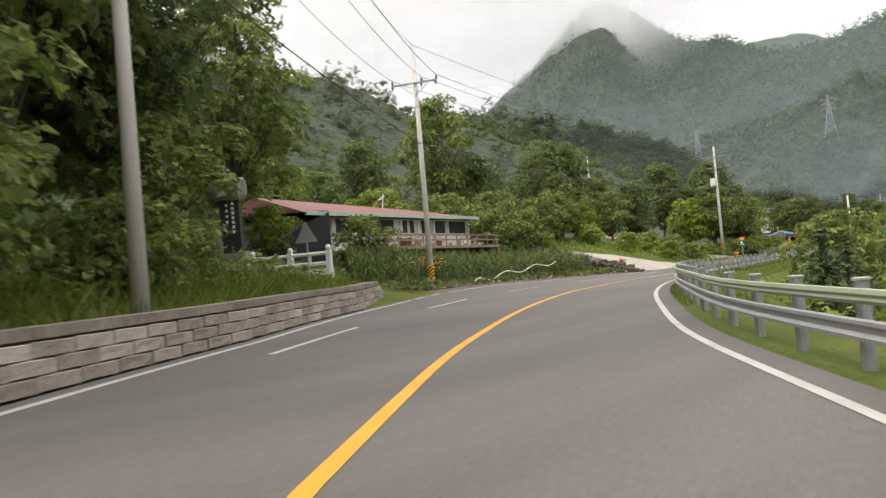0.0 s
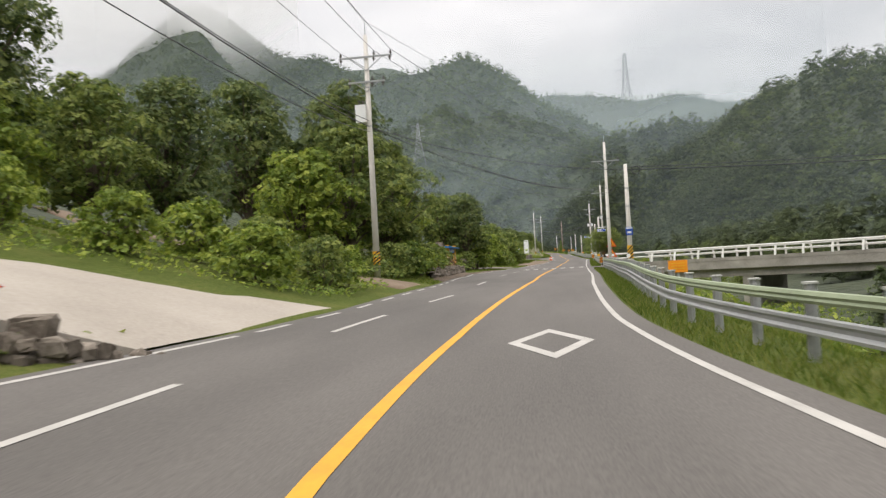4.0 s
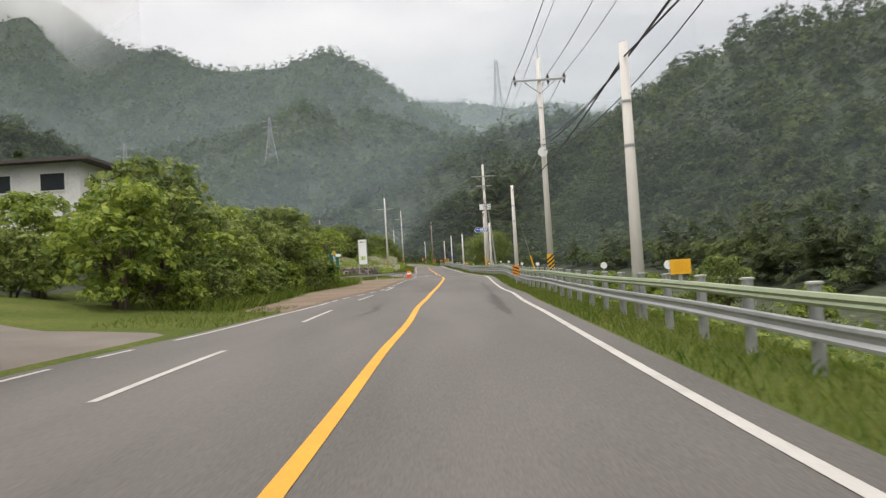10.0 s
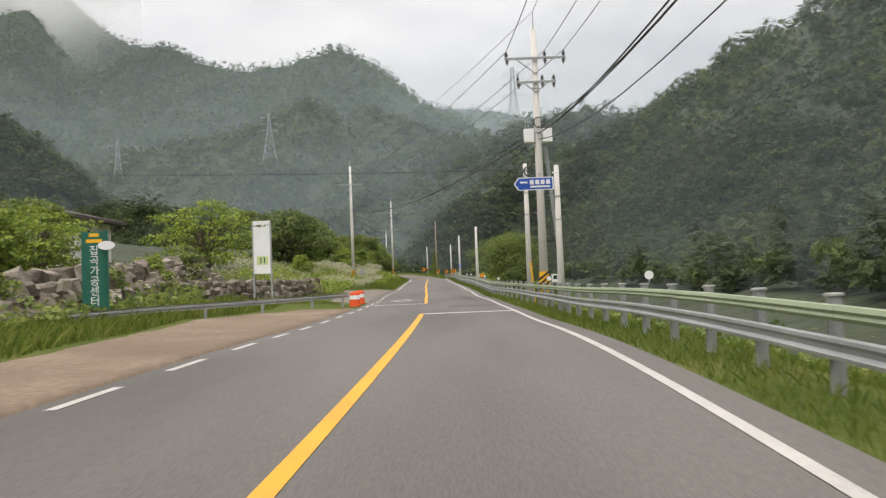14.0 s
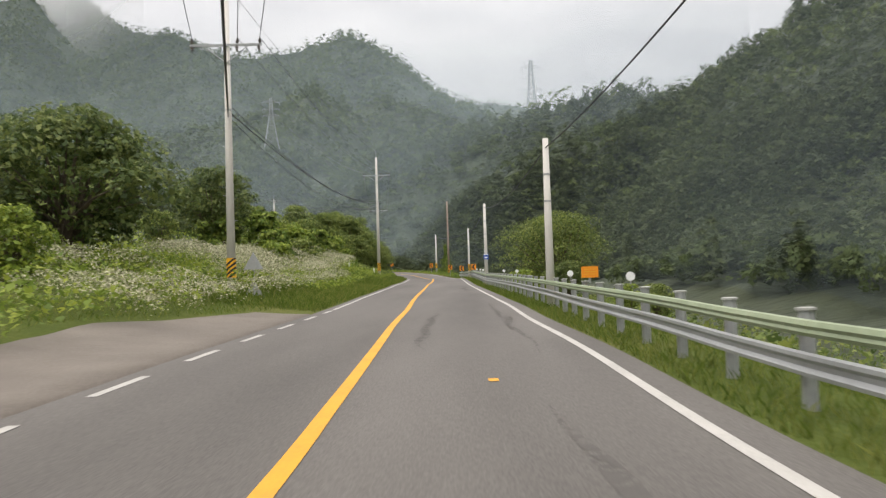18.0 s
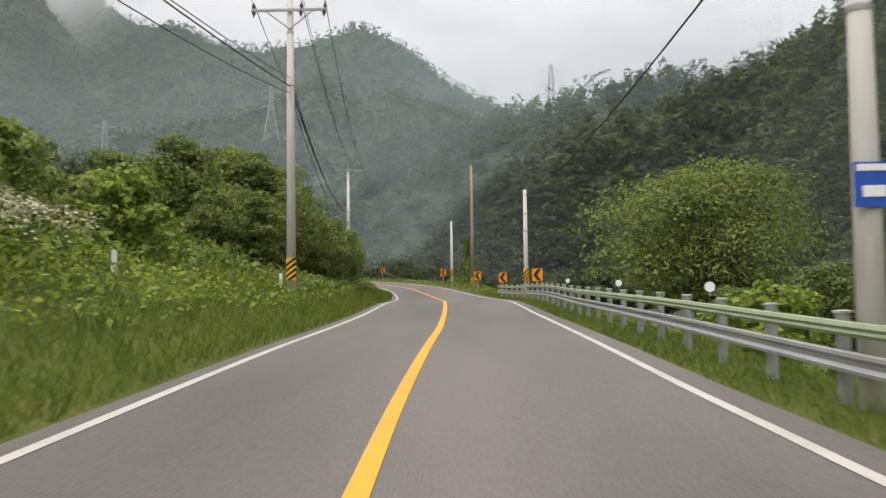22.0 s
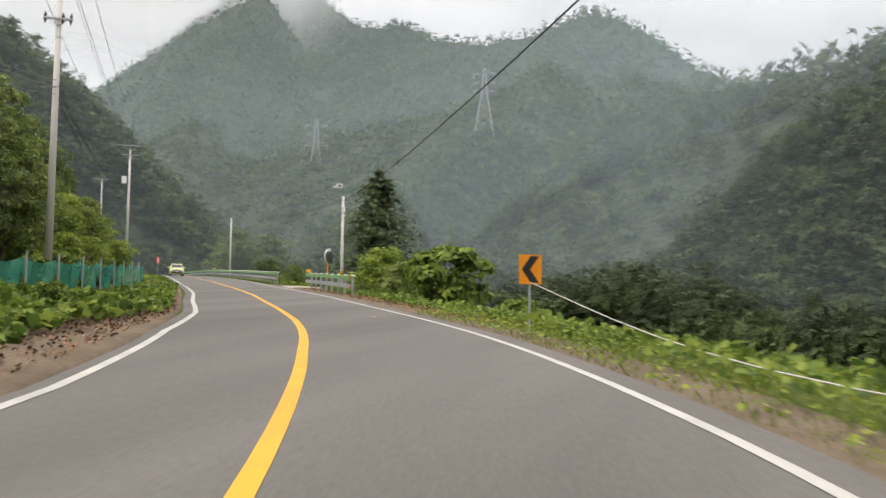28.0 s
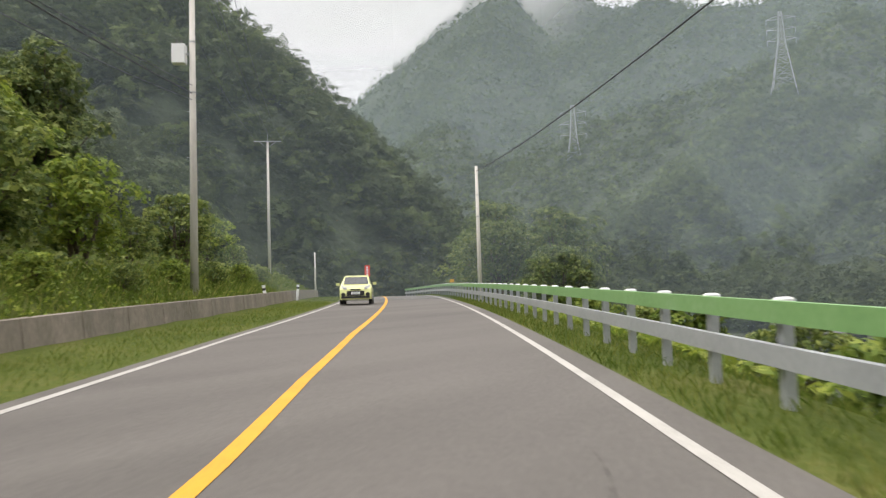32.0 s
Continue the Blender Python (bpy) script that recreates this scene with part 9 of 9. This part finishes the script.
leaf_bank(6000, 270, 345, lambda u, s: left_line(s) - 5.5 - 12 * u, 1.0, 0.2, M["leaf_light"], "undergrowth", "weeds on a grassy slope")
leaf_bank(6500, 310, 346, lambda u, s: left_line(s) - 4.8 - 9 * u, 1.3, 0.19, M["leaf_vine"], "creeper", "yellow-green creeper over a roadside bank")
leaf_bank(6500, 284, 322, lambda u, s: left_line(s) - 2.0 - 6 * u, 0.8, 0.12, M["leaf_light"], "low_plants", "tall yellow-green weeds on a roadside bank")
leaf_bank(2600, 312, 346, lambda u, s: left_line(s) - 1.6 - 5 * u, 0.5, 0.12, M["leaf_light"], "low_plants", "weeds on a grassy roadside bank")
leaf_bank(3500, 330, 366, lambda u, s: left_line(s) - 2.2 - 5 * u, 0.9, 0.18, M["leaf"], "undergrowth", "weeds at the foot of a thicket")
leaf_bank(2600, 447, 480, lambda u, s: left_line(s) - tab(s, 453, 1.6, 456, 3.4) - 4 * u, 0.45, 0.12, M["leaf_light"], "low_plants", "rough weeds on a grassy roadside")
leaf_bank(3000, 452, 530, lambda u, s: left_line(s) - 3.3 - 2.6 * u, 0.45, 0.11, M["leaf_light"], "low_plants", "bright weeds hanging over a low wall")
leaf_bank(4200, 440, 530, lambda u, s: left_line(s) - 5.2 - 6 * u, 1.1, 0.2, M["leaf"], "undergrowth", "undergrowth above a low wall")
leaf_bank(6500, 180, 240, lambda u, s: tab(s, 180, -9.4, 196, -9.2, 206, -8.4, 216.5, -9.4, 240, -11) - 5 * u, 0.9, 0.2, M["leaf"], "undergrowth", "weeds on a stone bank")
leaf_bank(5000, 372, 414, lambda u, s: left_line(s) - 0.5 - 1.6 * u, 0.05, 0.05, M["brown_leaf"], "dead_leaves", "dead brown leaves on bare soil")
leaf_bank(3000, 404, 437, lambda u, s: right_line(s) + 0.6 + 1.8 * u, 0.05, 0.045, M["brown_leaf"], "dead_leaves", "dead leaves on a bare verge")
leaf_bank(8000, 145, 360, lambda u, s: right_line(s) + 3.5 + 13 * u, 0.9, 0.28, M["leaf"], "undergrowth", "weeds in a river meadow")
leaf_bank(4000, 0, 128, lambda u, s: right_line(s) + 3.5 + 18 * u, 0.8, 0.28, M["leaf_light"], "undergrowth", "weeds in a river meadow")


def flower_patch(n, s0, s1, dfun, up, label, size=0.1):
    """Small white heads over the tops of waist-high plants, in clumps."""
    pos, nor = np.zeros((n, 3)), np.zeros((n, 3))
    k = 0
    for i in range(n):
        s = RNG.uniform(s0, s1)
        d = dfun(RNG.random(), s)
        q = P(s, d, rel(s, d))
        hum = noise.noise(Vector((q.x * 0.4, q.y * 0.4, 4)))
        if hum < -0.2 + 0.25 * RNG.random():
            continue
        top = up * (0.75 + 0.5 * hum)
        pos[k] = (q.x, q.y, q.z + top - abs(RNG.normal(scale=0.22)))
        nor[k] = (RNG.normal(scale=0.5), RNG.normal(scale=0.5), 1)
        k += 1
    v, f = leaf_quads(pos[:k], nor[:k], np.full(k, size), 1.0, 0)
    return tagged(fast_mesh("flowers", v, f, M["flower"]), label, "flowers", kind="stuff")


flower_patch(40000, 279, 316, lambda u, s: -6.4 - 6.0 * u, 1.5, "mass of small white flower heads on a grassy bank", 0.062)
flower_patch(11000, 252, 276, lambda u, s: -9.5 - 6 * u, 1.1, "mass of small white flower heads on a grassy bank", 0.06)
flower_patch(3500, 226, 250, lambda u, s: -12 - 4 * u, 1.0, "scattered white flower heads on a bank")
flower_patch(22000, 262, 306, lambda u, s: -5.7 - 3.4 * u, 0.95, "mass of small white flower heads on a grassy bank", 0.055)
leaf_bank(11000, 252, 316, lambda u, s: -6.4 - 6.8 * u, 1.35, 0.14, M["leaf_light"], "undergrowth", "stems and leaves under white flowers")


def maize(n):
    """Stalks with long arching leaves, a dense field of them."""
    vs = []
    for i in range(n):
        s = RNG.uniform(39, 64.5)
        d = left_line(s) - 1.5 - 4.0 * RNG.random()
        if 40 < s < 45.6 and d > -10.8:
            continue
        q = np.array(P(s, d, rel(s, d)))
        h = RNG.uniform(1.2, 1.75)
        vs.append([q + (-0.015, 0, 0), q + (0.015, 0, 0), q + (0.01, 0, h), q + (-0.01, 0, h)])
        for k in range(7):
            a = RNG.uniform(0, 2 * math.pi)
            o, w = np.array([math.cos(a), math.sin(a), 0]), np.array([-math.sin(a), math.cos(a), 0]) * 0.038
            z = h * (0.2 + 0.11 * k)
            ln = RNG.uniform(0.3, 0.5)
            b, m, e = q + (0, 0, z), q + o * ln * 0.5 + (0, 0, z + 0.25), q + o * ln + (0, 0, z + RNG.uniform(-0.05, 0.15))
            vs.append([b - w * 0.6, b + w * 0.6, m + w, m - w])
            vs.append([m - w, m + w, e + w * 0.2, e - w * 0.2])
    v = np.array(vs).reshape(-1, 3)
    return tagged(fast_mesh("maize", v, np.arange(len(v)).reshape(-1, 4), M["leaf_dark"]), "dense maize plants in a field before a house", "crop", kind="stuff")


maize(1000)
leaf_bank(3000, 37, 68, lambda u, s: left_line(s) - 0.9 - 1.6 * u, 0.5, 0.16, M["leaf_dark"], "low_plants", "leafy vegetable rows at a field's edge")
leaf_bank(2600, 140, 152, lambda u, s: -10.8 - 5 * u, 1.3, 0.16, M["brown_leaf"], "undergrowth", "brown withered creeper behind a bus shelter")
leaf_bank(3600, 108, 134, lambda u, s: left_line(s) - 1.5 - 3 * u, 1.5, 0.15, M["brown_leaf"], "undergrowth", "brown withered creeper on a bank")
leaf_bank(1800, 143, 153, lambda u, s: -10.0 - 5 * u, 1.2, 0.18, M["leaf"], "undergrowth", "green weeds behind a bus shelter")
flower_patch(900, 118, 128, lambda u, s: left_line(s) - 1.3 - 1.0 * u, 0.7, "low white flowers above a stone wall", 0.07)
_fl = flower_patch(2200, 108, 118, lambda u, s: left_line(s) - 1.4 - 1.6 * u, 0.75, "mass of red flowers above a stone wall", 0.08)
_fl.data.materials[0] = mat("red_flower_heads", (0.50, 0.05, 0.055), 0.8, (0.32, 0.03, 0.04), (0.62, 0.10, 0.10), 1, 5, island=0.4, translucent=0.2)
blades(6000, 423, 452, lambda u, s: left_line(s) - tab(s, 420, 1.6, 438, 4.2, 446, 1.0) - 4 * u, 0.08, 0.35, 0.008, M["grass"], "grass", "rough grass behind a farm entrance")
leaf_bank(2200, 421, 452, lambda u, s: left_line(s) - tab(s, 420, 1.6, 438, 4.4, 446, 1.4) - 4 * u, 0.5, 0.12, M["leaf_light"], "low_plants", "weeds behind a farm entrance")
leaf_bank(5200, 74, 91, lambda u, s: left_line(s) - 1.0 - 13 * u, 0.55, 0.13, M["leaf_light"], "low_plants", "weeds and grass on a slope beside a driveway", keep=lambda s, d: d < -5.0 - (82 - s) * 0.95)
leaf_bank(1600, 60, 71, lambda u, s: left_line(s) - 0.8 - 2.2 * u, 0.45, 0.11, M["leaf"], "low_plants", "weeds at the foot of a stone bank")
blades(9000, 238, 272, lambda u, s: tab(s, 238, -4.9, 245, -7.0, 262, -7.4, 272, -4.2) - 2.6 * u, 0.06, 0.2, 0.006, M["grass"], "grass", "yellowing grass below a stone wall")
